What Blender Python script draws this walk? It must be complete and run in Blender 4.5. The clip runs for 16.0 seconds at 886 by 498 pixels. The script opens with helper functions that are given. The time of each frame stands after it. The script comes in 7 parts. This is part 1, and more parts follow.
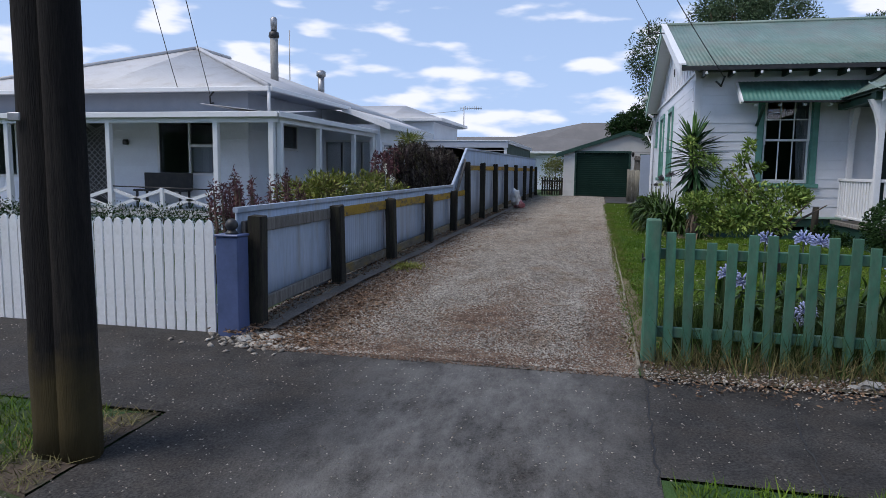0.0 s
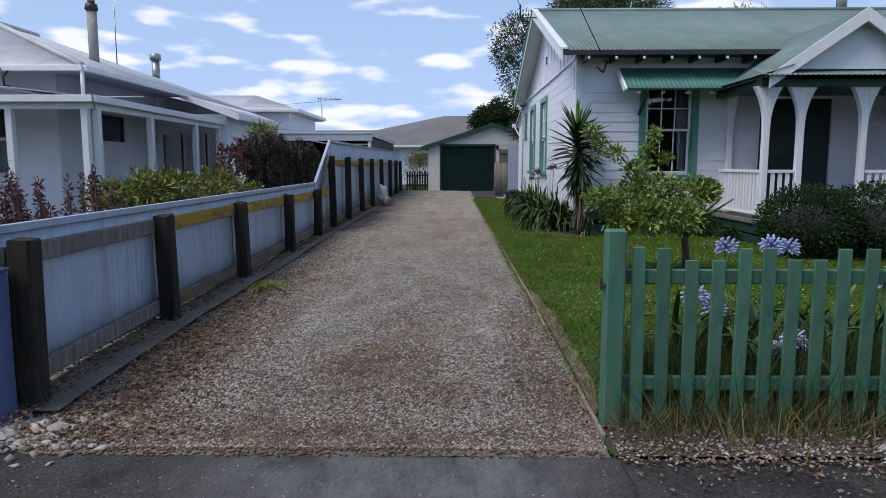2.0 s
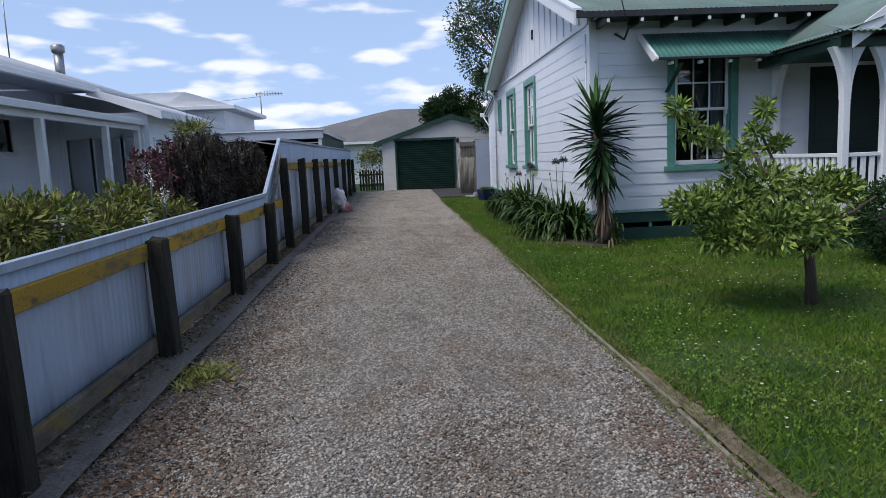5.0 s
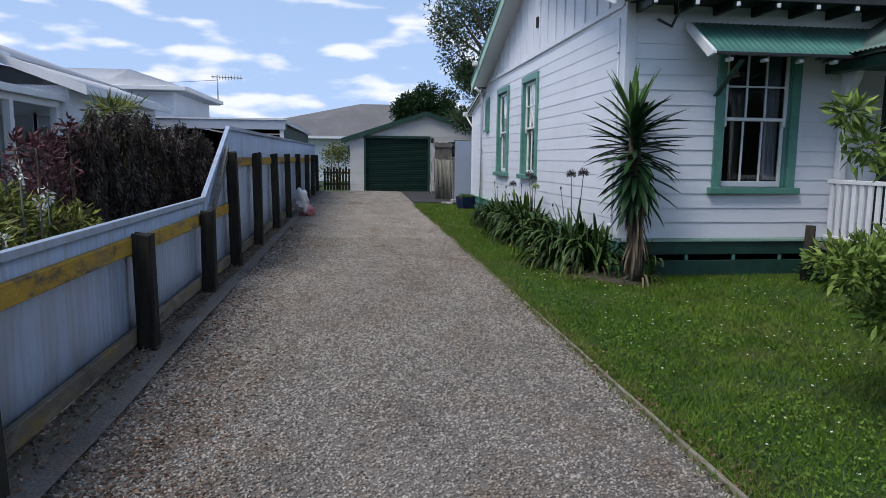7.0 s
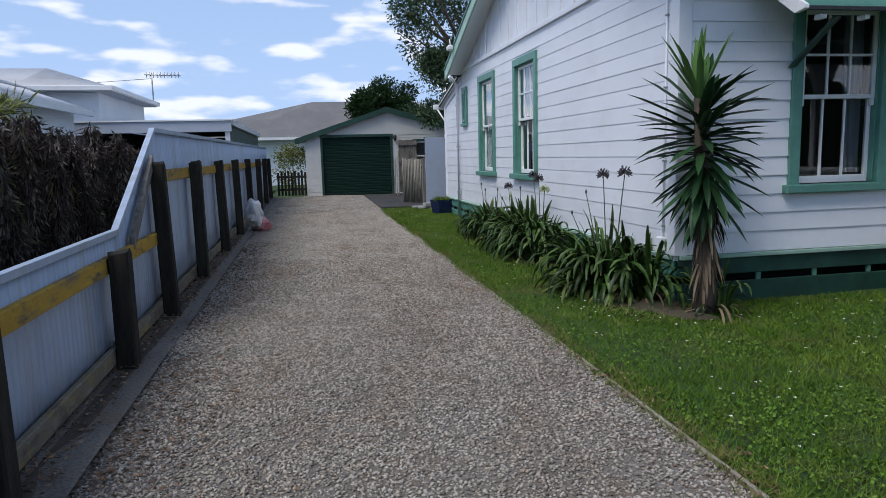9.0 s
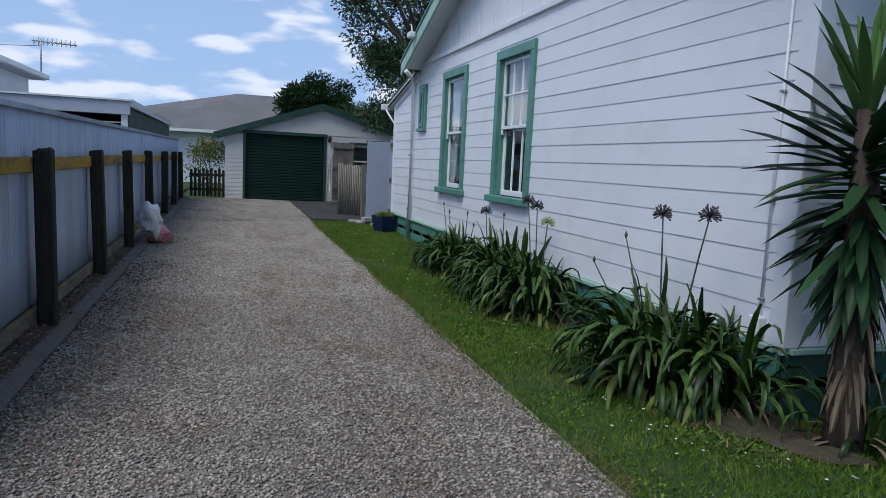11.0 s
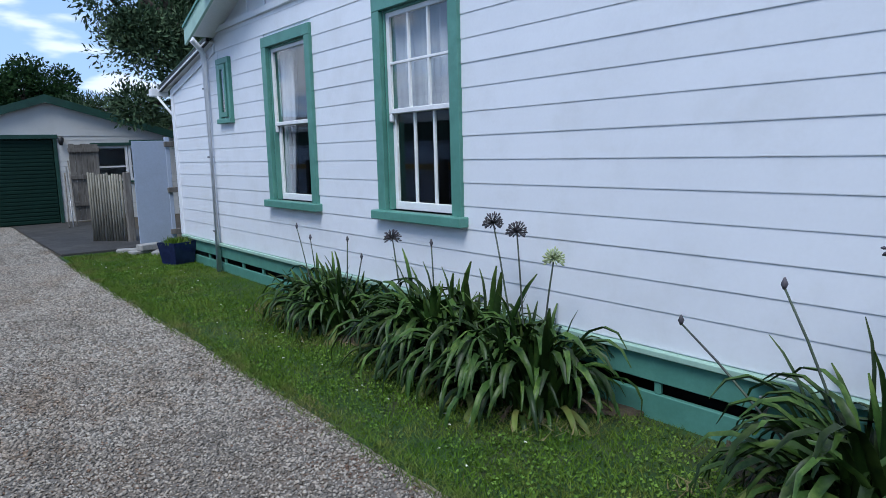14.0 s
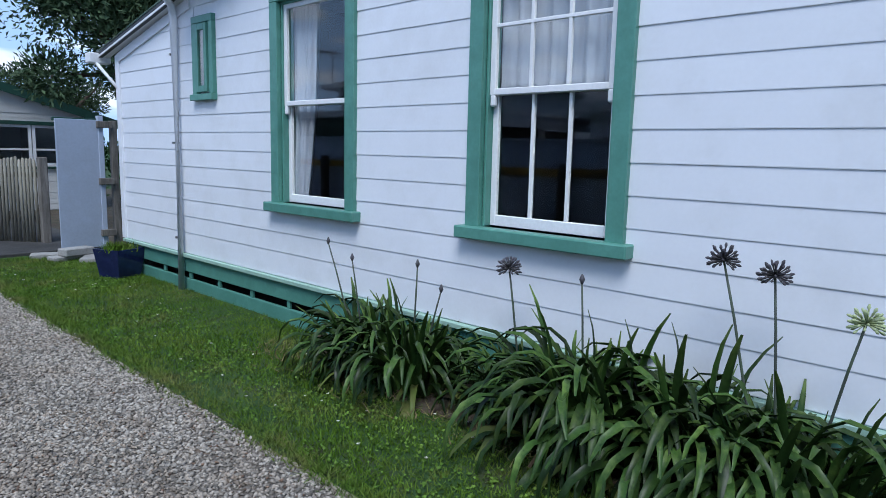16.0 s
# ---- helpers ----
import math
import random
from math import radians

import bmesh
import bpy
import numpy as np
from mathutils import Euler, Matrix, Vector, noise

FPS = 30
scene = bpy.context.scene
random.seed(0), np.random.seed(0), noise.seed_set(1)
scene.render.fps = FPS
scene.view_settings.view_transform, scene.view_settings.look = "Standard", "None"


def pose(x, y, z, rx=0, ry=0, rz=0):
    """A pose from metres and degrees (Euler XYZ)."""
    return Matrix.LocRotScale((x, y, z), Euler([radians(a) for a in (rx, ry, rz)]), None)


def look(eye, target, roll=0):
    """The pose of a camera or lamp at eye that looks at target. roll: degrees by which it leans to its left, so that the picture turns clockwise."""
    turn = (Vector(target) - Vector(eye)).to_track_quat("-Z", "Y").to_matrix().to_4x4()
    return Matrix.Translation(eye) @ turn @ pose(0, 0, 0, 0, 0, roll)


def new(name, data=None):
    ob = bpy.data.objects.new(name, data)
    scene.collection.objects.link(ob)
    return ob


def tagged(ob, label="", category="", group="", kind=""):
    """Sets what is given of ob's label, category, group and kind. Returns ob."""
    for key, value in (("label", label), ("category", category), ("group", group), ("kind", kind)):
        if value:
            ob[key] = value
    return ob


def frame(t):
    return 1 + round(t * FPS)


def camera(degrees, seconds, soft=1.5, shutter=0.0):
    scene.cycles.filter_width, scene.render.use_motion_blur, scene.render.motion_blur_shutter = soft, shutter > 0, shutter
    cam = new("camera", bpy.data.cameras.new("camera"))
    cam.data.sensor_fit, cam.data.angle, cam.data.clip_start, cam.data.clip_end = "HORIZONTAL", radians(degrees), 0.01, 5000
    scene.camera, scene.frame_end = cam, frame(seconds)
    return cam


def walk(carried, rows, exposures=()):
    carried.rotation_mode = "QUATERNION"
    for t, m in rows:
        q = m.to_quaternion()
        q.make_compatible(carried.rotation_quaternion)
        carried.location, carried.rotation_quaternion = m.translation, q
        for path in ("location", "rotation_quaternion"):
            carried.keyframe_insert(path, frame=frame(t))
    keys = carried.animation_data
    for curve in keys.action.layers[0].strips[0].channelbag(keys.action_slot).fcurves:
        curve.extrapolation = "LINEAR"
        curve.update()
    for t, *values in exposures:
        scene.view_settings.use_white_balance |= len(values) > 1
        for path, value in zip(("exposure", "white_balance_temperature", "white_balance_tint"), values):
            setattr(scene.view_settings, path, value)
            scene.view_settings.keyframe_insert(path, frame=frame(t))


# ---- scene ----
cam = camera(66.6, 16.0, soft=0.7)
PATH = [
    (0, (0.02, -0.194, 1.528), (-0.417, 1.743, 1.297), 0.7),
    (0.5, (-0.113, 0.111, 1.536), (-0.347, 2.084, 1.31), -0.5),
    (1, (-0.242, 0.419, 1.549), (-0.393, 2.399, 1.304), -2.5),
    (1.5, (-0.331, 0.811, 1.544), (-0.489, 2.793, 1.326), -1.9),
    (2, (-0.411, 1.378, 1.527), (-0.441, 3.363, 1.283), 0.0),
    (2.5, (-0.53, 1.814, 1.527), (-0.489, 3.798, 1.274), -1.3),
    (3, (-0.619, 2.272, 1.554), (-0.674, 4.258, 1.323), -0.6),
    (3.5, (-0.73, 2.717, 1.573), (-0.67, 4.699, 1.31), -0.7),
    (3.7, (-0.769, 2.901, 1.582), (-0.695, 4.883, 1.322), -1.4),
    (6.0, (-1.252, 5.09, 1.622), (-1.067, 7.063, 1.354), -2.5),
    (6.5, (-1.258, 5.705, 1.662), (-1.025, 7.669, 1.367), -2.2),
    (7, (-1.288, 6.19, 1.669), (-1.038, 8.157, 1.404), 0.6),
    (7.5, (-1.332, 6.685, 1.696), (-0.968, 8.634, 1.429), -1.5),
    (8, (-1.373, 7.181, 1.694), (-1.04, 9.141, 1.482), -2.8),
    (8.5, (-1.441, 7.773, 1.695), (-1.212, 9.747, 1.469), -0.1),
    (9, (-1.48, 8.277, 1.727), (-1.102, 10.222, 1.451), -1.5),
    (9.2, (-1.449, 8.549, 1.721), (-1.082, 10.504, 1.513), -2.7),
    (11.3, (-1.407, 11.117, 1.758), (-0.774, 12.997, 1.507), 2.7),
    (11.5, (-1.407, 11.346, 1.761), (-0.742, 13.217, 1.524), 1.7),
    (12, (-1.412, 11.848, 1.778), (-0.611, 13.669, 1.569), 1.7),
    (12.4, (-1.509, 12.211, 1.8), (-0.427, 13.884, 1.618), 3.5),
    (12.5, (-1.539, 12.269, 1.836), (-0.5, 13.96, 1.586), 1.6),
    (13, (-1.51, 12.867, 1.866), (-0.358, 14.488, 1.658), 1.7),
    (13.5, (-1.522, 13.396, 1.839), (-0.285, 14.956, 1.649), 2.9),
    (14, (-1.471, 13.919, 1.902), (-0.244, 15.473, 1.614), -1.5),
    (14.5, (-1.499, 14.457, 1.814), (-0.207, 15.958, 1.531), 1.8),
    (15, (-1.499, 15.023, 1.891), (-0.125, 16.437, 1.559), -0.8),
    (15.5, (-1.438, 15.59, 1.813), (-0.072, 17.024, 1.53), -1.0),
    (16, (-1.471, 16.066, 1.869), (-0.033, 17.427, 1.584), 1.3),
]
EXPOSURES = [(0.0, -0.02, 6250, 14), (3.5, 0.0, 6200, 13), (9.0, 0.0, 6150, 12), (11.5, -0.26, 5800, 10), (13.5, 0.06, 5600, 9), (16.0, 0.17, 5500, 9)]
walk(cam, [(t, look(eye, target, roll)) for t, eye, target, roll in PATH], EXPOSURES)

# ---- sky and sun ----
SUN_ELEVATION, SUN_AZIMUTH = 57.0, 237.0
world = bpy.data.worlds.new("sky")
scene.world = world
world.use_nodes = True
wn, wl = world.node_tree.nodes, world.node_tree.links
wn.clear()


def wnode(kind, **settings):
    n = wn.new(kind)
    for key, value in settings.items():
        n.inputs[key].default_value = value
    return n


sky = wn.new("ShaderNodeTexSky")
sky.sky_type, sky.sun_disc = "NISHITA", False
sky.sun_elevation, sky.sun_rotation = radians(SUN_ELEVATION), radians(SUN_AZIMUTH)
sky.air_density, sky.dust_density, sky.ozone_density = 1.0, 0.6, 1.6
coord = wn.new("ShaderNodeTexCoord")
split = wn.new("ShaderNodeSeparateXYZ")
wl.new(coord.outputs["Generated"], split.inputs[0])
# puffs of cumulus: noise over the direction, flattened, thicker towards the horizon
shift = wn.new("ShaderNodeMapping")
shift.inputs["Location"].default_value = (3.2, 1.7, 0.6)
shift.inputs["Scale"].default_value = (10.0, 10.0, 34.0)
wl.new(coord.outputs["Generated"], shift.inputs[0])
puffs = wnode("ShaderNodeTexNoise", Scale=1.0, Detail=4.0, Roughness=0.42, Distortion=0.0)
wl.new(shift.outputs[0], puffs.inputs["Vector"])
low = wn.new("ShaderNodeMapRange")
low.inputs["From Min"].default_value, low.inputs["From Max"].default_value = 0.05, 0.26
low.inputs["To Min"].default_value, low.inputs["To Max"].default_value = 0.145, 0.005
wl.new(split.outputs["Z"], low.inputs["Value"])
dense = wn.new("ShaderNodeMath"); dense.operation = "ADD"
wl.new(puffs.outputs["Fac"], dense.inputs[0])
wl.new(low.outputs[0], dense.inputs[1])
cover = wn.new("ShaderNodeMapRange")
cover.interpolation_type = "SMOOTHSTEP"
cover.inputs["From Min"].default_value, cover.inputs["From Max"].default_value = 0.575, 0.72
wl.new(dense.outputs[0], cover.inputs["Value"])
veil = wn.new("ShaderNodeMapRange")
veil.inputs["From Min"].default_value, veil.inputs["From Max"].default_value = 0.0, 0.7
veil.inputs["To Min"].default_value, veil.inputs["To Max"].default_value = 0.9, 0.3
wl.new(split.outputs["Z"], veil.inputs["Value"])
pale = wn.new("ShaderNodeMix"); pale.data_type = "RGBA"
wl.new(veil.outputs[0], pale.inputs["Factor"])
wl.new(sky.outputs[0], pale.inputs["A"])
pale.inputs["B"].default_value = (4.9, 6.7, 9.9, 1)
mixer = wn.new("ShaderNodeMix"); mixer.data_type = "RGBA"
wl.new(cover.outputs[0], mixer.inputs["Factor"])
wl.new(pale.outputs["Result"], mixer.inputs["A"])
mixer.inputs["B"].default_value = (9.6, 9.9, 10.6, 1)
back = wnode("ShaderNodeBackground", Strength=0.10)
wl.new(mixer.outputs["Result"], back.inputs["Color"])
wout = wn.new("ShaderNodeOutputWorld")
wl.new(back.outputs[0], wout.inputs["Surface"])

sun = new("sun", bpy.data.lights.new("sun", "SUN"))
sun.data.energy, sun.data.angle, sun.data.color = 2.6, radians(30), (1.0, 0.95, 0.87)
az = radians(SUN_AZIMUTH)
sun_from = Vector((math.sin(az) * math.cos(radians(SUN_ELEVATION)), math.cos(az) * math.cos(radians(SUN_ELEVATION)), math.sin(radians(SUN_ELEVATION))))
sun.matrix_world = look(sun_from * 60, (0, 0, 0))


# ---- materials ----
def material(name, base, rough=0.7, metal=0.0, tones=(), scale=6.0, fine=60.0, bump=0.15, stretch=(1, 1, 1), vary=0.06, spread=(0.42, 0.68), island=False, spec=0.5, depth=0.004, grit=0.05):
    """A surface: base colour, patches of other tones at a coarse scale, fine grain, relief and a slight change from object to object."""
    m = bpy.data.materials.new(name)
    m.use_nodes = True
    n, l = m.node_tree.nodes, m.node_tree.links
    b = n["Principled BSDF"]
    b.inputs["Metallic"].default_value = metal
    b.inputs["Specular IOR Level"].default_value = spec
    tc = n.new("ShaderNodeTexCoord")
    mp = n.new("ShaderNodeMapping")
    mp.inputs["Scale"].default_value = stretch
    l.new(tc.outputs["Object"], mp.inputs[0])
    coarse = n.new("ShaderNodeTexNoise")
    coarse.inputs["Scale"].default_value, coarse.inputs["Detail"].default_value, coarse.inputs["Roughness"].default_value = scale, 6.0, 0.62
    l.new(mp.outputs[0], coarse.inputs["Vector"])
    grain = n.new("ShaderNodeTexNoise")
    grain.inputs["Scale"].default_value, grain.inputs["Detail"].default_value = fine, 3.0
    l.new(mp.outputs[0], grain.inputs["Vector"])
    last = n.new("ShaderNodeRGB")
    last.outputs[0].default_value = (*base, 1)
    colour = last.outputs[0]
    for i, tone in enumerate(tones):
        mr = n.new("ShaderNodeMapRange")
        mr.inputs["From Min"].default_value, mr.inputs["From Max"].default_value = spread
        src = n.new("ShaderNodeTexNoise")
        src.inputs["Scale"].default_value, src.inputs["Detail"].default_value, src.inputs["Roughness"].default_value = scale * (1 + 0.7 * i), 7.0, 0.65
        mp2 = n.new("ShaderNodeMapping")
        mp2.inputs["Location"].default_value, mp2.inputs["Scale"].default_value = (3.1 * i + 1.7, 5.3 * i, 2.2 * i), stretch
        l.new(tc.outputs["Object"], mp2.inputs[0])
        l.new(mp2.outputs[0], src.inputs["Vector"])
        l.new(src.outputs["Fac"], mr.inputs["Value"])
        mx = n.new("ShaderNodeMix")
        mx.data_type = "RGBA"
        l.new(mr.outputs[0], mx.inputs["Factor"])
        l.new(colour, mx.inputs["A"])
        mx.inputs["B"].default_value = (*tone, 1)
        colour = mx.outputs["Result"]
    hsv = n.new("ShaderNodeHueSaturation")
    amount = n.new("ShaderNodeMath")
    amount.operation = "MULTIPLY_ADD"
    if island:
        ri = n.new("ShaderNodeNewGeometry").outputs["Random Per Island"]
    else:
        ri = n.new("ShaderNodeObjectInfo").outputs["Random"]
    l.new(ri, amount.inputs[0])
    amount.inputs[1].default_value, amount.inputs[2].default_value = 2 * vary, 1 - vary
    gr = n.new("ShaderNodeMapRange")
    gr.inputs["From Min"].default_value, gr.inputs["From Max"].default_value = 0.25, 0.75
    gr.inputs["To Min"].default_value, gr.inputs["To Max"].default_value = 1 - grit, 1 + grit
    l.new(grain.outputs["Fac"], gr.inputs["Value"])
    mul = n.new("ShaderNodeMath")
    mul.operation = "MULTIPLY"
    l.new(amount.outputs[0], mul.inputs[0])
    l.new(gr.outputs[0], mul.inputs[1])
    l.new(mul.outputs[0], hsv.inputs["Value"])
    l.new(colour, hsv.inputs["Color"])
    l.new(hsv.outputs[0], b.inputs["Base Color"])
    rr = n.new("ShaderNodeMapRange")
    rr.inputs["To Min"].default_value, rr.inputs["To Max"].default_value = max(0.02, rough - 0.12), min(1, rough + 0.12)
    l.new(coarse.outputs["Fac"], rr.inputs["Value"])
    l.new(rr.outputs[0], b.inputs["Roughness"])
    if bump:
        add = n.new("ShaderNodeMath")
        add.operation = "MULTIPLY_ADD"
        l.new(grain.outputs["Fac"], add.inputs[0])
        add.inputs[1].default_value = 0.6
        l.new(coarse.outputs["Fac"], add.inputs[2])
        bp = n.new("ShaderNodeBump")
        bp.inputs["Strength"].default_value, bp.inputs["Distance"].default_value = bump, depth
        l.new(add.outputs[0], bp.inputs["Height"])
        l.new(bp.outputs[0], b.inputs["Normal"])
    return m


def worn_asphalt():
    """Dark asphalt with pale wheel-worn bands along the crossing and black damp patches."""
    m = material("worn_asphalt", (0.036, 0.034, 0.032), 0.9, tones=((0.062, 0.059, 0.055), (0.02, 0.019, 0.018), (0.044, 0.038, 0.032)), scale=1.5, fine=75, bump=1.0, depth=0.014, grit=0.75, spec=0.3)
    n, l = m.node_tree.nodes, m.node_tree.links
    b = n["Principled BSDF"]
    old = b.inputs["Base Color"].links[0].from_socket
    tc = n.new("ShaderNodeTexCoord")
    sp = n.new("ShaderNodeSeparateXYZ")
    l.new(tc.outputs["Object"], sp.inputs[0])
    far = n.new("ShaderNodeMath"); far.operation = "ADD"
    l.new(sp.outputs["X"], far.inputs[0]); far.inputs[1].default_value = 0.62
    size = n.new("ShaderNodeMath"); size.operation = "ABSOLUTE"
    l.new(far.outputs[0], size.inputs[0])
    band = n.new("ShaderNodeMapRange"); band.interpolation_type = "SMOOTHSTEP"
    band.inputs["From Min"].default_value, band.inputs["From Max"].default_value = 0.35, 1.35
    band.inputs["To Min"].default_value, band.inputs["To Max"].default_value = 1.0, 0.0
    l.new(size.outputs[0], band.inputs["Value"])
    mp = n.new("ShaderNodeMapping"); mp.inputs["Scale"].default_value = (1.6, 0.7, 1)
    l.new(tc.outputs["Object"], mp.inputs[0])
    ns = n.new("ShaderNodeTexNoise")
    ns.inputs["Scale"].default_value, ns.inputs["Detail"].default_value, ns.inputs["Roughness"].default_value = 2.2, 12.0, 0.78
    l.new(mp.outputs[0], ns.inputs["Vector"])
    worn = n.new("ShaderNodeMapRange")
    worn.inputs["From Min"].default_value, worn.inputs["From Max"].default_value = 0.36, 0.68
    l.new(ns.outputs["Fac"], worn.inputs["Value"])
    mul = n.new("ShaderNodeMath"); mul.operation = "MULTIPLY"
    l.new(band.outputs[0], mul.inputs[0]); l.new(worn.outputs[0], mul.inputs[1])
    mx = n.new("ShaderNodeMix"); mx.data_type = "RGBA"
    l.new(mul.outputs[0], mx.inputs["Factor"]); l.new(old, mx.inputs["A"])
    mx.inputs["B"].default_value = (0.19, 0.183, 0.172, 1)
    l.new(mx.outputs["Result"], b.inputs["Base Color"])
    return m


M_ASPHALT = worn_asphalt()
M_SLAB = material("damp_dark_slab", (0.04, 0.038, 0.037), 0.8, tones=((0.075, 0.07, 0.064), (0.025, 0.024, 0.022)), scale=1.6, fine=60, bump=0.6, depth=0.008, grit=0.4)
M_GRAVEL = material("gravel_bed", (0.15, 0.132, 0.112), 0.95, tones=((0.2, 0.18, 0.155), (0.095, 0.08, 0.066), (0.165, 0.115, 0.076)), scale=0.9, fine=55, bump=1.0, depth=0.02, spread=(0.5, 0.72), grit=0.4)
M_STONE = material("gravel_stone", (0.305, 0.276, 0.236), 0.92, tones=((0.375, 0.345, 0.3), (0.215, 0.16, 0.112), (0.195, 0.172, 0.145)), scale=1.3, fine=120, bump=0.3, stretch=(1.1, 0.55, 1), vary=0.58, island=True, spread=(0.5, 0.72), grit=0.2, spec=0.25)
M_SOIL = material("soil", (0.06, 0.043, 0.03), 0.95, tones=((0.1, 0.072, 0.047), (0.045, 0.05, 0.025)), scale=3, fine=60, bump=1.0, depth=0.02)
M_LAWN = material("lawn_ground", (0.022, 0.058, 0.008), 0.95, tones=((0.045, 0.095, 0.015), (0.05, 0.045, 0.022)), scale=1.6, fine=70, bump=0.9, depth=0.02, spread=(0.5, 0.75))
M_BLADE = material("grass_blade", (0.08, 0.148, 0.012), 0.6, tones=((0.16, 0.225, 0.028), (0.155, 0.165, 0.045), (0.056, 0.12, 0.011)), scale=1.3, fine=20, bump=0, vary=0.36, island=True, spread=(0.48, 0.7), spec=0.1)
M_DRYBLADE = material("dry_grass", (0.18, 0.145, 0.07), 0.8, tones=((0.1, 0.12, 0.04),), scale=3, fine=20, bump=0, vary=0.35, island=True, spec=0.12)
M_WHITE = material("white_weatherboard_paint", (0.78, 0.79, 0.82), 0.45, tones=((0.72, 0.73, 0.76), (0.66, 0.66, 0.66)), scale=1.2, fine=45, bump=0.03, vary=0.02, spread=(0.5, 0.9), grit=0.015)
M_TRIM = material("white_trim_paint", (0.8, 0.8, 0.8), 0.42, tones=((0.66, 0.66, 0.64),), scale=5, fine=50, bump=0.1, vary=0.03, spread=(0.55, 0.9))
M_GREEN = material("green_trim_paint", (0.10, 0.26, 0.205), 0.42, tones=((0.12, 0.295, 0.235), (0.085, 0.225, 0.175)), scale=4, fine=50, bump=0.12, vary=0.04)
M_PALEGREEN = material("pale_green_paint", (0.36, 0.52, 0.42), 0.5, tones=((0.28, 0.42, 0.34),), scale=5, fine=60, bump=0.1)
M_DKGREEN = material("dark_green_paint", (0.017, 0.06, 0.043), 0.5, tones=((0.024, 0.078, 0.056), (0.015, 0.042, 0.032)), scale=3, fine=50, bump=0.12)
M_PICKET = material("green_picket_paint", (0.05, 0.165, 0.1), 0.6, tones=((0.07, 0.2, 0.125), (0.037, 0.105, 0.066), (0.09, 0.15, 0.1)), scale=5, fine=60, bump=0.35, stretch=(1, 1, 0.35), vary=0.14, grit=0.1)
M_ROLLER = material("roller_door_green", (0.006, 0.026, 0.018), 0.6, tones=((0.008, 0.032, 0.022),), scale=2, fine=40, bump=0.05, spec=0.2)
M_ROOFGREEN = material("green_roof_iron", (0.145, 0.225, 0.195), 0.5, tones=((0.21, 0.285, 0.25), (0.11, 0.18, 0.15), (0.17, 0.2, 0.175)), scale=1.1, fine=35, bump=0.06, stretch=(1, 0.4, 1))
M_ROOFLIGHT = material("pale_roof_iron", (0.52, 0.52, 0.53), 0.5, tones=((0.44, 0.44, 0.45), (0.38, 0.36, 0.34)), scale=1.0, fine=35, bump=0.06, spread=(0.5, 0.8))
M_ROOFGREY = material("grey_tile_roof", (0.15, 0.145, 0.142), 0.85, tones=((0.19, 0.18, 0.175),), scale=0.9, fine=12, bump=0.3, depth=0.02)
M_IRON = material("galvanised_fence_iron", (0.375, 0.445, 0.56), 0.45, metal=0.1, tones=((0.45, 0.51, 0.6), (0.25, 0.29, 0.355), (0.32, 0.31, 0.3)), scale=1.7, fine=40, bump=0.08, stretch=(1, 1.6, 0.2), vary=0.08, spread=(0.5, 0.78), grit=0.08)
M_POST = material("creosoted_post", (0.024, 0.02, 0.018), 0.92, tones=((0.052, 0.043, 0.033), (0.013, 0.012, 0.011), (0.036, 0.036, 0.022)), scale=5, fine=70, bump=0.6, stretch=(3, 3, 0.35), depth=0.008, vary=0.25, grit=0.25, spec=0.25)
M_RAIL = material("lichened_rail", (0.36, 0.215, 0.02), 0.9, tones=((0.13, 0.10, 0.065), (0.44, 0.27, 0.025), (0.075, 0.06, 0.045)), scale=2.2, fine=70, bump=0.6, stretch=(1, 0.7, 2.0), depth=0.006, vary=0.1, spread=(0.53, 0.68), grit=0.2)
M_LOWRAIL = material("damp_lower_rail", (0.15, 0.125, 0.085), 0.9, tones=((0.26, 0.17, 0.035), (0.08, 0.066, 0.05), (0.22, 0.2, 0.165)), scale=2.6, fine=70, bump=0.6, stretch=(1, 0.7, 2.0), depth=0.006, vary=0.2, spread=(0.5, 0.66), grit=0.25)
M_GREYWOOD = material("weathered_grey_wood", (0.17, 0.155, 0.135), 0.9, tones=((0.24, 0.22, 0.195), (0.09, 0.08, 0.068)), scale=4, fine=80, bump=0.6, stretch=(3, 3, 0.4), depth=0.005, vary=0.15, grit=0.2)
M_EDGING = material("weathered_edging", (0.22, 0.19, 0.14), 0.9, tones=((0.14, 0.115, 0.08), (0.3, 0.27, 0.21)), scale=4, fine=70, bump=0.6, stretch=(3, 0.4, 3), depth=0.005, grit=0.2)
M_NWALL = material("pale_grey_weatherboard", (0.84, 0.87, 0.92), 0.5, tones=((0.77, 0.79, 0.84),), scale=1.3, fine=40, bump=0.08, vary=0.02)
# deck colour made pale to bounce light up onto the verandah walls
M_NDECK = material("bounce_pale_deck", (0.62, 0.62, 0.62), 0.7, tones=((0.4, 0.4, 0.4),), scale=3, fine=50, bump=0.2)
M_NBLUE = material("grey_blue_frieze", (0.40, 0.43, 0.50), 0.5, tones=((0.45, 0.48, 0.54),), scale=2, fine=40, bump=0.05)
# near black, painted for unlit insides as well as the vent and cracks
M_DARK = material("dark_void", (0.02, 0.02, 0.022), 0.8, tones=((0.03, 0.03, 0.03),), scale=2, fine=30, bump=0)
# room colour set near black so the insides look unlit behind glass
M_ROOM = material("room_shade_paint", (0.05, 0.05, 0.055), 0.85, tones=((0.035, 0.035, 0.04),), scale=1, fine=30, bump=0)
M_CREAM = material("cream_garage_paint", (0.66, 0.65, 0.62), 0.5, tones=((0.6, 0.59, 0.56),), scale=2, fine=50, bump=0.1, vary=0.03)
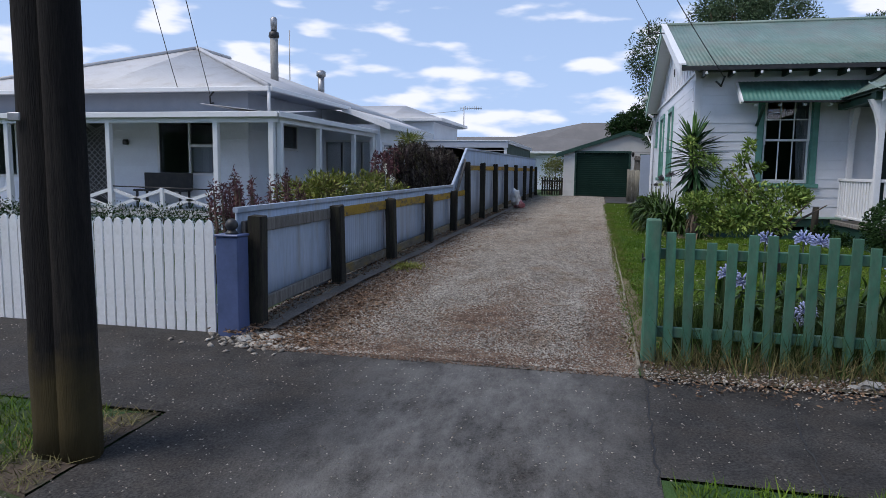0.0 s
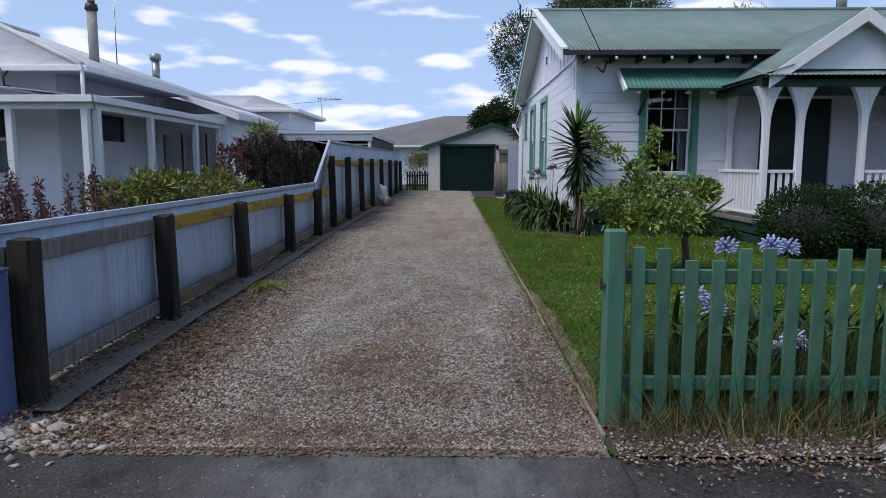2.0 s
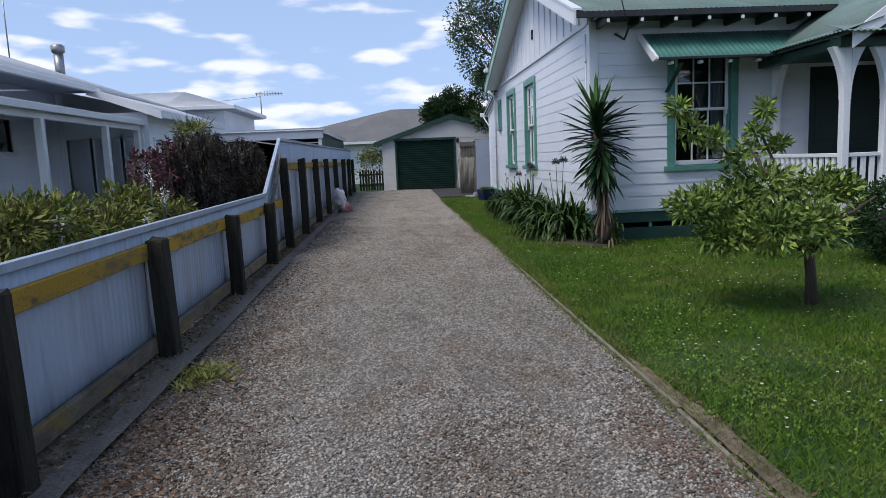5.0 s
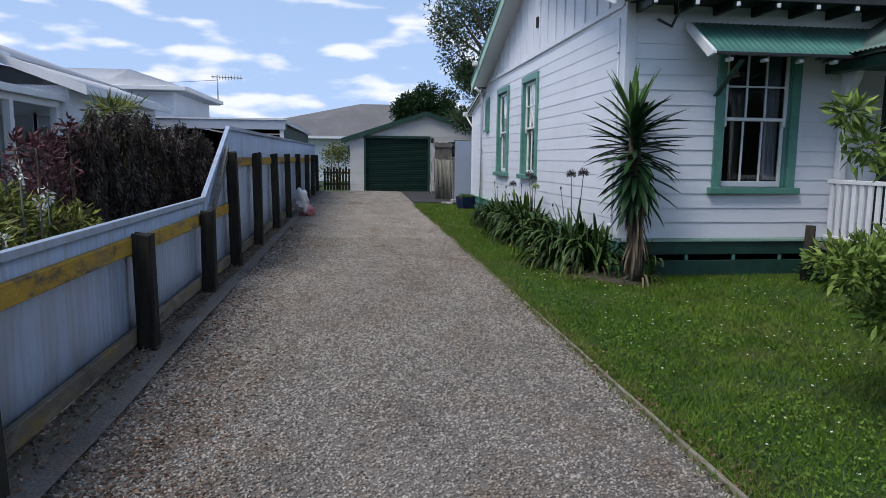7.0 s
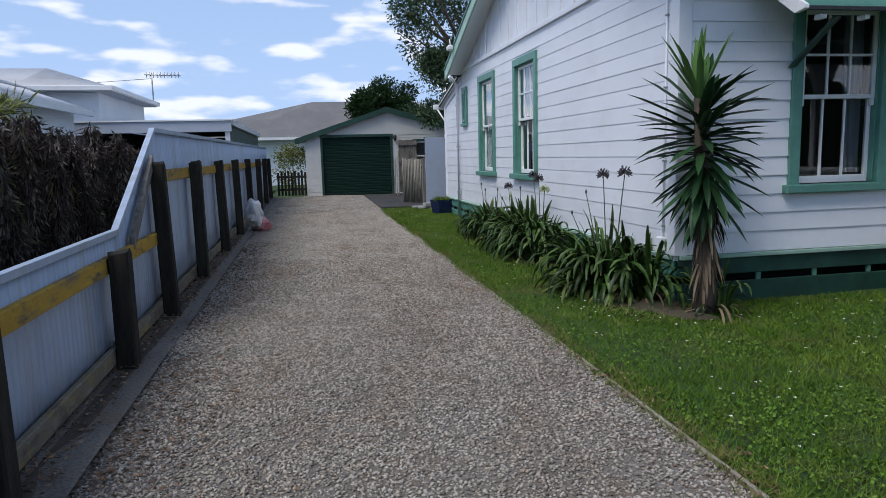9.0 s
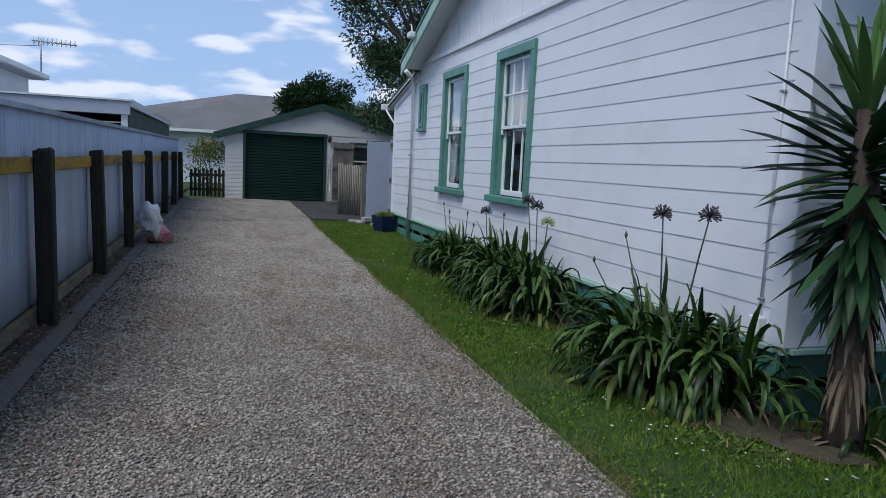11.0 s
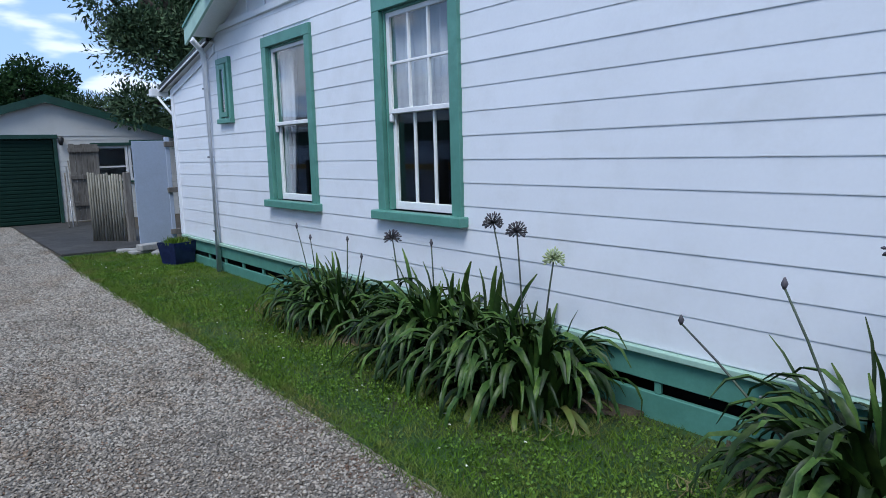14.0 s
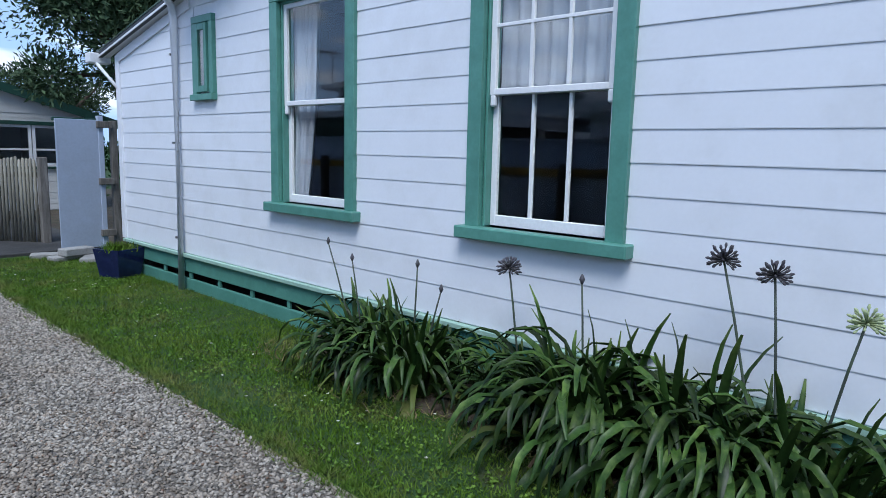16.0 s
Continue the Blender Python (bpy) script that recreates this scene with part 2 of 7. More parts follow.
M_BLUEPAINT = material("slate_blue_post_paint", (0.085, 0.115, 0.235), 0.45, tones=((0.065, 0.09, 0.18),), scale=5, fine=50, bump=0.1)
M_PANEL = material("pale_blue_gate_sheet", (0.40, 0.45, 0.55), 0.5, tones=((0.36, 0.40, 0.48),), scale=2, fine=40, bump=0.05)
M_POLE = material("tarred_pole", (0.027, 0.023, 0.021), 0.85, tones=((0.05, 0.043, 0.035), (0.016, 0.014, 0.013)), scale=3, fine=60, bump=0.7, stretch=(3, 3, 0.25), depth=0.01, grit=0.2)


def pole_base_stain(m):
    """Bare brown timber and moss creeping up the foot of a tarred pole, with a ragged upper edge."""
    n, l = m.node_tree.nodes, m.node_tree.links
    b = n["Principled BSDF"]
    old = b.inputs["Base Color"].links[0].from_socket
    tc = n.new("ShaderNodeTexCoord")
    sp = n.new("ShaderNodeSeparateXYZ")
    l.new(tc.outputs["Object"], sp.inputs[0])
    ns = n.new("ShaderNodeTexNoise")
    ns.inputs["Scale"].default_value, ns.inputs["Detail"].default_value = 7.0, 6.0
    l.new(tc.outputs["Object"], ns.inputs["Vector"])
    add = n.new("ShaderNodeMath"); add.operation = "MULTIPLY_ADD"
    l.new(ns.outputs["Fac"], add.inputs[0]); add.inputs[1].default_value = -0.55
    l.new(sp.outputs["Z"], add.inputs[2])
    mr = n.new("ShaderNodeMapRange")
    mr.inputs["From Min"].default_value, mr.inputs["From Max"].default_value = 0.12, 0.42
    mr.inputs["To Min"].default_value, mr.inputs["To Max"].default_value = 0.85, 0.0
    l.new(add.outputs[0], mr.inputs["Value"])
    mx = n.new("ShaderNodeMix"); mx.data_type = "RGBA"
    l.new(mr.outputs[0], mx.inputs["Factor"]); l.new(old, mx.inputs["A"])
    mx.inputs["B"].default_value = (0.066, 0.05, 0.02, 1)
    l.new(mx.outputs["Result"], b.inputs["Base Color"])
    return m


M_POLE2 = pole_base_stain(material("stained_pole_timber", (0.013, 0.011, 0.0105), 0.92, tones=((0.032, 0.027, 0.022), (0.008, 0.007, 0.007)), scale=3, fine=60, bump=0.8, stretch=(3, 3, 0.25), depth=0.012, grit=0.3, spec=0.2))
M_METAL = material("dull_metal", (0.4, 0.4, 0.41), 0.45, metal=0.8, tones=((0.3, 0.29, 0.28),), scale=8, fine=60, bump=0.05)
M_BLACK = material("black_metal", (0.02, 0.02, 0.022), 0.5, tones=((0.035, 0.033, 0.03),), scale=8, fine=60, bump=0.1)
M_CONCRETE = material("concrete", (0.3, 0.29, 0.27), 0.9, tones=((0.22, 0.21, 0.19), (0.36, 0.35, 0.33)), scale=4, fine=90, bump=0.4, grit=0.2)


def glass_material(name, tint):
    m = bpy.data.materials.new(name)
    m.use_nodes = True
    b = m.node_tree.nodes["Principled BSDF"]
    b.inputs["Base Color"].default_value = (*tint, 1)
    b.inputs["Roughness"].default_value, b.inputs["Transmission Weight"].default_value, b.inputs["IOR"].default_value = 0.0, 1.0, 1.5
    return m


M_GLASS = glass_material("window_glass", (0.9, 0.93, 0.93))


# ---- building blocks ----
def box(bm, x0, x1, y0, y1, z0, z1, m=None):
    """Adds a box to bm; m moves it."""
    v = [bm.verts.new((x, y, z) if m is None else m @ Vector((x, y, z))) for x in (x0, x1) for y in (y0, y1) for z in (z0, z1)]
    for f in ((0, 1, 3, 2), (4, 6, 7, 5), (0, 4, 5, 1), (2, 3, 7, 6), (0, 2, 6, 4), (1, 5, 7, 3)):
        bm.faces.new([v[i] for i in f])
    return v


def prism(bm, ring, a, b):
    """A solid swept from a to b: ring is a list of points relative to each end."""
    lo = [bm.verts.new(Vector(a) + Vector(p)) for p in ring]
    hi = [bm.verts.new(Vector(b) + Vector(p)) for p in ring]
    k = len(ring)
    bm.faces.new(lo)
    bm.faces.new(hi[::-1])
    for i in range(k):
        bm.faces.new((lo[i], hi[i], hi[(i + 1) % k], lo[(i + 1) % k]))


def tube(bm, points, radii, sides=8):
    """A tapered tube through points."""
    rings = []
    for i, p in enumerate(points):
        p = Vector(p)
        d = Vector(points[min(i + 1, len(points) - 1)]) - Vector(points[max(i - 1, 0)])
        q = d.to_track_quat("Z", "Y")
        r = radii[i] if hasattr(radii, "__len__") else radii
        rings.append([bm.verts.new(p + q @ Vector((r * math.cos(2 * math.pi * k / sides), r * math.sin(2 * math.pi * k / sides), 0))) for k in range(sides)])
    for a, b in zip(rings, rings[1:]):
        for k in range(sides):
            f = bm.faces.new((a[k], a[(k + 1) % sides], b[(k + 1) % sides], b[k]))
            f.smooth = True
    bm.faces.new(rings[0][::-1])
    bm.faces.new(rings[-1])


def bevelled(bm, width=0.006):
    bmesh.ops.bevel(bm, geom=bm.edges[:], offset=width, segments=1, affect="EDGES", profile=0.5, clamp_overlap=True)
    return bm


def mesh_of(name, bm):
    bmesh.ops.recalc_face_normals(bm, faces=bm.faces[:])
    me = bpy.data.meshes.new(name)
    bm.to_mesh(me)
    bm.free()
    return me


def world_of(ob):
    m = ob.matrix_basis.copy()
    while ob.parent:
        m = ob.parent.matrix_basis @ ob.matrix_parent_inverse @ m
        ob = ob.parent
    return m


def part(name, bm, mat, parent, label="", kind=""):
    """Links a bmesh, in the world's coordinates, as one mesh under a thing or a part."""
    ob = new(name, mesh_of(name, bm))
    ob.data.materials.append(mat)
    ob.parent = parent
    ob.matrix_parent_inverse = world_of(parent).inverted()
    return tagged(ob, label, "", "", kind)


def piece(name, me, parent, m):
    """One more object on a shared mesh, at the pose m in the world."""
    ob = new(name, me)
    ob.parent = parent
    ob.matrix_parent_inverse = world_of(parent).inverted()
    ob.matrix_basis = m
    return ob


def thing(name, at, label, category, group="", kind=""):
    ob = new(name)
    ob.location = at
    ob.empty_display_size = 0.1
    return tagged(ob, label, category, group, kind)


def whole(name, bm, mat, label, category, group="", kind=""):
    ob = new(name, mesh_of(name, bm))
    ob.data.materials.append(mat)
    return tagged(ob, label, category, group, kind)


def boxes(*rows, bevel=0.0, m=None):
    bm = bmesh.new()
    for r in rows:
        box(bm, *r, m=m)
    if bevel:
        bevelled(bm, bevel)
    return bm


def ground_at(y):
    """The ground rises gently from the street to the garage."""
    ys = (-40, 2.0, 4.5, 6.0, 9.0, 13.0, 18.0, 24.0, 33.0, 80.0)
    zs = (0.03, 0.05, 0.12, 0.19, 0.215, 0.255, 0.29, 0.315, 0.385, 0.4)
    return float(np.interp(y, ys, zs))


def sheet(x0, x1, y0, y1, nx, ny, dz=0.0, wave=0.0, seed=0.0):
    bm = bmesh.new()
    g = [[bm.verts.new((x, y, ground_at(y) + dz + wave * noise.noise((x * 0.9 + seed, y * 0.9, seed)))) for x in np.linspace(x0, x1, nx)] for y in np.linspace(y0, y1, ny)]
    for j in range(ny - 1):
        for i in range(nx - 1):
            f = bm.faces.new((g[j][i], g[j][i + 1], g[j + 1][i + 1], g[j + 1][i]))
            f.smooth = True
    return bm


def corrugated(bm, p, along, up, length, height, pitch=0.076, amp=0.009, step=6, rows=1, top=None):
    """A corrugated sheet: p its corner, along and up unit directions; top(u) gives its height at a place along it."""
    along, up = Vector(along), Vector(up)
    out = along.cross(up)
    count = max(2, int(length / pitch * step))
    cols = []
    for i in range(count + 1):
        u = length * i / count
        h = top(u) if top else height
        off = out * (amp * math.sin(2 * math.pi * u / pitch))
        cols.append([bm.verts.new(Vector(p) + along * u + up * (h * k / rows) + off) for k in range(rows + 1)])
    for a, b in zip(cols, cols[1:]):
        for k in range(rows):
            f = bm.faces.new((a[k], b[k], b[k + 1], a[k + 1]))
            f.smooth = True


def solid(ob, thickness):
    mod = ob.modifiers.new("thickness", "SOLIDIFY")
    mod.thickness, mod.offset = thickness, 0
    return ob


# ---- ground ----
tagged(whole("ground", sheet(-300, 300, -150, 450, 61, 61, -0.06), M_LAWN, "flat grassy ground reaching to the horizon", "ground"), kind="structure")
tagged(whole("pavement_west", sheet(-30, -2.42, 3.22, 4.86, 40, 12, 0.0), M_ASPHALT, "dark mossy asphalt footpath with grit", "pavement"), kind="structure")
tagged(whole("pavement_east", sheet(0.37, 30, 3.05, 4.56, 40, 12, 0.0), M_ASPHALT, "dark mossy asphalt footpath with cracks", "pavement"), kind="structure")
tagged(whole("driveway_crossing", sheet(-2.42, 0.37, -4.0, 4.52, 20, 40, 0.0), M_ASPHALT, "worn dark asphalt vehicle crossing", "pavement"), kind="structure")
tagged(whole("road", sheet(-60, 60, -12, -4.0, 40, 10, -0.02), M_ASPHALT, "dark asphalt street", "road"), kind="structure")
tagged(whole("verge_west", sheet(-30, -2.42, -4.0, 3.22, 60, 20, -0.012, 0.012), M_LAWN, "mown grass verge beside the asphalt crossing", "grass"), kind="structure")
tagged(whole("verge_east", sheet(0.37, 30, -4.0, 3.0, 60, 20, 0.005, 0.02), M_LAWN, "mown grass verge beside the asphalt crossing", "grass"), kind="structure")
tagged(whole("driveway", sheet(-3.0, 0.36, 4.52, 32.9, 40, 240, 0.0, 0.03), M_GRAVEL, "long gravel driveway with reddish dirt patches", "driveway"), kind="structure")
tagged(whole("lawn", sheet(0.36, 1.9, 4.54, 26.4, 16, 120, 0.012, 0.02), M_LAWN, "strip of mown lawn between the gravel and the white house", "lawn"), kind="structure")
tagged(whole("front_lawn", sheet(1.9, 14, 4.54, 14.2, 60, 60, 0.012, 0.02), M_LAWN, "mown front lawn with daisies behind a picket fence", "lawn"), kind="structure")
tagged(whole("neighbour_garden", sheet(-30, -3.0, 4.95, 40, 60, 60, 0.01, 0.03), M_LAWN, "grassed garden ground beyond the iron fence", "garden"), kind="structure")
tagged(whole("back_yard", sheet(0.36, 14, 26.4, 40, 40, 40, 0.0, 0.02), M_SOIL, "bare back yard ground beside the garage", "yard"), kind="structure")


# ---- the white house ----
# near-black green that paints shade on the eave underside and the door
M_SHADEGREEN = material("shade_dark_green", (0.008, 0.022, 0.016), 0.5, tones=((0.012, 0.03, 0.02),), scale=3, fine=40, bump=0.05)
HX, HY, HB, PITCH = 1.85, 14.0, 0.742, 0.1755
house = thing("house", (6.5, 18.0, 0.3), "white weatherboard bungalow with green window trim and green iron roof", "house")


def weatherboards(parent, a, b, plane, z0, z1, holes, facing, mat, pitch=PITCH, first=0.962, top=None, lip=0.0115):
    """Lapped boards on a wall along y ('x' facing -x) or along x ('y' facing -y); holes are (from, to, z0, z1)."""
    z, lines = first, [(z0, first)]
    while z < z1:
        lines.append((z, min(z + pitch, z1)))
        z += pitch
    for lo, hi in lines:
        if hi - lo < 0.02:
            continue
        cuts = [(a, b)]
        for h0, h1, hz0, hz1 in holes:
            if hz0 < hi - 0.03 and hz1 > lo + 0.03:
                cuts = [c for s, e in cuts for c in ((s, min(e, h0)), (max(s, h1), e)) if c[1] - c[0] > 0.02]
        for s, e in cuts:
            if top:
                e = min(e, top(hi))
                if e - s < 0.05:
                    continue
            bm = bmesh.new()
            wob = random.uniform(-0.001, 0.001)
            ring = ((0, lo - 0.005), (-lip + wob, lo - 0.005), (-lip - 0.0005 + wob, lo), (-0.006, hi + 0.004), (0, hi + 0.004))
            if facing == "X":
                prism(bm, [(-d, 0, zz) for d, zz in ring], (plane, s, 0), (plane, e, 0))
            elif facing == "x":
                prism(bm, [(d, 0, zz) for d, zz in ring], (plane, s, 0), (plane, e, 0))
            else:
                prism(bm, [(0, d, zz) for d, zz in ring], (s, plane, 0), (e, plane, 0))
            part("weatherboard", bm, mat, parent)


def wall_with_holes(a, b, plane, thick, z0, z1, holes, facing):
    """A wall as blocks round its openings."""
    bm = bmesh.new()
    cuts = sorted({a, b, *(h[0] for h in holes), *(h[1] for h in holes)})
    for s, e in zip(cuts, cuts[1:]):
        mid = (s + e) / 2
        zs, spans = z0, []
        for h in sorted((h for h in holes if h[0] < mid < h[1]), key=lambda h: h[2]):
            spans.append((zs, h[2]))
            zs = h[3]
        spans.append((zs, z1))
        for lo, hi in spans:
            if facing == "X":
                box(bm, plane - thick, plane, s, e, lo, hi)
            elif facing == "x":
                box(bm, plane, plane + thick, s, e, lo, hi)
            else:
                box(bm, s, e, plane, plane + thick, lo, hi)
    return bm


# openings in the side wall: (from y, to y, from z, to z)
WIN_W, WIN_V, WIN_S = (17.95, 18.87, 1.40, 3.085), (20.24, 21.16, 1.40, 3.085), (22.34, 22.6, 2.40, 3.06)
SIDE_HOLES = [WIN_W, WIN_V, WIN_S]
WIN_F = (3.1, 3.96, 1.36, 3.0)
DOOR = (5.2, 6.5, 0.68, 2.75)
side = part("wall", wall_with_holes(HY + 0.1, 22.75, HX, 0.12, HB - 0.06, 3.5, SIDE_HOLES, "x"), M_WHITE, house, "white painted lapped weatherboard wall")
weatherboards(side, HY + 0.10, 24.56, HX, HB, 3.49, [(h[0] - 0.1, h[1] + 0.1, h[2] - 0.05, h[3] + 0.1) for h in SIDE_HOLES], "x", M_WHITE, top=lambda z: 24.56 if z < 2.95 else 22.9 + (3.5 - z) * 3.0)
lean_wall = bmesh.new()
prism(lean_wall, [(0, 22.75, HB - 0.06), (0, 24.62, HB - 0.06), (0, 24.62, 2.96), (0, 22.75, 3.36)], (HX, 0, 0), (HX + 0.12, 0, 0))
part("wall", lean_wall, M_WHITE, house, "white painted lean-to wall")
front = part("wall", wall_with_holes(HX, 12.0, HY, 0.12, HB - 0.06, 3.5, [WIN_F, DOOR], "y"), M_WHITE, house, "white painted lapped weatherboard wall")
weatherboards(front, HX + 0.1, 12.0, HY, HB, 3.4, [(WIN_F[0] - 0.1, WIN_F[1] + 0.1, WIN_F[2] - 0.05, WIN_F[3] + 0.1), (DOOR[0] - 0.08, DOOR[1] + 0.08, 0, DOOR[3] + 0.08)], "y", M_WHITE, lip=0.02, first=0.935)
part("wall", boxes((11.88, 12.0, HY + 0.12, 24.62, 0.3, 3.5)), M_WHITE, house, "white wall")
part("wall", boxes((HX + 0.12, 11.88, 24.5, 24.62, 0.3, 2.8)), M_WHITE, house, "white wall")
# rooms take the near-black colour that stands for their dimness
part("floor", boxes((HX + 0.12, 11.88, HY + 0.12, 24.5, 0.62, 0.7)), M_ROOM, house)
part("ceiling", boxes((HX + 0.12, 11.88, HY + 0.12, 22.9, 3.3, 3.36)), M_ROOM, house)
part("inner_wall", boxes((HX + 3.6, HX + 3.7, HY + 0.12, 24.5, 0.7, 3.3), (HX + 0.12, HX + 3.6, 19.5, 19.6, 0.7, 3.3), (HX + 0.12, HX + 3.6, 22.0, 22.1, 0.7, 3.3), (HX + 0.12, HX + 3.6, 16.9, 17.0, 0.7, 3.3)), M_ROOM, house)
# corner boards
part("corner_board", boxes((HX - 0.03, HX + 0.105, HY - 0.03, HY + 0.105, HB - 0.01, 3.5), bevel=0.006), M_WHITE, house)
part("corner_board", boxes((HX - 0.032, HX + 0.0, 24.56, 24.66, HB - 0.01, 2.92), bevel=0.005), M_WHITE, house)
# conduit down the corner of the side wall, with clips and a meter box
conduit = part("conduit", (lambda b: (tube(b, [(HX - 0.026, 14.185, 0.8), (HX - 0.026, 14.185, 3.35)], 0.0095, 8), b)[1])(bmesh.new()), M_WHITE, house, "thin white painted conduit")
for z in (1.0, 1.62, 2.3, 2.95):
    part("clip", boxes((HX - 0.042, HX - 0.012, 14.165, 14.205, z - 0.008, z + 0.008), bevel=0.003), M_METAL, conduit)
part("service_box", boxes((HX - 0.075, HX - 0.012, 14.14, 14.235, 0.765, 0.895), bevel=0.01), M_WHITE, house)


def sash_window(name, facing, plane, hole, bars_top, bars_low, rows_top, parent, casing=0.11, sill_out=0.1, mullion=True, proud=0.0):
    """A double-hung window in a wall: green casing and sill, two white sashes, glazing bars and panes."""
    a, b, z0, z1 = hole

    def put(n, rows, mat, par, label="", bevel=0.004):
        bm = bmesh.new()
        for u0, u1, d0, d1, lo, hi in rows:
            if facing == "x":
                box(bm, plane + d0, plane + d1, u0, u1, lo, hi)
            else:
                box(bm, u0, u1, plane + d0, plane + d1, lo, hi)
        if bevel:
            bevelled(bm, bevel)
        return part(n, bm, mat, par, label)

    w = put(name, [(a - casing, b + casing, -0.047, 0.02, z1, z1 + casing)], M_GREEN, parent, "green cased window with a double-hung white sash")
    put("casing", [(a - casing, a, -0.045, 0.02, z0 - 0.02, z1)], M_GREEN, w)
    put("casing", [(b, b + casing, -0.045, 0.02, z0 - 0.02, z1)], M_GREEN, w)
    for row in ((a, a + 0.02, 0.0, 0.12, z0, z1), (b - 0.02, b, 0.0, 0.12, z0, z1), (a + 0.02, b - 0.02, 0.0, 0.12, z1 - 0.02, z1)):
        put("reveal", [row], M_GREEN, w)
    put("sill", [(a - casing - 0.05, b + casing + 0.05, -sill_out, 0.12, z0 - 0.08, z0)], M_GREEN, w, "thick green window sill", 0.008)
    zm = (z0 + z1) / 2 + 0.005
    i, o = a + 0.02, b - 0.02
    for n, lo, hi, d, cols, rows in (("upper_sash", zm - 0.02, z1 - 0.02, 0.015, bars_top, rows_top), ("lower_sash", z0 + 0.004, zm + 0.02, 0.055, bars_low, 1)):
        st, bot = 0.042, (0.07 if n == "lower_sash" else 0.04)
        s = put(n, [(i, i + st, d, d + 0.035, lo, hi), (o - st, o, d, d + 0.035, lo, hi), (i + st, o - st, d, d + 0.035, lo, lo + bot), (i + st, o - st, d, d + 0.035, hi - 0.04, hi)], M_TRIM, w, "white painted sash")
        xs = np.linspace(i + st, o - st, cols + 1)
        zs = np.linspace(lo + bot, hi - 0.04, rows + 1)
        for x in xs[1:-1]:
            put("glazing_bar", [(x - 0.011, x + 0.011, d + 0.003, d + 0.03, lo + bot, hi - 0.04)], M_TRIM, s, bevel=0.003)
        for z in zs[1:-1]:
            put("glazing_bar", [(i + st, o - st, d + 0.002, d + 0.028, z - 0.011, z + 0.011)], M_TRIM, s, bevel=0.003)
        for x0, x1 in zip(xs, xs[1:]):
            for lo2, hi2 in zip(zs, zs[1:]):
                g = put("pane", [(x0, x1, d + 0.014, d + 0.018, lo2, hi2)], M_GLASS, s, bevel=0)
                g.visible_shadow = False
    for u in (i + 0.005, o - 0.045):
        put("sash_horn", [(u, u + 0.04, 0.012, 0.045, zm - 0.09, zm - 0.02)], M_TRIM, w, bevel=0.008)
    return w


win_w = sash_window("window", "x", HX, WIN_W, 3, 3, 2, house)
win_v = sash_window("window", "x", HX, WIN_V, 1, 1, 1, house)
win_f = sash_window("window", "y", HY, WIN_F, 3, 3, 2, house)
# small louvre hatch
hatch = part("window", boxes((HX - 0.045, HX + 0.02, 22.27, 22.34, 2.38, 3.06), (HX - 0.045, HX + 0.02, 22.6, 22.68, 2.38, 3.06), (HX - 0.047, HX + 0.02, 22.27, 22.68, 3.06, 3.13), (HX - 0.07, HX + 0.02, 22.25, 22.7, 2.32, 2.38), bevel=0.005), M_GREEN, house, "small green framed window standing ajar")
part("sash", boxes((HX - 0.06, HX - 0.025, 22.36, 22.41, 2.4, 3.05), (HX - 0.06, HX - 0.025, 22.53, 22.58, 2.4, 3.05), (HX - 0.06, HX - 0.025, 22.41, 22.53, 2.4, 2.46), (HX - 0.06, HX - 0.025, 22.41, 22.53, 2.99, 3.05), bevel=0.003), M_GREEN, hatch)
part("pane", boxes((HX - 0.045, HX - 0.041, 22.41, 22.53, 2.46, 2.99)), M_GLASS, hatch)
part("back_panel", boxes((HX + 0.02, HX + 0.05, 22.34, 22.6, 2.4, 3.06)), M_NWALL, hatch)

# foundation: drip board, two green boards with a dark slot between, and short piles
for facing in ("x", "y"):
    def fb(n, d0, d1, z0, z1, mat, label="", s=None, e=None):
        lo = s if s is not None else (HY + 0.03 if facing == "x" else HX + 0.03)
        hi = e if e is not None else (24.6 if facing == "x" else 12.0)
        r = (HX + d0, HX + d1, lo, hi, z0, z1) if facing == "x" else (lo, hi, HY + d0, HY + d1, z0, z1)
        return part(n, boxes(r, bevel=0.005), mat, house, label)
    fb("drip_board", -0.05, 0.05, HB - 0.05, HB - 0.012, M_PALEGREEN, "pale green drip board")
    # front boards take the darker green, side boards the lighter one
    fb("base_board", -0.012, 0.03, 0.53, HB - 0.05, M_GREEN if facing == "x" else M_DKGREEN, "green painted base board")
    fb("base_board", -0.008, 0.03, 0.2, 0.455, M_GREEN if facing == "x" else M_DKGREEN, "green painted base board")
    for k in range(18):
        u = (HY if facing == "x" else HX) + 0.25 + 0.62 * k
        if u < (24.5 if facing == "x" else 11.8):
            fb("batten", 0.0, 0.03, 0.455, 0.53, M_GREEN, s=u, e=u + 0.045)
# near-black boards behind the slots, standing for the darkness under the floor
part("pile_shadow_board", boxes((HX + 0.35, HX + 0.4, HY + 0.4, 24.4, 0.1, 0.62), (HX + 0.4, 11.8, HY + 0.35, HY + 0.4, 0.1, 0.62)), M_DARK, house)

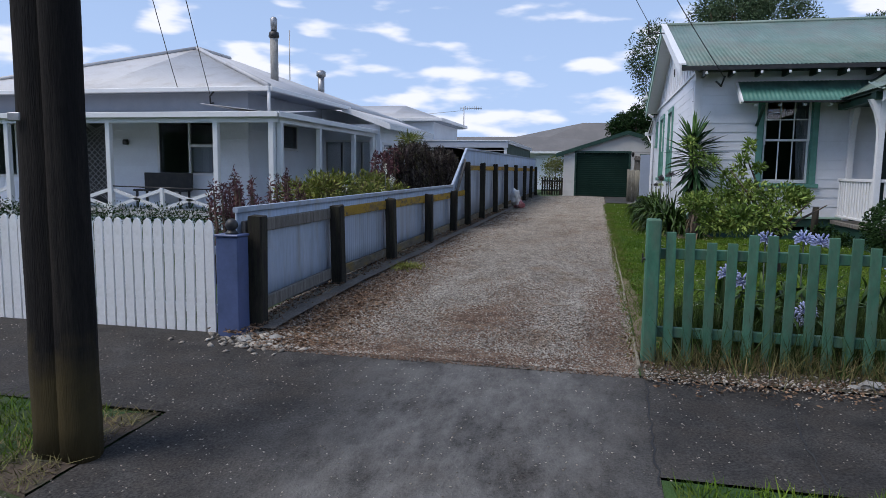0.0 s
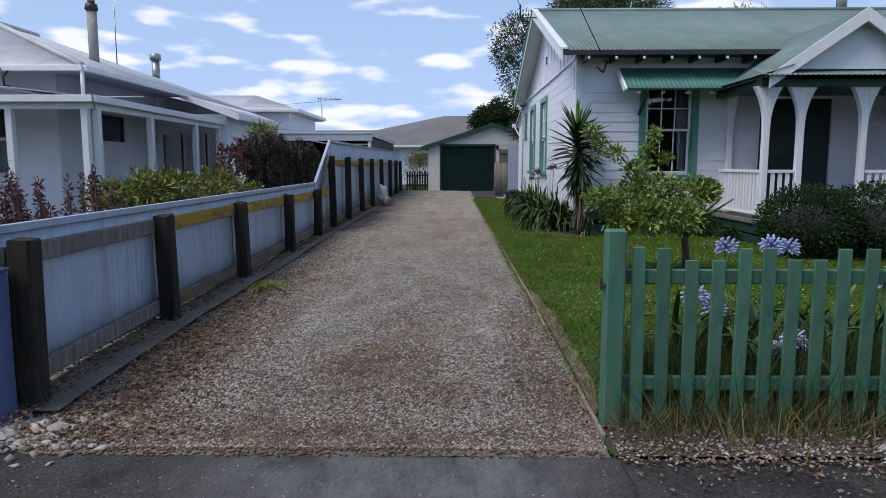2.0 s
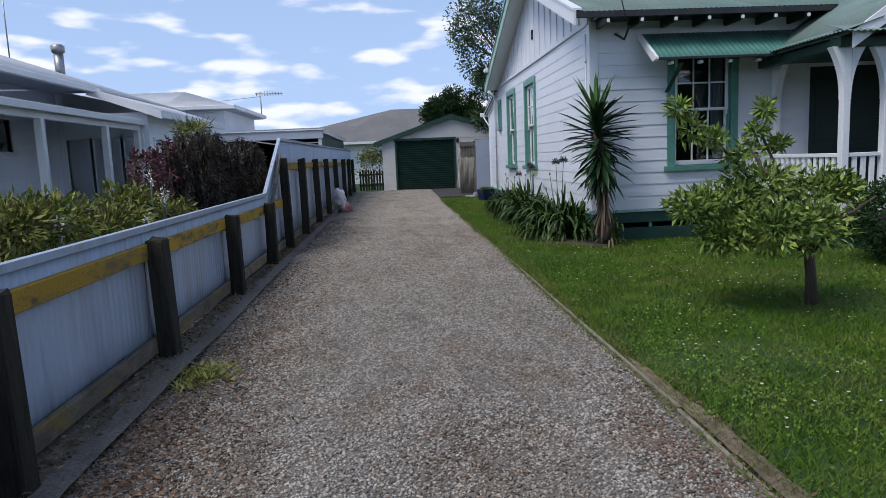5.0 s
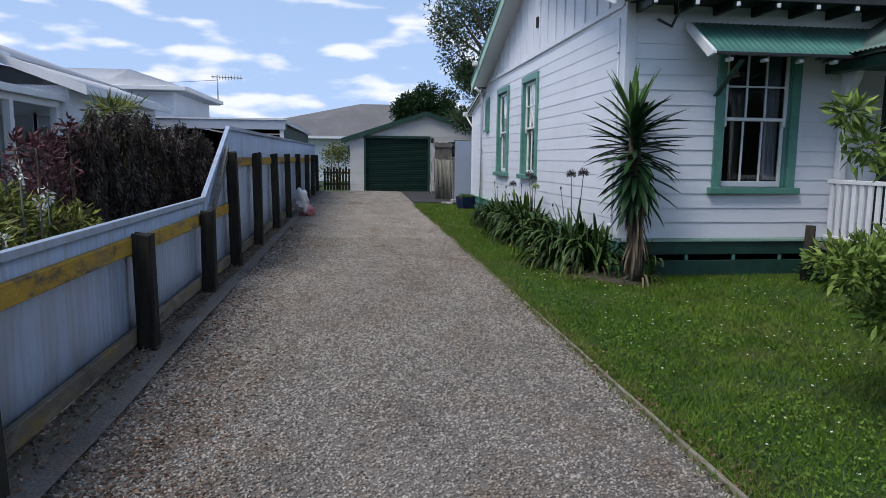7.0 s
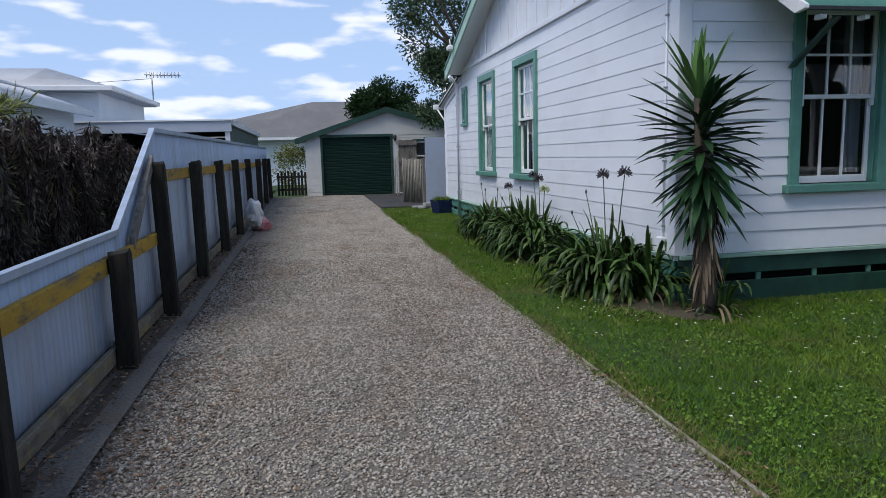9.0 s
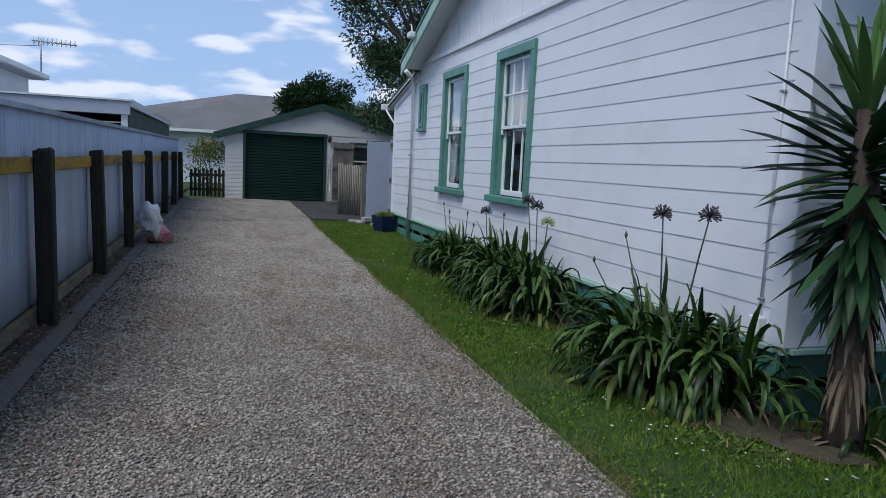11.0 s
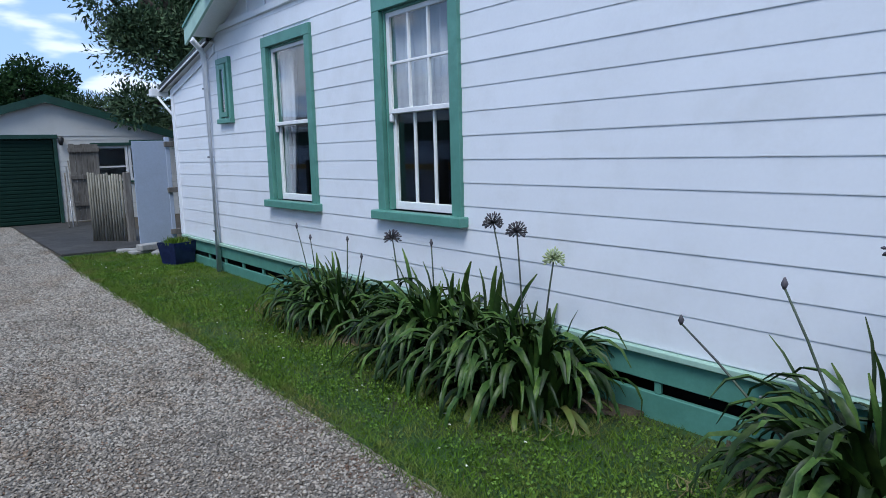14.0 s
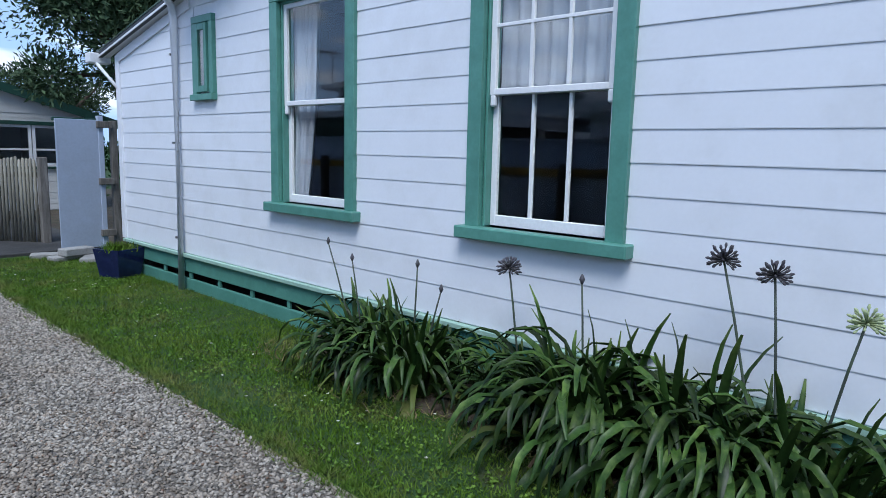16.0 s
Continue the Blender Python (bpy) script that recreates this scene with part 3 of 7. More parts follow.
# roof: two iron slopes, ridge along x
RIDGE_Y, RIDGE_Z, SLOPE = 18.05, 5.2, 0.365
X0, X1, EAVE_F, EAVE_B = 1.5, 12.4, 13.5, 22.75
roof_bm = bmesh.new()
run = RIDGE_Y - EAVE_F
ln = math.hypot(run, run * SLOPE)
corrugated(roof_bm, (X0, EAVE_F, RIDGE_Z - run * SLOPE), (1, 0, 0), Vector((0, run, run * SLOPE)).normalized(), X1 - X0, ln, amp=0.0045)
run2 = EAVE_B - RIDGE_Y
corrugated(roof_bm, (X0, EAVE_B, RIDGE_Z - run2 * SLOPE), (1, 0, 0), Vector((0, -run2, run2 * SLOPE)).normalized(), X1 - X0, math.hypot(run2, run2 * SLOPE), amp=0.0045)
roof = solid(part("roof", roof_bm, M_ROOFGREEN, house, "faded green corrugated iron roof"), 0.004)
part("ridge_cap", (lambda b: (tube(b, [(X0, RIDGE_Y, RIDGE_Z + 0.01), (X1, RIDGE_Y, RIDGE_Z + 0.01)], 0.05, 8), b)[1])(bmesh.new()), M_ROOFGREEN, roof)
LX = 1.72
lean_run = 24.95 - EAVE_B
lean_bm = bmesh.new()
corrugated(lean_bm, (LX, 24.95, 2.98), (1, 0, 0), Vector((0, -lean_run, 0.45)).normalized(), X1 - LX, math.hypot(lean_run, 0.45))
solid(part("roof", lean_bm, M_ROOFGREEN, house, "lean-to iron roof"), 0.004)
part("rafter_edge", (lambda b: (prism(b, [(0, 0, -0.07), (0.04, 0, -0.07), (0.04, 0, -0.005), (0, 0, -0.005)], (LX + 0.01, 24.93, 2.97), (LX + 0.01, EAVE_B, 3.42)), b)[1])(bmesh.new()), M_BLACK, house)
part("rake_trim", (lambda b: (prism(b, [(-0.03, 0, -0.1), (0.0, 0, -0.1), (0.0, 0, 0.0), (-0.03, 0, 0.0)], (HX, 24.62, 2.93), (HX, EAVE_B, 3.33)), b)[1])(bmesh.new()), M_WHITE, house)
part("eave_lining", (lambda b: (prism(b, [(0, 0, -0.02), (HX - LX, 0, -0.02), (HX - LX, 0, 0), (0, 0, 0)], (LX, 24.9, 2.93), (LX, EAVE_B, 3.37)), b)[1])(bmesh.new()), M_TRIM, house)


def slope_board(x0, x1, y0, z0, y1, z1, depth):
    bm = bmesh.new()
    prism(bm, [(0, 0, -depth), (x1 - x0, 0, -depth), (x1 - x0, 0, 0), (0, 0, 0)], (x0, y0, z0), (x0, y1, z1))
    return bm


zf, zb = RIDGE_Z - run * SLOPE, RIDGE_Z - run2 * SLOPE
part("barge_board", slope_board(X0 - 0.03, X0, EAVE_F - 0.02, zf + 0.015, RIDGE_Y, RIDGE_Z + 0.02, 0.2), M_TRIM, house, "white barge board")
part("barge_board", slope_board(X0 - 0.03, X0, EAVE_B + 0.02, zb + 0.015, RIDGE_Y, RIDGE_Z + 0.02, 0.2), M_PALEGREEN, house, "pale green barge board")
part("barge_cap", slope_board(X0 - 0.05, X0 + 0.08, EAVE_B + 0.02, zb + 0.045, RIDGE_Y, RIDGE_Z + 0.05, 0.03), M_GREEN, house)
part("barge_cap", slope_board(X0 - 0.05, X0 + 0.08, EAVE_F - 0.02, zf + 0.045, RIDGE_Y, RIDGE_Z + 0.05, 0.03), M_TRIM, house)
part("soffit", slope_board(X0, HX, EAVE_F, zf - 0.05, RIDGE_Y, RIDGE_Z - 0.05, 0.02), M_TRIM, house)
part("soffit", slope_board(X0, HX, EAVE_B, zb - 0.05, RIDGE_Y, RIDGE_Z - 0.05, 0.02), M_TRIM, house)
# gable with cover battens over a frieze band
gb = bmesh.new()
for x in (HX, HX + 0.1):
    gb.faces.new([gb.verts.new(p) for p in ((x, HY, 3.5), (x, 22.6, 3.5), (x, RIDGE_Y, RIDGE_Z - 0.08))])
part("gable", gb, M_WHITE, house, "white gable with cover battens")
part("frieze", boxes((HX - 0.045, HX, HY + 0.02, 22.75, 3.46, 3.53), bevel=0.006), M_WHITE, house)
for k in range(17):
    y = 14.6 + 0.47 * k
    top = RIDGE_Z - 0.1 - abs(y - RIDGE_Y) * SLOPE
    if top > 3.62:
        part("batten", boxes((HX - 0.022, HX, y - 0.02, y + 0.02, 3.53, top), bevel=0.004), M_WHITE, house)
part("vent", boxes((HX - 0.03, HX, 18.0, 18.1, 3.95, 4.13), bevel=0.004), M_DARK, house)
# front eave: fascia, soffit and rafter tails with pale ends
part("fascia", boxes((X0, X1, EAVE_F - 0.035, EAVE_F - 0.005, zf - 0.09, zf - 0.015), bevel=0.004), M_BLACK, house, "dark gutter board")
# soffit and tails coloured near black to paint the shadow under the eave
part("soffit", boxes((HX, X1, EAVE_F, HY, zf - 0.06, zf - 0.04)), M_SHADEGREEN, house)
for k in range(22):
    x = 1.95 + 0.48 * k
    part("rafter_tail", boxes((x - 0.025, x + 0.025, EAVE_F + 0.02, HY, zf - 0.165, zf - 0.06), bevel=0.004), M_SHADEGREEN, house)
    part("rafter_end", boxes((x - 0.022, x + 0.022, EAVE_F - 0.03, EAVE_F - 0.005, zf - 0.16, zf - 0.11), bevel=0.006), M_TRIM, house)

# window hood
hood_bm = bmesh.new()
hood_dir = Vector((0, 0.62, 0.42)).normalized()
corrugated(hood_bm, (2.6, 13.36, 2.87), (1, 0, 0), hood_dir, 2.3, 0.75, amp=0.004)
M_HOOD = material("green_hood_paint", (0.085, 0.235, 0.18), 0.45, tones=((0.11, 0.27, 0.215), (0.07, 0.19, 0.145)), scale=2, fine=40, bump=0.06)
hood = solid(part("window_hood", hood_bm, M_HOOD, house, "green iron window hood"), 0.004)
hb = bmesh.new()
prism(hb, [(0, 0, 0), (0, 0.12, -0.02), (0, 0.75, 0.42), (0, 0.64, 0.45), (0, 0, 0.03)], (2.55, 13.3, 2.84), (2.59, 13.3, 2.84))
part("hood_end", hb, M_TRIM, hood, "white end board")
part("hood_edge", boxes((2.59, 4.6, 13.34, 13.37, 2.835, 2.87), bevel=0.004), M_BLACK, hood)
part("hood_bracket", (lambda b: (prism(b, [(0, 0, 0), (0.05, 0, 0), (0.05, 0.05, 0), (0, 0.05, 0)], (2.95, HY - 0.06, 2.45), (2.95, 13.42, 2.8)), b)[1])(bmesh.new()), M_DKGREEN, hood)
for k in range(5):
    part("rafter_end", boxes((2.8 + 0.42 * k, 2.85 + 0.42 * k, 13.4, 13.5, 2.78, 2.82), bevel=0.006), M_TRIM, hood)

# porch
PF = 0.68
# floor colour kept dark to bounce less light into the porch
porch_floor = part("porch_floor", boxes((4.38, 7.6, 12.02, HY - 0.05, PF - 0.07, PF), bevel=0.006), M_GREYWOOD, house, "painted porch floor")
part("base_board", boxes((4.42, 7.6, 12.06, 12.09, 0.45, PF - 0.07), (4.42, 4.45, 12.09, HY - 0.05, 0.45, PF - 0.07)), M_DKGREEN, house)
part("base_board", boxes((4.43, 7.6, 12.07, 12.1, 0.15, 0.42), (4.43, 4.46, 12.1, HY - 0.05, 0.15, 0.42)), M_DKGREEN, house)


def arch_post(x, y, wings):
    """A square post whose head flares into curved brackets; wings are directions in which it flares."""
    p = part("porch_post", boxes((x - 0.048, x + 0.048, y - 0.048, y + 0.048, PF, 2.75), bevel=0.008), M_TRIM, house, "white square porch post with flared head")
    for dx, dy in wings:
        bm = bmesh.new()
        prof = [(0.0, 2.12)] + [(0.17 * (k / 8) ** 2.2, 2.12 + 0.63 * k / 8) for k in range(1, 9)] + [(0.0, 2.75)]
        t = Vector((abs(dy), abs(dx), 0)) * 0.05
        prism(bm, [(dx * (0.046 + u), dy * (0.046 + u), z) for u, z in prof], Vector((x, y, 0)) - t, Vector((x, y, 0)) + t)
        part("bracket", bm, M_TRIM, p)
    return p


arch_post(4.45, 12.1, ((1, 0), (0, 1), (-1, 0)))
arch_post(4.98, 12.1, ((1, 0), (-1, 0)))
arch_post(5.95, 12.1, ((1, 0), (-1, 0)))
arch_post(7.5, 12.1, ((-1, 0),))
rail_e = part("porch_rail", boxes((6.01, 7.44, 12.07, 12.13, 1.42, 1.47), bevel=0.005), M_TRIM, house)
part("porch_rail", boxes((6.01, 7.44, 12.07, 12.13, 0.75, 0.79), bevel=0.005), M_TRIM, house)
for k in range(12):
    part("baluster", boxes((6.1 + 0.115 * k - 0.03, 6.1 + 0.115 * k + 0.03, 12.085, 12.115, 0.79, 1.42), bevel=0.003), M_TRIM, rail_e)
arch_post(4.62, 13.9, ((0, -1),))
rail_w = part("porch_rail", boxes((4.42, 4.48, 12.16, 13.84, 1.42, 1.47), bevel=0.005), M_TRIM, house)
part("porch_rail", boxes((4.42, 4.48, 12.16, 13.84, 0.75, 0.79), bevel=0.005), M_TRIM, house)
for k in range(13):
    y = 12.27 + 0.125 * k
    part("baluster", boxes((4.435, 4.465, y - 0.03, y + 0.03, 0.79, 1.42), bevel=0.003), M_TRIM, rail_w)
rail_s = part("porch_rail", boxes((4.51, 4.92, 12.07, 12.13, 1.42, 1.47), bevel=0.005), M_TRIM, house)
part("porch_rail", boxes((4.51, 4.92, 12.07, 12.13, 0.75, 0.79), bevel=0.005), M_TRIM, house)
for k in range(3):
    part("baluster", boxes((4.6 + 0.115 * k - 0.03, 4.6 + 0.115 * k + 0.03, 12.085, 12.115, 0.79, 1.42), bevel=0.003), M_TRIM, rail_s)
# door made wide and near black to stand for the unlit porch recess
part("front_door", boxes((DOOR[0], DOOR[1], HY + 0.04, HY + 0.09, DOOR[2], DOOR[3]), (DOOR[0] + 0.12, DOOR[1] - 0.12, HY + 0.02, HY + 0.04, 0.85, 1.5), (DOOR[0] + 0.12, DOOR[1] - 0.12, HY + 0.02, HY + 0.04, 1.65, 2.55), bevel=0.006), M_SHADEGREEN, house, "very dark green panelled front door, widened and darkened as porch shade")
part("porch_beam", boxes((4.3, 7.6, 12.0, 12.2, 2.74, 2.86), (4.38, 4.52, 12.2, HY, 2.74, 2.86), bevel=0.006), M_DKGREEN, house)
# ceiling coloured dark green to put shade into the porch
part("porch_ceiling", boxes((4.5, 7.6, 12.2, HY, 2.8, 2.84)), M_DKGREEN, house)
# end wall out of view, added to block light from the porch
part("wall", boxes((7.6, 7.72, 11.9, HY - 0.03, 0.15, 2.9)), M_WHITE, house, "unseen white porch end wall added to keep light out")
# pent roof and gable over the porch
pent = bmesh.new()
corrugated(pent, (4.25, 11.75, 2.88), (1, 0, 0), Vector((0, 0.5, 0.16)).normalized(), 3.5, 0.53)
corrugated(pent, (4.22, HY, 2.9), (0, -1, 0), Vector((0.5, 0, 0.16)).normalized(), 2.2, 0.5)
solid(part("pent_roof", pent, M_ROOFGREEN, house, "green iron pent roof over the porch"), 0.004)
GX, GZ = 5.75, 3.86
grb = bmesh.new()
for sx in (-1, 1):
    d = Vector((-sx * 1.25, 0, 0.86)).normalized()
    lenx = math.hypot(1.45, 1.0)
    corrugated(grb, Vector((GX, 11.85, GZ)) - d * lenx, (0, 1, 0), d, 3.6, lenx, amp=0.0045)
solid(part("porch_gable_roof", grb, M_ROOFGREEN, house, "green iron gable roof over the porch"), 0.004)
for sx in (-1, 1):
    bm = bmesh.new()
    prism(bm, [(0, 0, -0.2), (0, 0.04, -0.2), (0, 0.04, 0.0), (0, 0, 0.0)], (GX + sx * 1.4, 11.82, GZ - 0.96), (GX, 11.82, GZ + 0.01))
    part("barge_board", bm, M_TRIM, house, "white barge board")
g2 = bmesh.new()
for y in (12.02, 12.08):
    g2.faces.new([g2.verts.new(p) for p in ((GX - 1.15, y, 3.0), (GX + 1.15, y, 3.0), (GX, y, GZ - 0.05))])
pg = part("porch_gable", g2, M_WHITE, house)
# gutter bracket with cable stay at the eave corner
part("cable_bracket", (lambda b: (tube(b, [(2.2, 13.95, 3.3), (2.25, 13.7, 3.18), (2.3, 13.62, 3.36)], 0.018, 6), b)[1])(bmesh.new()), M_BLACK, house)
# downpipe
down = part("downpipe", (lambda b: (tube(b, [(HX - 0.062, 23.02, 0.3), (HX - 0.062, 23.02, 3.15), (HX - 0.1, 22.98, 3.28), (HX - 0.26, 22.88, 3.4)], 0.038, 14), b)[1])(bmesh.new()), M_WHITE, house, "white round downpipe")
for z in (0.9, 1.9, 2.8):
    part("clip", boxes((HX - 0.1, HX - 0.02, 23.05, 23.07, z - 0.012, z + 0.012), bevel=0.004), M_METAL, down)
part("gutter_end", boxes((LX - 0.1, LX + 0.15, 24.9, 25.05, 2.84, 2.96), bevel=0.01), M_TRIM, house)
part("stay", (lambda b: (tube(b, [(HX, 24.6, 2.5), (LX - 0.02, 24.93, 2.85)], 0.02, 6), b)[1])(bmesh.new()), M_TRIM, house)

# ---- iron fence along the driveway ----
fence = thing("iron_fence", (-2.9, 16.0, 0.25), "blue-grey corrugated iron fence on dark timber posts with lichened rails", "fence")
LOW = [5.05, 6.95, 9.0, 11.2, 13.25]
TALL = [14.85, 16.8, 19.15, 21.45, 24.1, 27.0, 29.6, 32.2]


def fence_post(y, top):
    bm = bmesh.new()
    z0 = ground_at(y) - 0.05
    box(bm, -0.065, 0.065, -0.065, 0.065, 0, top - z0)
    bevelled(bm, 0.012)
    for v in bm.verts:
        v.co.x += 0.006 * noise.noise((v.co.x * 9, y, v.co.z * 3))
        if v.co.z > top - z0 - 0.03:
            v.co.z += random.uniform(-0.02, 0.012)
    lean = pose(-2.80, y, z0, random.uniform(-1.2, 1.2), random.uniform(-1.2, 1.0), random.uniform(-3, 3))
    bm.transform(lean)
    part("post", bm, M_POST, fence)


for y in LOW:
    fence_post(y, 1.13)
for y in TALL:
    fence_post(y, 1.73 + (y - 15) * 0.002)
for spans, top in ((LOW + [14.85], 1.09), (TALL, 1.66)):
    for a, b in zip(spans, spans[1:]):
        for z in (top, ground_at((a + b) / 2) + 0.2):
            bm = bmesh.new()
            dz = random.uniform(-0.012, 0.012)
            g = ground_at(b) - ground_at(a) if z < 0.8 else 0.01
            prism(bm, [(0, 0, -0.115), (0.045, 0, -0.115), (0.045, 0, 0), (0, 0, 0)], (-2.915, a - 0.05, z + dz - g / 2), (-2.915, b + 0.05, z + dz + g / 2))
            part("rail", bevelled(bm, 0.006), M_GREYWOOD if a < 6 else (M_RAIL if z > 0.8 else M_LOWRAIL), fence)
spots = LOW + TALL


def fence_top(y):
    return float(np.interp(y, (4.9, 13.7, 15.25, 33.2), (1.19, 1.23, 2.05, 2.15)))


ends = [4.95, 6.95, 9.0, 11.2, 13.7, 15.25, 16.8, 19.15, 21.45, 24.1, 27.0, 29.6, 33.2]
for a, b in zip(ends, ends[1:]):
    bm = bmesh.new()
    z0 = ground_at((a + b) / 2) + 0.05
    corrugated(bm, (-2.935, a, z0), (0, 1, 0), (0, 0, 1), b - a, 1, top=lambda u: fence_top(a + u) - z0, rows=3, amp=0.003)
    solid(part("sheet", bm, M_IRON, fence), 0.003)
    bm = bmesh.new()
    prism(bm, [(-0.025, 0, -0.035), (0.025, 0, -0.035), (0.025, 0, 0.008), (-0.025, 0, 0.008)], (-2.935, a, fence_top(a)), (-2.935, b, fence_top(b)))
    part("capping", bm, M_IRON, fence)
M_EARTHBOARD = material("earthy_ground_board", (0.055, 0.043, 0.031), 0.95, tones=((0.1, 0.08, 0.056), (0.035, 0.03, 0.024)), scale=3, fine=60, bump=0.7, stretch=(3, 0.5, 3), depth=0.008, grit=0.25)
M_MOSSBOARD = material("mossy_ground_board", (0.15, 0.13, 0.098), 0.95, tones=((0.1, 0.1, 0.05), (0.2, 0.18, 0.145), (0.07, 0.06, 0.045)), scale=3, fine=60, bump=0.7, stretch=(3, 0.5, 3), depth=0.008, grit=0.25)
# sloping brace at the step in the fence
bm = bmesh.new()
prism(bm, [(0, 0, -0.05), (0.04, 0, -0.05), (0.04, 0, 0.05), (0, 0, 0.05)], (-2.9, 13.95, 1.1), (-2.9, 14.85, 1.75))
part("brace", bm, M_GREYWOOD, fence)
for a, b in zip(spots, spots[1:]):
    bm = bmesh.new()
    za, zb2 = ground_at(a), ground_at(b)
    prism(bm, [(0, 0, -0.05), (0.105, 0, -0.05), (0.105, 0, 0.045), (0, 0, 0.05)], (-2.85, a + 0.075, za), (-2.85, b - 0.075, zb2))
    part("ground_board", bevelled(bm, 0.008), M_EARTHBOARD if a > 9 else M_MOSSBOARD, fence)

# timber edging between gravel and lawn
edging = thing("lawn_edging", (0.35, 12.0, 0.2), "weathered timber boards edging the gravel driveway", "edging")
for a, b in ((4.7, 7.4), (7.42, 10.6), (10.65, 14.2), (14.25, 18.0), (18.05, 21.8), (21.85, 25.6)):
    bm = bmesh.new()
    dx = random.uniform(-0.015, 0.015)
    prism(bm, [(0, 0, -0.08), (0.024, 0, -0.08), (0.024, 0, 0.035), (0, 0, 0.035)], (0.34 + dx, a, ground_at(a) - 0.0022 * max(0, a - 7)), (0.35 - dx, b, ground_at(b) - 0.0022 * max(0, b - 7)))
    part("board", bevelled(bm, 0.005), M_EDGING, edging)

# ---- green picket fence ----
pickets = thing("picket_fence", (3.0, 4.9, 0.15), "green painted timber picket fence with weathered edges", "fence")
part("gate_post", boxes((0.385, 0.487, 4.84, 4.945, 0.08, 1.2), bevel=0.01), M_PICKET, pickets, "thick green square gate post")
part("rail", boxes((0.487, 8.0, 4.9, 4.945, 0.91, 0.985), bevel=0.005), M_PICKET, pickets)
part("rail", boxes((0.487, 8.0, 4.9, 4.945, 0.33, 0.405), bevel=0.005), M_PICKET, pickets)
picket_me = mesh_of("picket", boxes((-0.034, 0.034, -0.01, 0.01, 0, 1), bevel=0.003))
picket_me.materials.append(M_PICKET)
for k in range(56):
    x = 0.575 + 0.1325 * k
    top = 1.105 if (k // 2) % 2 == 0 else 1.04
    m = pose(x + random.uniform(-0.006, 0.006), 4.885, 0.16, 0, random.uniform(-0.8, 0.8), 0) @ Matrix.Diagonal((1, 1, top - 0.16 + random.uniform(-0.008, 0.008), 1))
    piece("picket", picket_me, pickets, m)
for x in (3.0, 5.6, 8.0):
    part("post", boxes((x - 0.05, x + 0.05, 4.945, 5.04, 0.1, 1.0), bevel=0.006), M_PICKET, pickets)
part("latch", boxes((0.365, 0.395, 4.85, 4.93, 0.9, 0.915), (0.36, 0.372, 4.87, 4.885, 0.88, 0.95), bevel=0.003), M_BLACK, pickets)

# ---- white picket fence and blue post ----
white = thing("white_picket_fence", (-6.5, 4.88, 0.15), "white painted picket fence with pointed tops", "fence")
bm = bmesh.new()
ring = [(-0.04, 0, 0), (0.04, 0, 0), (0.04, 0, 0.9), (0.025, 0, 0.945), (0, 0, 0.965), (-0.025, 0, 0.945), (-0.04, 0, 0.9)]
prism(bm, ring, (0, -0.01, 0), (0, 0.01, 0))
wp = mesh_of("picket", bm)
wp.materials.append(M_TRIM)
for k in range(82):
    piece("picket", wp, white, pose(-3.13 - 0.0985 * k, 4.87, 0.13, 0, random.uniform(-0.4, 0.4), 0))
part("rail", boxes((-11.4, -3.05, 4.885, 4.93, 0.3, 0.37), bevel=0.004), M_TRIM, white)
part("rail", boxes((-11.4, -3.05, 4.885, 4.93, 0.8, 0.87), bevel=0.004), M_TRIM, white)
blue = thing("gate_post", (-2.92, 4.86, 0.1), "slate blue square post with a ball finial", "post")
part("shaft", boxes((-3.02, -2.82, 4.77, 4.95, 0.08, 0.965), bevel=0.008), M_BLUEPAINT, blue)
part("cap", boxes((-3.03, -2.81, 4.76, 4.96, 0.965, 0.985), bevel=0.006), M_BLUEPAINT, blue)
bm = bmesh.new()
bmesh.ops.create_uvsphere(bm, u_segments=16, v_segments=10, radius=0.052, matrix=Matrix.Translation((-2.92, 4.86, 1.06)))
for f in bm.faces:
    f.smooth = True
fin = part("ball", bm, M_BLACK, blue, "dark ball finial")
part("collar", (lambda b: (tube(b, [(-2.92, 4.86, 0.985), (-2.92, 4.86, 1.0), (-2.92, 4.86, 1.02)], (0.055, 0.045, 0.03), 14), b)[1])(bmesh.new()), M_BLACK, blue)

# ---- garage ----
garage = thing("garage", (1.35, 35.5, 0.39), "cream weatherboard garage with a dark green roller door", "garage")
GY, GL, GR, GE, GA = 32.9, -1.57, 4.6, 2.5, 3.46
gfront = part("wall", wall_with_holes(GL, GR, GY, 0.1, 0.35, GE, [(-0.96, 1.46, 0.0, 2.44), (2.35, 3.95, 1.35, 2.25)], "y"), M_CREAM, garage, "cream weatherboard front wall")
weatherboards(gfront, GL, GR, GY, 0.4, GE, [(-1.04, 1.54, 0, 2.52), (2.3, 4.0, 1.3, 2.3)], "y", M_CREAM, pitch=0.125, first=0.525)
part("wall", boxes((GL, GL + 0.1, GY + 0.1, 39.0, 0.35, GE), (GR - 0.1, GR, GY + 0.1, 39.0, 0.35, GE), (GL + 0.1, GR - 0.1, 38.9, 39.0, 0.35, GE)), M_CREAM, garage)
bm = bmesh.new()
gm = (GL + GR) / 2 - 0.15
for y in (GY - 0.02, GY + 0.08):
    bm.faces.new([bm.verts.new(p) for p in ((GL, y, GE), (GR, y, GE), (gm, y, GA - 0.06))])
part("gable", bm, M_CREAM, garage, "smooth cream gable")
gs = (GA - GE) / (gm - GL)
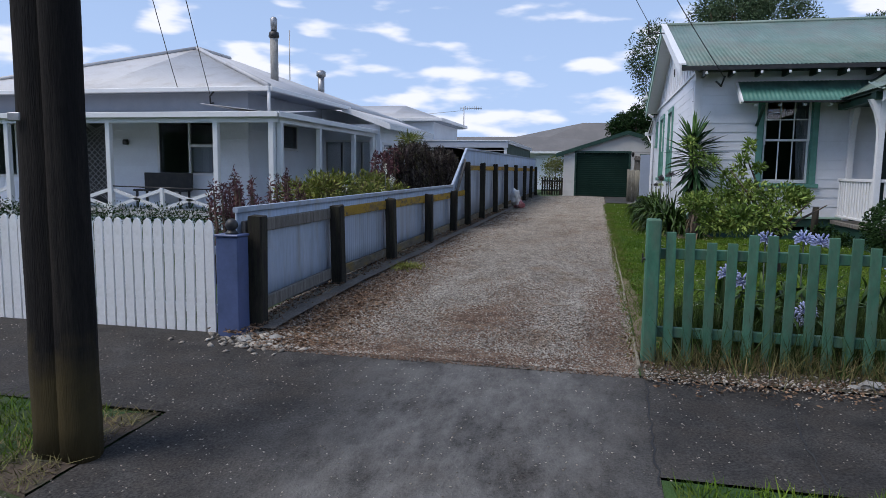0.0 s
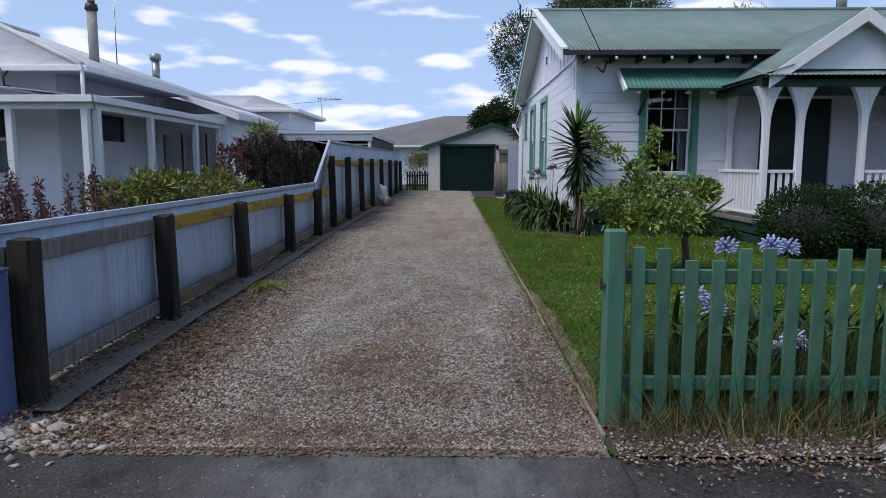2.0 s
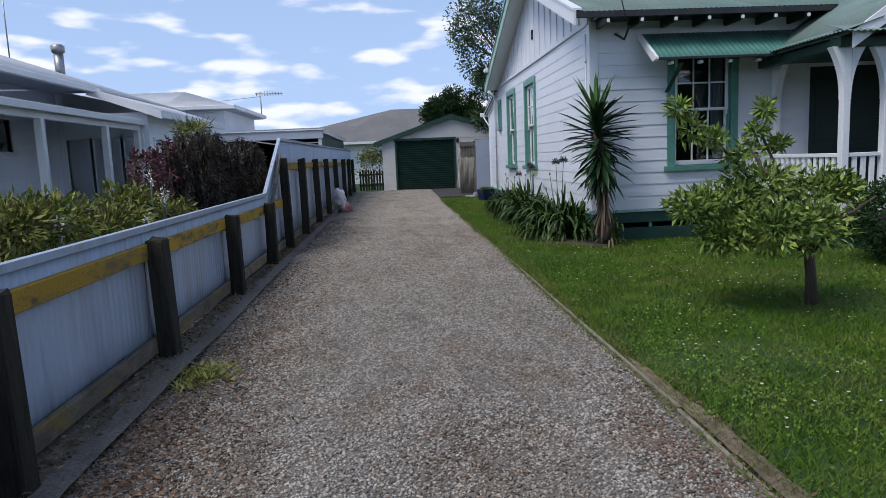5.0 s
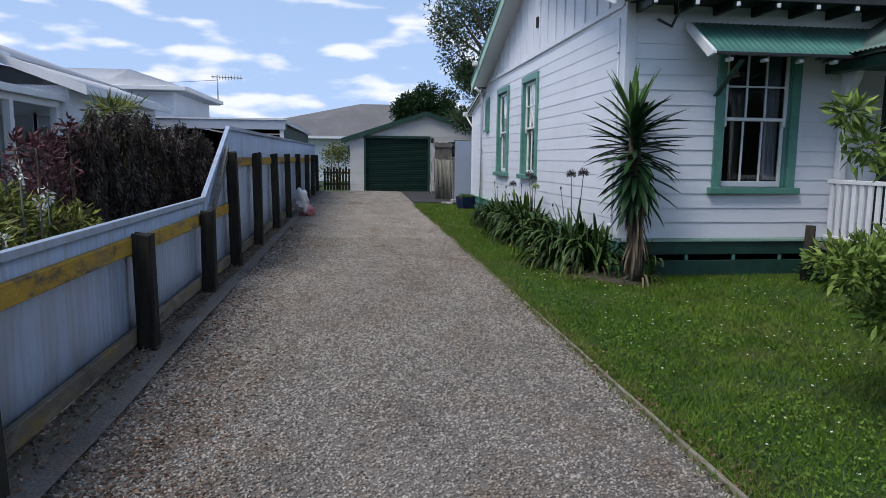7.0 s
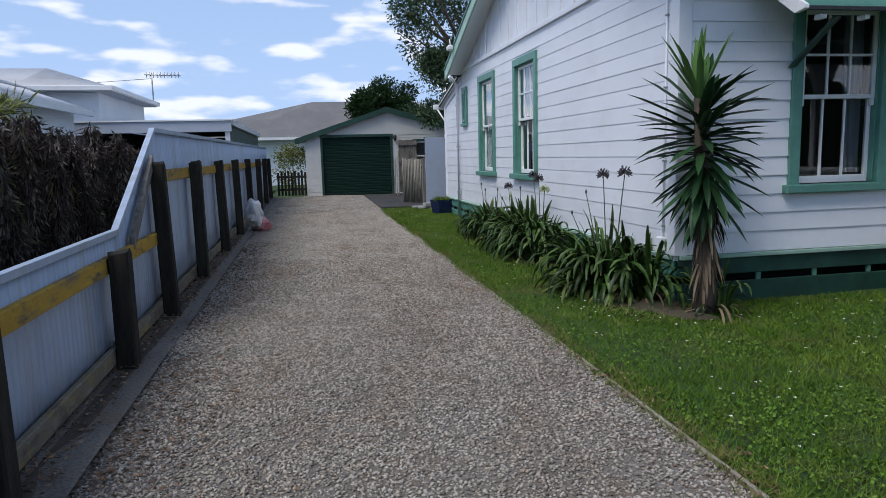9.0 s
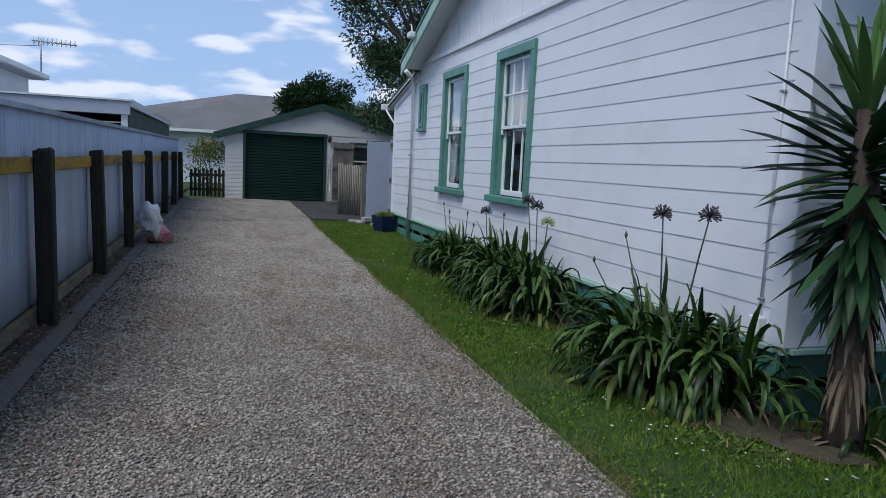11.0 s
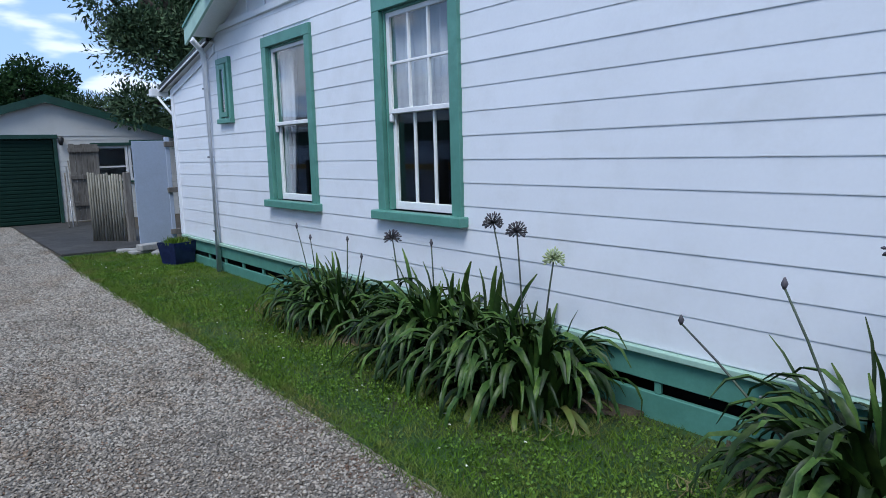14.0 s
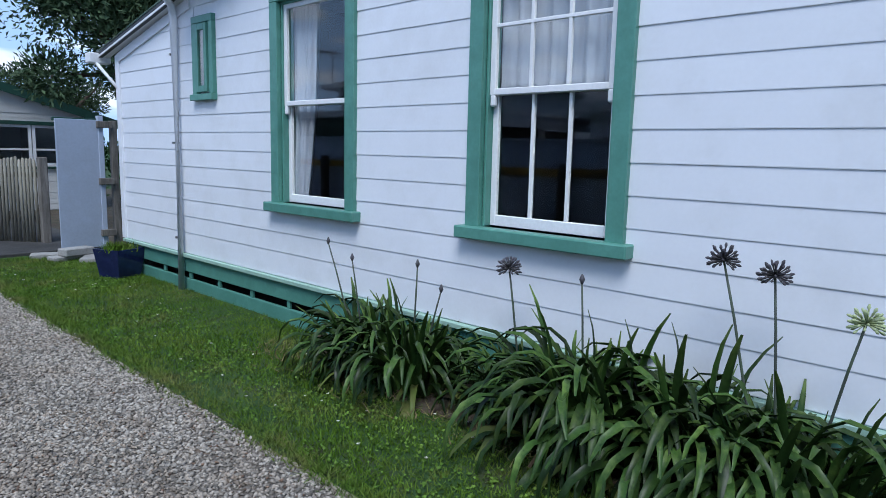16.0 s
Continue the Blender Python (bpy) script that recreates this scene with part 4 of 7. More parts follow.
for sx, edge in ((-1, GL - 0.35), (1, GR + 0.35)):
    d = Vector((gm - edge, 0, GA - (GE - 0.35 * gs))).normalized()
    length = math.hypot(gm - edge, GA - (GE - 0.35 * gs))
    bm = bmesh.new()
    corrugated(bm, (edge, GY - 0.14, GE - 0.35 * gs), (0, 1, 0), d, 6.8, length, amp=0.005)
    solid(part("roof", bm, M_DKGREEN, garage, "green iron roof"), 0.004)
    bm = bmesh.new()
    prism(bm, [(0, 0, -0.16), (0, 0.03, -0.16), (0, 0.03, 0.03), (0, 0, 0.03)], (edge, GY - 0.17, GE - 0.35 * gs), (gm, GY - 0.17, GA))
    part("barge_board", bm, M_DKGREEN, garage, "dark green barge board")
door = part("roller_door", boxes((-0.96, 1.46, GY + 0.05, GY + 0.08, 0.38, 2.44)), M_ROLLER, garage, "dark green ribbed roller door")
for k in range(22):
    part("slat", boxes((-0.95, 1.45, GY + 0.035, GY + 0.05, 0.4 + 0.0925 * k, 0.4 + 0.0925 * k + 0.07), bevel=0.006), M_ROLLER, door)
part("door_frame", boxes((-1.04, -0.96, GY - 0.04, GY + 0.06, 0.38, 2.44), (1.46, 1.54, GY - 0.04, GY + 0.06, 0.38, 2.44), (-1.06, 1.56, GY - 0.05, GY + 0.06, 2.44, 2.54), bevel=0.005), M_DKGREEN, garage)
gwin = part("window", boxes((2.27, 2.35, GY - 0.05, GY + 0.05, 1.3, 2.33), (3.95, 4.03, GY - 0.05, GY + 0.05, 1.3, 2.33), (2.35, 3.95, GY - 0.05, GY + 0.05, 2.25, 2.33), (2.35, 3.95, GY - 0.06, GY + 0.05, 1.3, 1.35), bevel=0.005), M_DKGREEN, garage, "white sashed garage window in a dark frame")
for x0, x1 in ((2.35, 3.14), (3.16, 3.95)):
    sash = part("sash", boxes((x0, x0 + 0.06, GY, GY + 0.04, 1.35, 2.25), (x1 - 0.06, x1, GY, GY + 0.04, 1.35, 2.25), (x0 + 0.06, x1 - 0.06, GY, GY + 0.04, 1.35, 1.42), (x0 + 0.06, x1 - 0.06, GY, GY + 0.04, 2.19, 2.25), (x0 + 0.06, x1 - 0.06, GY, GY + 0.04, 1.7, 1.74)), M_TRIM, gwin)
    part("pane", boxes((x0 + 0.06, x1 - 0.06, GY + 0.015, GY + 0.02, 1.42, 2.19)), M_GLASS, sash)
lamp = thing("wall_lamp", (1.62, GY - 0.1, 2.3), "small black carriage lamp on the garage wall", "lamp")
part("lantern", (lambda b: (tube(b, [(1.62, GY - 0.12, 2.28), (1.62, GY - 0.12, 2.36), (1.62, GY - 0.12, 2.44), (1.62, GY - 0.12, 2.5)], (0.035, 0.06, 0.07, 0.02), 8), b)[1])(bmesh.new()), M_BLACK, lamp)
part("arm", boxes((1.61, 1.63, GY - 0.12, GY - 0.02, 2.47, 2.5)), M_BLACK, lamp)
# bracket at the gable peak, roof flue, security light
part("line_bracket", (lambda b: (tube(b, [(X0 - 0.02, 17.2, 4.86), (X0 - 0.42, 17.2, 4.86)], 0.015, 6), tube(b, [(X0 - 0.4, 17.2, 4.84), (X0 - 0.4, 17.2, 5.15)], 0.02, 6), b)[2])(bmesh.new()), M_BLACK, house)
part("flue", (lambda b: (tube(b, [(8.9, 18.3, 5.0), (8.9, 18.3, 6.0)], 0.12, 10), b)[1])(bmesh.new()), M_METAL, house)
light = part("security_light", boxes((X0 - 0.16, X0 - 0.04, 21.75, 21.9, 3.78, 3.88), bevel=0.02), M_TRIM, house, "white security light on the barge board")
part("arm", (lambda b: (tube(b, [(X0 - 0.04, 21.9, 3.8), (X0 - 0.1, 21.85, 4.0), (X0 - 0.1, 21.8, 3.88)], 0.012, 6), b)[1])(bmesh.new()), M_TRIM, light)

# ---- the neighbour's house ----
nh = thing("neighbour_house", (-11.5, 18.0, 0.3), "pale grey weatherboard villa with a verandah and light iron roof", "house")
NX, NY = -7.76, 14.0
NF = 0.6
N_HOLES = [(-10.05, -8.62, 1.4, 2.7), (-12.2, -11.4, 0.62, 2.62), (-14.9, -13.3, 1.3, 2.7)]
nfront = part("wall", wall_with_holes(-15.8, NX, NY, 0.12, 0.3, 3.3, N_HOLES, "y"), M_NWALL, nh, "pale grey weatherboard wall")
weatherboards(nfront, -15.8, NX, NY, 0.5, 2.75, [(h[0] - 0.07, h[1] + 0.07, h[2] - 0.07, h[3] + 0.07) for h in N_HOLES], "y", M_NWALL, pitch=0.21, first=0.71, lip=0.02)
NS_HOLES = [(15.3, 16.5, 2.05, 2.6)]
nside = part("wall", wall_with_holes(NY + 0.12, 24.0, NX, 0.12, 0.3, 3.3, NS_HOLES, "X"), M_NWALL, nh, "pale grey weatherboard wall")
weatherboards(nside, NY, 18.2, NX, 0.5, 2.75, [(15.22, 16.58, 1.97, 2.68)], "X", M_NWALL, pitch=0.21, first=0.71, lip=0.02)
part("wall", boxes((-15.8, -15.68, NY + 0.12, 24.0, 0.3, 3.3), (-15.68, NX - 0.12, 23.88, 24.0, 0.3, 3.3)), M_NWALL, nh)
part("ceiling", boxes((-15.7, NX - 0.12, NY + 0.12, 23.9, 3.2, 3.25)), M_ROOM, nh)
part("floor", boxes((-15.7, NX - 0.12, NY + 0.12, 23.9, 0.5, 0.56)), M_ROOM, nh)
part("frieze", boxes((-15.9, NX + 0.03, NY - 0.03, NY, 2.78, 3.3)), M_NBLUE, nh, "grey-blue frieze board")
part("frieze", boxes((NX, NX + 0.03, NY, 18.2, 2.78, 3.3)), M_NBLUE, nh, "grey-blue frieze board")


def flat_window(parent, facing, plane, hole, splits=(), frame=M_TRIM):
    """A simple framed window: frame, panes."""
    a, b, z0, z1 = hole

    def put(n, rows, mat, par, label=""):
        bm = bmesh.new()
        for u0, u1, d0, d1, lo, hi in rows:
            if facing == "X":
                box(bm, plane - d1, plane - d0, u0, u1, lo, hi)
            else:
                box(bm, u0, u1, plane + d0, plane + d1, lo, hi)
        return part(n, bm, mat, par, label)
    w = put("window", [(a - 0.06, b + 0.06, -0.03, 0.08, z1, z1 + 0.06)], frame, parent, "white framed window")
    put("jamb", [(a - 0.06, a, -0.03, 0.08, z0, z1)], frame, w)
    put("jamb", [(b, b + 0.06, -0.03, 0.08, z0, z1)], frame, w)
    put("sill", [(a - 0.06, b + 0.06, -0.05, 0.08, z0 - 0.06, z0)], frame, w)
    for s in splits:
        put("mullion", [(s - 0.025, s + 0.025, 0.0, 0.06, z0, z1)], frame, w)
    g = put("pane", [(a, b, 0.03, 0.035, z0, z1)], M_GLASS, w)
    g.visible_shadow = False
    return w


fw = flat_window(nh, "y", NY, N_HOLES[0], (-9.28,))
part("blind", boxes((-9.25, -8.65, NY + 0.09, NY + 0.1, 1.42, 2.0)), M_NBLUE, fw, "half-lowered blind")
part("sash_rail", boxes((-9.25, -8.62, NY - 0.01, NY + 0.05, 2.0, 2.06)), M_TRIM, fw)
flat_window(nh, "y", NY, N_HOLES[2], (-14.1,))
flat_window(nh, "X", NX, NS_HOLES[0])
scr = part("screen_door", boxes((-12.2, -11.4, NY + 0.05, NY + 0.08, 0.62, 2.62)), M_BLACK, nh, "dark diamond lattice screen door")
for k in range(14):
    bm = bmesh.new()
    z = 0.7 + 0.145 * k
    for sx in (1, -1):
        prism(bm, [(0, 0, -0.008), (0, -0.01, -0.008), (0, -0.01, 0.008), (0, 0, 0.008)], (-11.8 - sx * 0.38, NY + 0.048, max(0.64, z - 0.35)), (-11.8 + sx * 0.38, NY + 0.048, min(2.6, z + 0.35)))
    part("lattice_bar", bm, M_METAL, scr)
part("wall_lamp", boxes((-11.0, -10.85, NY - 0.1, NY - 0.03, 2.05, 2.17), bevel=0.02), M_BLACK, nh)

# hipped roof
NE, NZ, NSL = -7.0, 3.28, 0.37
nrb = bmesh.new()
half_w = 4.7
upf = Vector((0, 1, NSL)).normalized()
kf = math.hypot(1, NSL)
corrugated(nrb, (NE - 2 * half_w, 13.55, NZ), (1, 0, 0), upf, 2 * half_w, 0, top=lambda u: min(u, 2 * half_w - u) * kf + 0.001, pitch=0.12, amp=0.006, step=4)
upr = Vector((-1, 0, NSL)).normalized()
corrugated(nrb, (NE, 13.55, NZ), (0, 1, 0), upr, 10.8, 0, top=lambda u: min(u, half_w, 0.4 + (10.8 - u) * 1.1) * kf + 0.001, pitch=0.12, amp=0.006, step=4)
upl = Vector((1, 0, NSL)).normalized()
corrugated(nrb, (NE - 2 * half_w, 24.35, NZ), (0, -1, 0), upl, 10.8, 0, top=lambda u: min(10.8 - u, half_w, 0.4 + u * 1.1) * kf + 0.001, pitch=0.12, amp=0.006, step=4)
nroof = solid(part("roof", nrb, M_ROOFLIGHT, nh, "light grey corrugated iron hipped roof"), 0.004)
apex = Vector((NE - half_w, 13.55 + half_w, NZ + half_w * NSL + 0.03))
for p, q in (((NE, 13.55, NZ + 0.03), apex), ((NE - 2 * half_w, 13.55, NZ + 0.03), apex), (apex, (NE - half_w, 20.1, apex.z))):
    bm = bmesh.new()
    tube(bm, [p, q], 0.06, 6)
    part("ridge_cap", bm, M_ROOFLIGHT, nroof)
part("gutter", boxes((NE - 2 * half_w, NE + 0.05, 13.44, 13.55, NZ - 0.08, NZ + 0.02), bevel=0.01), M_TRIM, nh)
part("gutter", boxes((NE, NE + 0.11, 13.5, 18.3, NZ - 0.08, NZ + 0.02), bevel=0.01), M_TRIM, nh)
part("soffit", boxes((NE - 2 * half_w, NE, 13.55, NY, NZ - 0.06, NZ - 0.03), (NX, NE, NY, 18.3, NZ - 0.06, NZ - 0.03)), M_NBLUE, nh)

# verandah
VX, VY = -6.16, 12.2
part("verandah_floor", boxes((-15.8, VX, VY, NY, 0.5, NF), (NX, VX, NY, 18.2, 0.5, NF)), M_NDECK, nh)
part("base_board", boxes((-15.8, VX - 0.05, VY + 0.05, VY + 0.1, 0.1, 0.5), (VX - 0.1, VX - 0.05, VY + 0.1, 18.2, 0.1, 0.5)), M_NWALL, nh)
vb = bmesh.new()
corrugated(vb, (-15.9, VY - 0.1, 2.6), (1, 0, 0), Vector((0, 1.9, 0.2)).normalized(), 9.8, 1.9, pitch=0.12, amp=0.006, step=4)
corrugated(vb, (VX + 0.1, VY - 0.1, 2.6), (0, 1, 0), Vector((-1.7, 0, 0.2)).normalized(), 6.1, 1.72, pitch=0.12, amp=0.006, step=4)
solid(part("verandah_roof", vb, M_ROOFLIGHT, nh, "light iron verandah roof"), 0.004)
part("verandah_fascia", boxes((-15.9, VX + 0.08, VY - 0.13, VY - 0.1, 2.53, 2.64), (-15.9, VX, VY - 0.02, VY + 0.08, 2.43, 2.56), bevel=0.006), M_TRIM, nh, "white verandah beam and gutter")
part("verandah_fascia", boxes((VX + 0.09, VX + 0.12, VY - 0.1, 18.2, 2.53, 2.64), (VX - 0.08, VX + 0.02, VY + 0.1, 18.2, 2.43, 2.56), bevel=0.006), M_TRIM, nh, "white verandah beam and gutter")
for x, y in ((VX - 0.12, VY + 0.03), (VX - 0.02, VY + 0.18), (-7.5, VY + 0.03), (-10.0, VY + 0.03), (-12.55, VY + 0.03), (-15.1, VY + 0.03), (VX - 0.03, 14.35), (VX - 0.03, 16.6), (VX - 0.03, 18.1)):
    part("verandah_post", boxes((x - 0.055, x + 0.055, y - 0.055, y + 0.055, 0.45, 2.45), bevel=0.008), M_TRIM, nh, "white verandah post")
part("downpipe", (lambda b: (tube(b, [(NE + 0.02, 13.5, NZ - 0.06), (NE + 0.02, 13.5, 2.72)], 0.035, 8), b)[1])(bmesh.new()), M_TRIM, nh)
for xa, xb in ((-7.5, -8.78), (-8.78, -10.0), (-10.0, -11.3), (-12.55, -13.8), (-13.8, -15.1)):
    for za, zb2 in ((0.66, 1.06), (1.06, 0.66)):
        bm = bmesh.new()
        prism(bm, [(0, -0.02, -0.035), (0, 0.02, -0.035), (0, 0.02, 0.035), (0, -0.02, 0.035)], (xa, VY + 0.03, za), (xb, VY + 0.03, zb2))
        part("cross_rail", bm, M_TRIM, nh, "white crossed balustrade rail")
for x in (-8.78, -13.8):
    part("short_post", boxes((x - 0.04, x + 0.04, VY - 0.01, VY + 0.07, 0.6, 1.1), bevel=0.006), M_TRIM, nh)
part("hand_rail", (lambda b: (tube(b, [(-10.0, VY + 0.03, 1.12), (-7.5, VY + 0.03, 1.08)], 0.015, 6), b)[1])(bmesh.new()), M_BLACK, nh)

# glazed side wing
WX, WY = -6.0, 18.2
WH = [(-7.6, -7.15, 0.7, 2.3), (-7.1, -6.55, 0.6, 2.3), (-6.5, -6.15, 0.7, 2.3)]
part("wall", wall_with_holes(NX, WX, WY, 0.12, 0.3, 2.8, WH, "y"), M_NWALL, nh)
for h in WH:
    flat_window(nh, "y", WY, h)
WS = [(18.5, 19.3, 1.3, 2.25), (19.45, 20.3, 1.3, 2.25)]
wingside = part("wall", wall_with_holes(WY + 0.12, 23.0, WX, 0.12, 0.3, 2.8, WS, "X"), M_NWALL, nh)
weatherboards(wingside, WY, 23.0, WX, 0.5, 2.75, [(18.4, 20.4, 1.2, 2.35)], "X", M_NWALL, pitch=0.21, first=0.71, lip=0.02)
for h in WS:
    w = flat_window(nh, "X", WX, h)
    for k in range(8):
        part("louvre", boxes((WX - 0.03, WX - 0.005, h[0], h[1], h[2] + 0.115 * k, h[2] + 0.02 + 0.115 * k)), M_TRIM, w)
wr = bmesh.new()
corrugated(wr, (WX + 0.35, WY - 0.15, 2.78), (0, 1, 0), Vector((-1.4, 0, 0.5)).normalized(), 5.2, 1.55, pitch=0.12, amp=0.006, step=4)
solid(part("roof", wr, M_ROOFLIGHT, nh, "light iron roof of the side wing"), 0.004)
part("fascia", boxes((WX + 0.33, WX + 0.37, WY - 0.15, 23.05, 2.66, 2.78)), M_TRIM, nh)
bm = bmesh.new()
prism(bm, [(0, 0, -0.14), (0, 0.03, -0.14), (0, 0.03, 0.02), (0, 0, 0.02)], (WX + 0.35, WY - 0.17, 2.78), (NX + 0.7, WY - 0.17, 3.3))
part("barge_board", bm, M_TRIM, nh)
# chimneys and mast
ch = part("chimney", (lambda b: (tube(b, [(-8.97, 17.76, 3.8), (-8.97, 17.76, 5.15)], 0.11, 12), b)[1])(bmesh.new()), M_CONCRETE, nh, "round flue with a dark cowl")
part("cowl", (lambda b: (tube(b, [(-8.97, 17.76, 5.15), (-8.97, 17.76, 5.2), (-8.97, 17.76, 5.32), (-8.97, 17.76, 5.36)], (0.11, 0.15, 0.13, 0.05), 12), b)[1])(bmesh.new()), M_BLACK, ch)
part("cap", (lambda b: (tube(b, [(-8.97, 17.76, 5.36), (-8.97, 17.76, 5.68), (-8.97, 17.76, 5.74)], (0.085, 0.1, 0.05), 10), b)[1])(bmesh.new()), M_METAL, ch)
ch2 = part("chimney", (lambda b: (tube(b, [(-9.95, 23.4, 4.0), (-9.95, 23.4, 4.85)], 0.12, 12), b)[1])(bmesh.new()), M_METAL, nh, "short metal flue")
part("cap", (lambda b: (tube(b, [(-9.95, 23.4, 4.85), (-9.95, 23.4, 4.9), (-9.95, 23.4, 5.06), (-9.95, 23.4, 5.1)], (0.1, 0.17, 0.17, 0.1), 12), b)[1])(bmesh.new()), M_METAL, ch2)
part("mast", (lambda b: (tube(b, [(-10.8, 22.6, 4.3), (-10.8, 22.6, 6.4)], 0.018, 6), b)[1])(bmesh.new()), M_METAL, nh)

bench = thing("garden_bench", (-9.7, 13.6, NF), "black metal bench against the verandah wall", "bench")
part("seat", boxes((-10.3, -9.05, 13.3, 13.7, 0.98, 1.02), bevel=0.008), M_BLACK, bench)
part("backrest", boxes((-10.3, -9.05, 13.72, 13.76, 1.0, 1.4), bevel=0.008), M_BLACK, bench)
for x in (-10.25, -9.15):
    for y in (13.33, 13.68):
        part("leg", boxes((x, x + 0.05, y, y + 0.04, NF, 0.98), bevel=0.006), M_BLACK, bench)

# back block and carport
bb = thing("neighbour_outbuilding", (-8.5, 28.8, 0.35), "pale grey building with a light hipped iron roof", "building")
part("wall", boxes((-12.0, -6.45, 26.5, 31.2, 0.3, 3.5)), M_NWALL, bb, "pale grey-blue wall")
brb = bmesh.new()
corrugated(brb, (-12.2, 26.2, 3.58), (1, 0, 0), Vector((0, 2.62, 0.75)).normalized(), 6.1, 0, top=lambda u: min(2.725, (6.1 - u) * 2.725 / 2.2 + 0.001), pitch=0.12, amp=0.006, step=4)
corrugated(brb, (-12.2, 31.44, 3.58), (1, 0, 0), Vector((0, -2.62, 0.75)).normalized(), 6.1, 0, top=lambda u: min(2.725, (6.1 - u) * 2.725 / 2.2 + 0.001), pitch=0.12, amp=0.006, step=4)
corrugated(brb, (-6.1, 26.2, 3.58), (0, 1, 0), Vector((-2.2, 0, 0.75)).normalized(), 5.24, 0, top=lambda u: min(u, 5.24 - u) / 2.62 * 2.324 + 0.001, pitch=0.12, amp=0.006, step=4)
solid(part("roof", brb, M_ROOFLIGHT, bb, "light iron hipped roof"), 0.004)
part("gutter", boxes((-12.2, -6.02, 26.1, 26.2, 3.48, 3.6), (-6.1, -6.0, 26.2, 31.4, 3.48, 3.6), bevel=0.01), M_TRIM, bb)
part("eave_lining", boxes((-12.0, -6.1, 26.2, 31.4, 3.46, 3.49)), M_NBLUE, bb)
aerial = thing("tv_aerial", (-6.1, 31.0, 3.6), "rooftop television aerial on a thin mast with stays", "aerial")
part("mast", (lambda b: (tube(b, [(-6.1, 31.0, 3.5), (-6.1, 31.0, 4.48)], 0.02, 6), b)[1])(bmesh.new()), M_METAL, aerial)
part("boom", (lambda b: (tube(b, [(-6.3, 31.0, 4.42), (-5.25, 31.0, 4.38)], 0.015, 6), b)[1])(bmesh.new()), M_METAL, aerial)
for k in range(10):
    x = -6.25 + 0.105 * k
    part("element", (lambda b: (tube(b, [(x, 30.75, 4.4), (x, 31.25, 4.4)], 0.008, 4), tube(b, [(x, 31.0, 4.32), (x, 31.0, 4.5)], 0.01, 4), b)[2])(bmesh.new()), M_METAL, aerial)
part("stay", (lambda b: (tube(b, [(-6.1, 31.0, 4.3), (-7.9, 30.0, 4.05)], 0.008, 4), b)[1])(bmesh.new()), M_METAL, aerial)

cp = thing("carport", (-4.8, 27.5, 0.3), "low carport with a flat iron roof and dark green side wall", "carport")
part("roof", boxes((-6.0, -3.12, 24.0, 32.5, 2.54, 2.6)), M_ROOFLIGHT, cp, "flat iron roof")
part("fascia", boxes((-7.8, -3.1, 23.95, 24.0, 2.36, 2.6), bevel=0.006), M_NBLUE, cp, "grey front fascia")
part("flashing", boxes((-7.8, -3.06, 23.92, 24.02, 2.6, 2.63), (-3.12, -3.06, 24.02, 32.5, 2.5, 2.63)), M_TRIM, cp)
part("side_wall", boxes((-3.2, -3.14, 24.05, 32.5, 0.3, 2.5)), M_DKGREEN, cp, "dark green sheet wall")
# walls coloured near black to paint the carport's unlit interior
part("back_wall", boxes((-6.0, -3.2, 32.4, 32.5, 0.3, 2.5), (-6.05, -6.0, 24.05, 32.5, 0.3, 2.5), (-7.8, -6.05, 24.5, 24.6, 0.3, 2.36)), M_DARK, cp)
for x in (-5.9, -3.2):
    part("post", boxes((x - 0.05, x + 0.05, 24.0, 24.1, 0.3, 2.36)), M_TRIM, cp)

# far house behind the garage
fh = thing("far_house", (-2.0, 48.0, 0.4), "distant house with a grey tiled hipped roof", "house")
part("wall", boxes((-13.0, 8.0, 46.0, 54.0, 0.3, 2.95)), M_NWALL, fh)
bm = bmesh.new()
v = [bm.verts.new(p) for p in ((-14, 45.4, 2.85), (9, 45.4, 2.85), (9, 56, 2.85), (-14, 56, 2.85), (-13, 48.3, 3.95), (-3.3, 48.3, 3.98), (-1.1, 50.0, 5.05), (4.5, 50.0, 5.05))]
for f in ((0, 5, 4), (0, 1, 5), (1, 7, 6, 5), (1, 2, 7), (2, 3, 6, 7), (3, 4, 5, 6), (3, 0, 4)):
    bm.faces.new([v[i] for i in f])
part("roof", bm, M_ROOFGREY, fh, "grey tiled hipped roof")
part("gutter", boxes((-14, 9, 45.28, 45.4, 2.74, 2.88)), M_TRIM, fh)

# ---- back yard ----
tagged(whole("garage_apron", boxes((0.4, 2.4, 26.4, 32.8, 0.3, 0.385), bevel=0.01), M_SLAB, "dark concrete apron beside the garage door", "slab"), kind="structure")
panel = thing("side_gate", (1.9, 26.2, 0.35), "pale blue sheet-covered timber gate by the house corner", "gate")
part("sheet", boxes((1.58, 2.12, 26.16, 26.19, 0.42, 2.2), bevel=0.004), M_PANEL, panel)
part("stile", boxes((2.12, 2.19, 26.14, 26.22, 0.36, 2.26), bevel=0.006), M_PANEL, panel)
for z in (0.62, 1.35, 2.14):
    part("hinge_block", boxes((2.1, 2.3, 26.1, 26.16, z - 0.045, z + 0.045), bevel=0.005), M_GREYWOOD, panel)
part("top_rail", boxes((1.56, 2.14, 26.19, 26.24, 2.17, 2.22), bevel=0.004), M_DKGREEN, panel)
part("post", boxes((2.3, 2.38, 26.15, 26.25, 0.3, 2.2), bevel=0.006), M_GREYWOOD, panel)
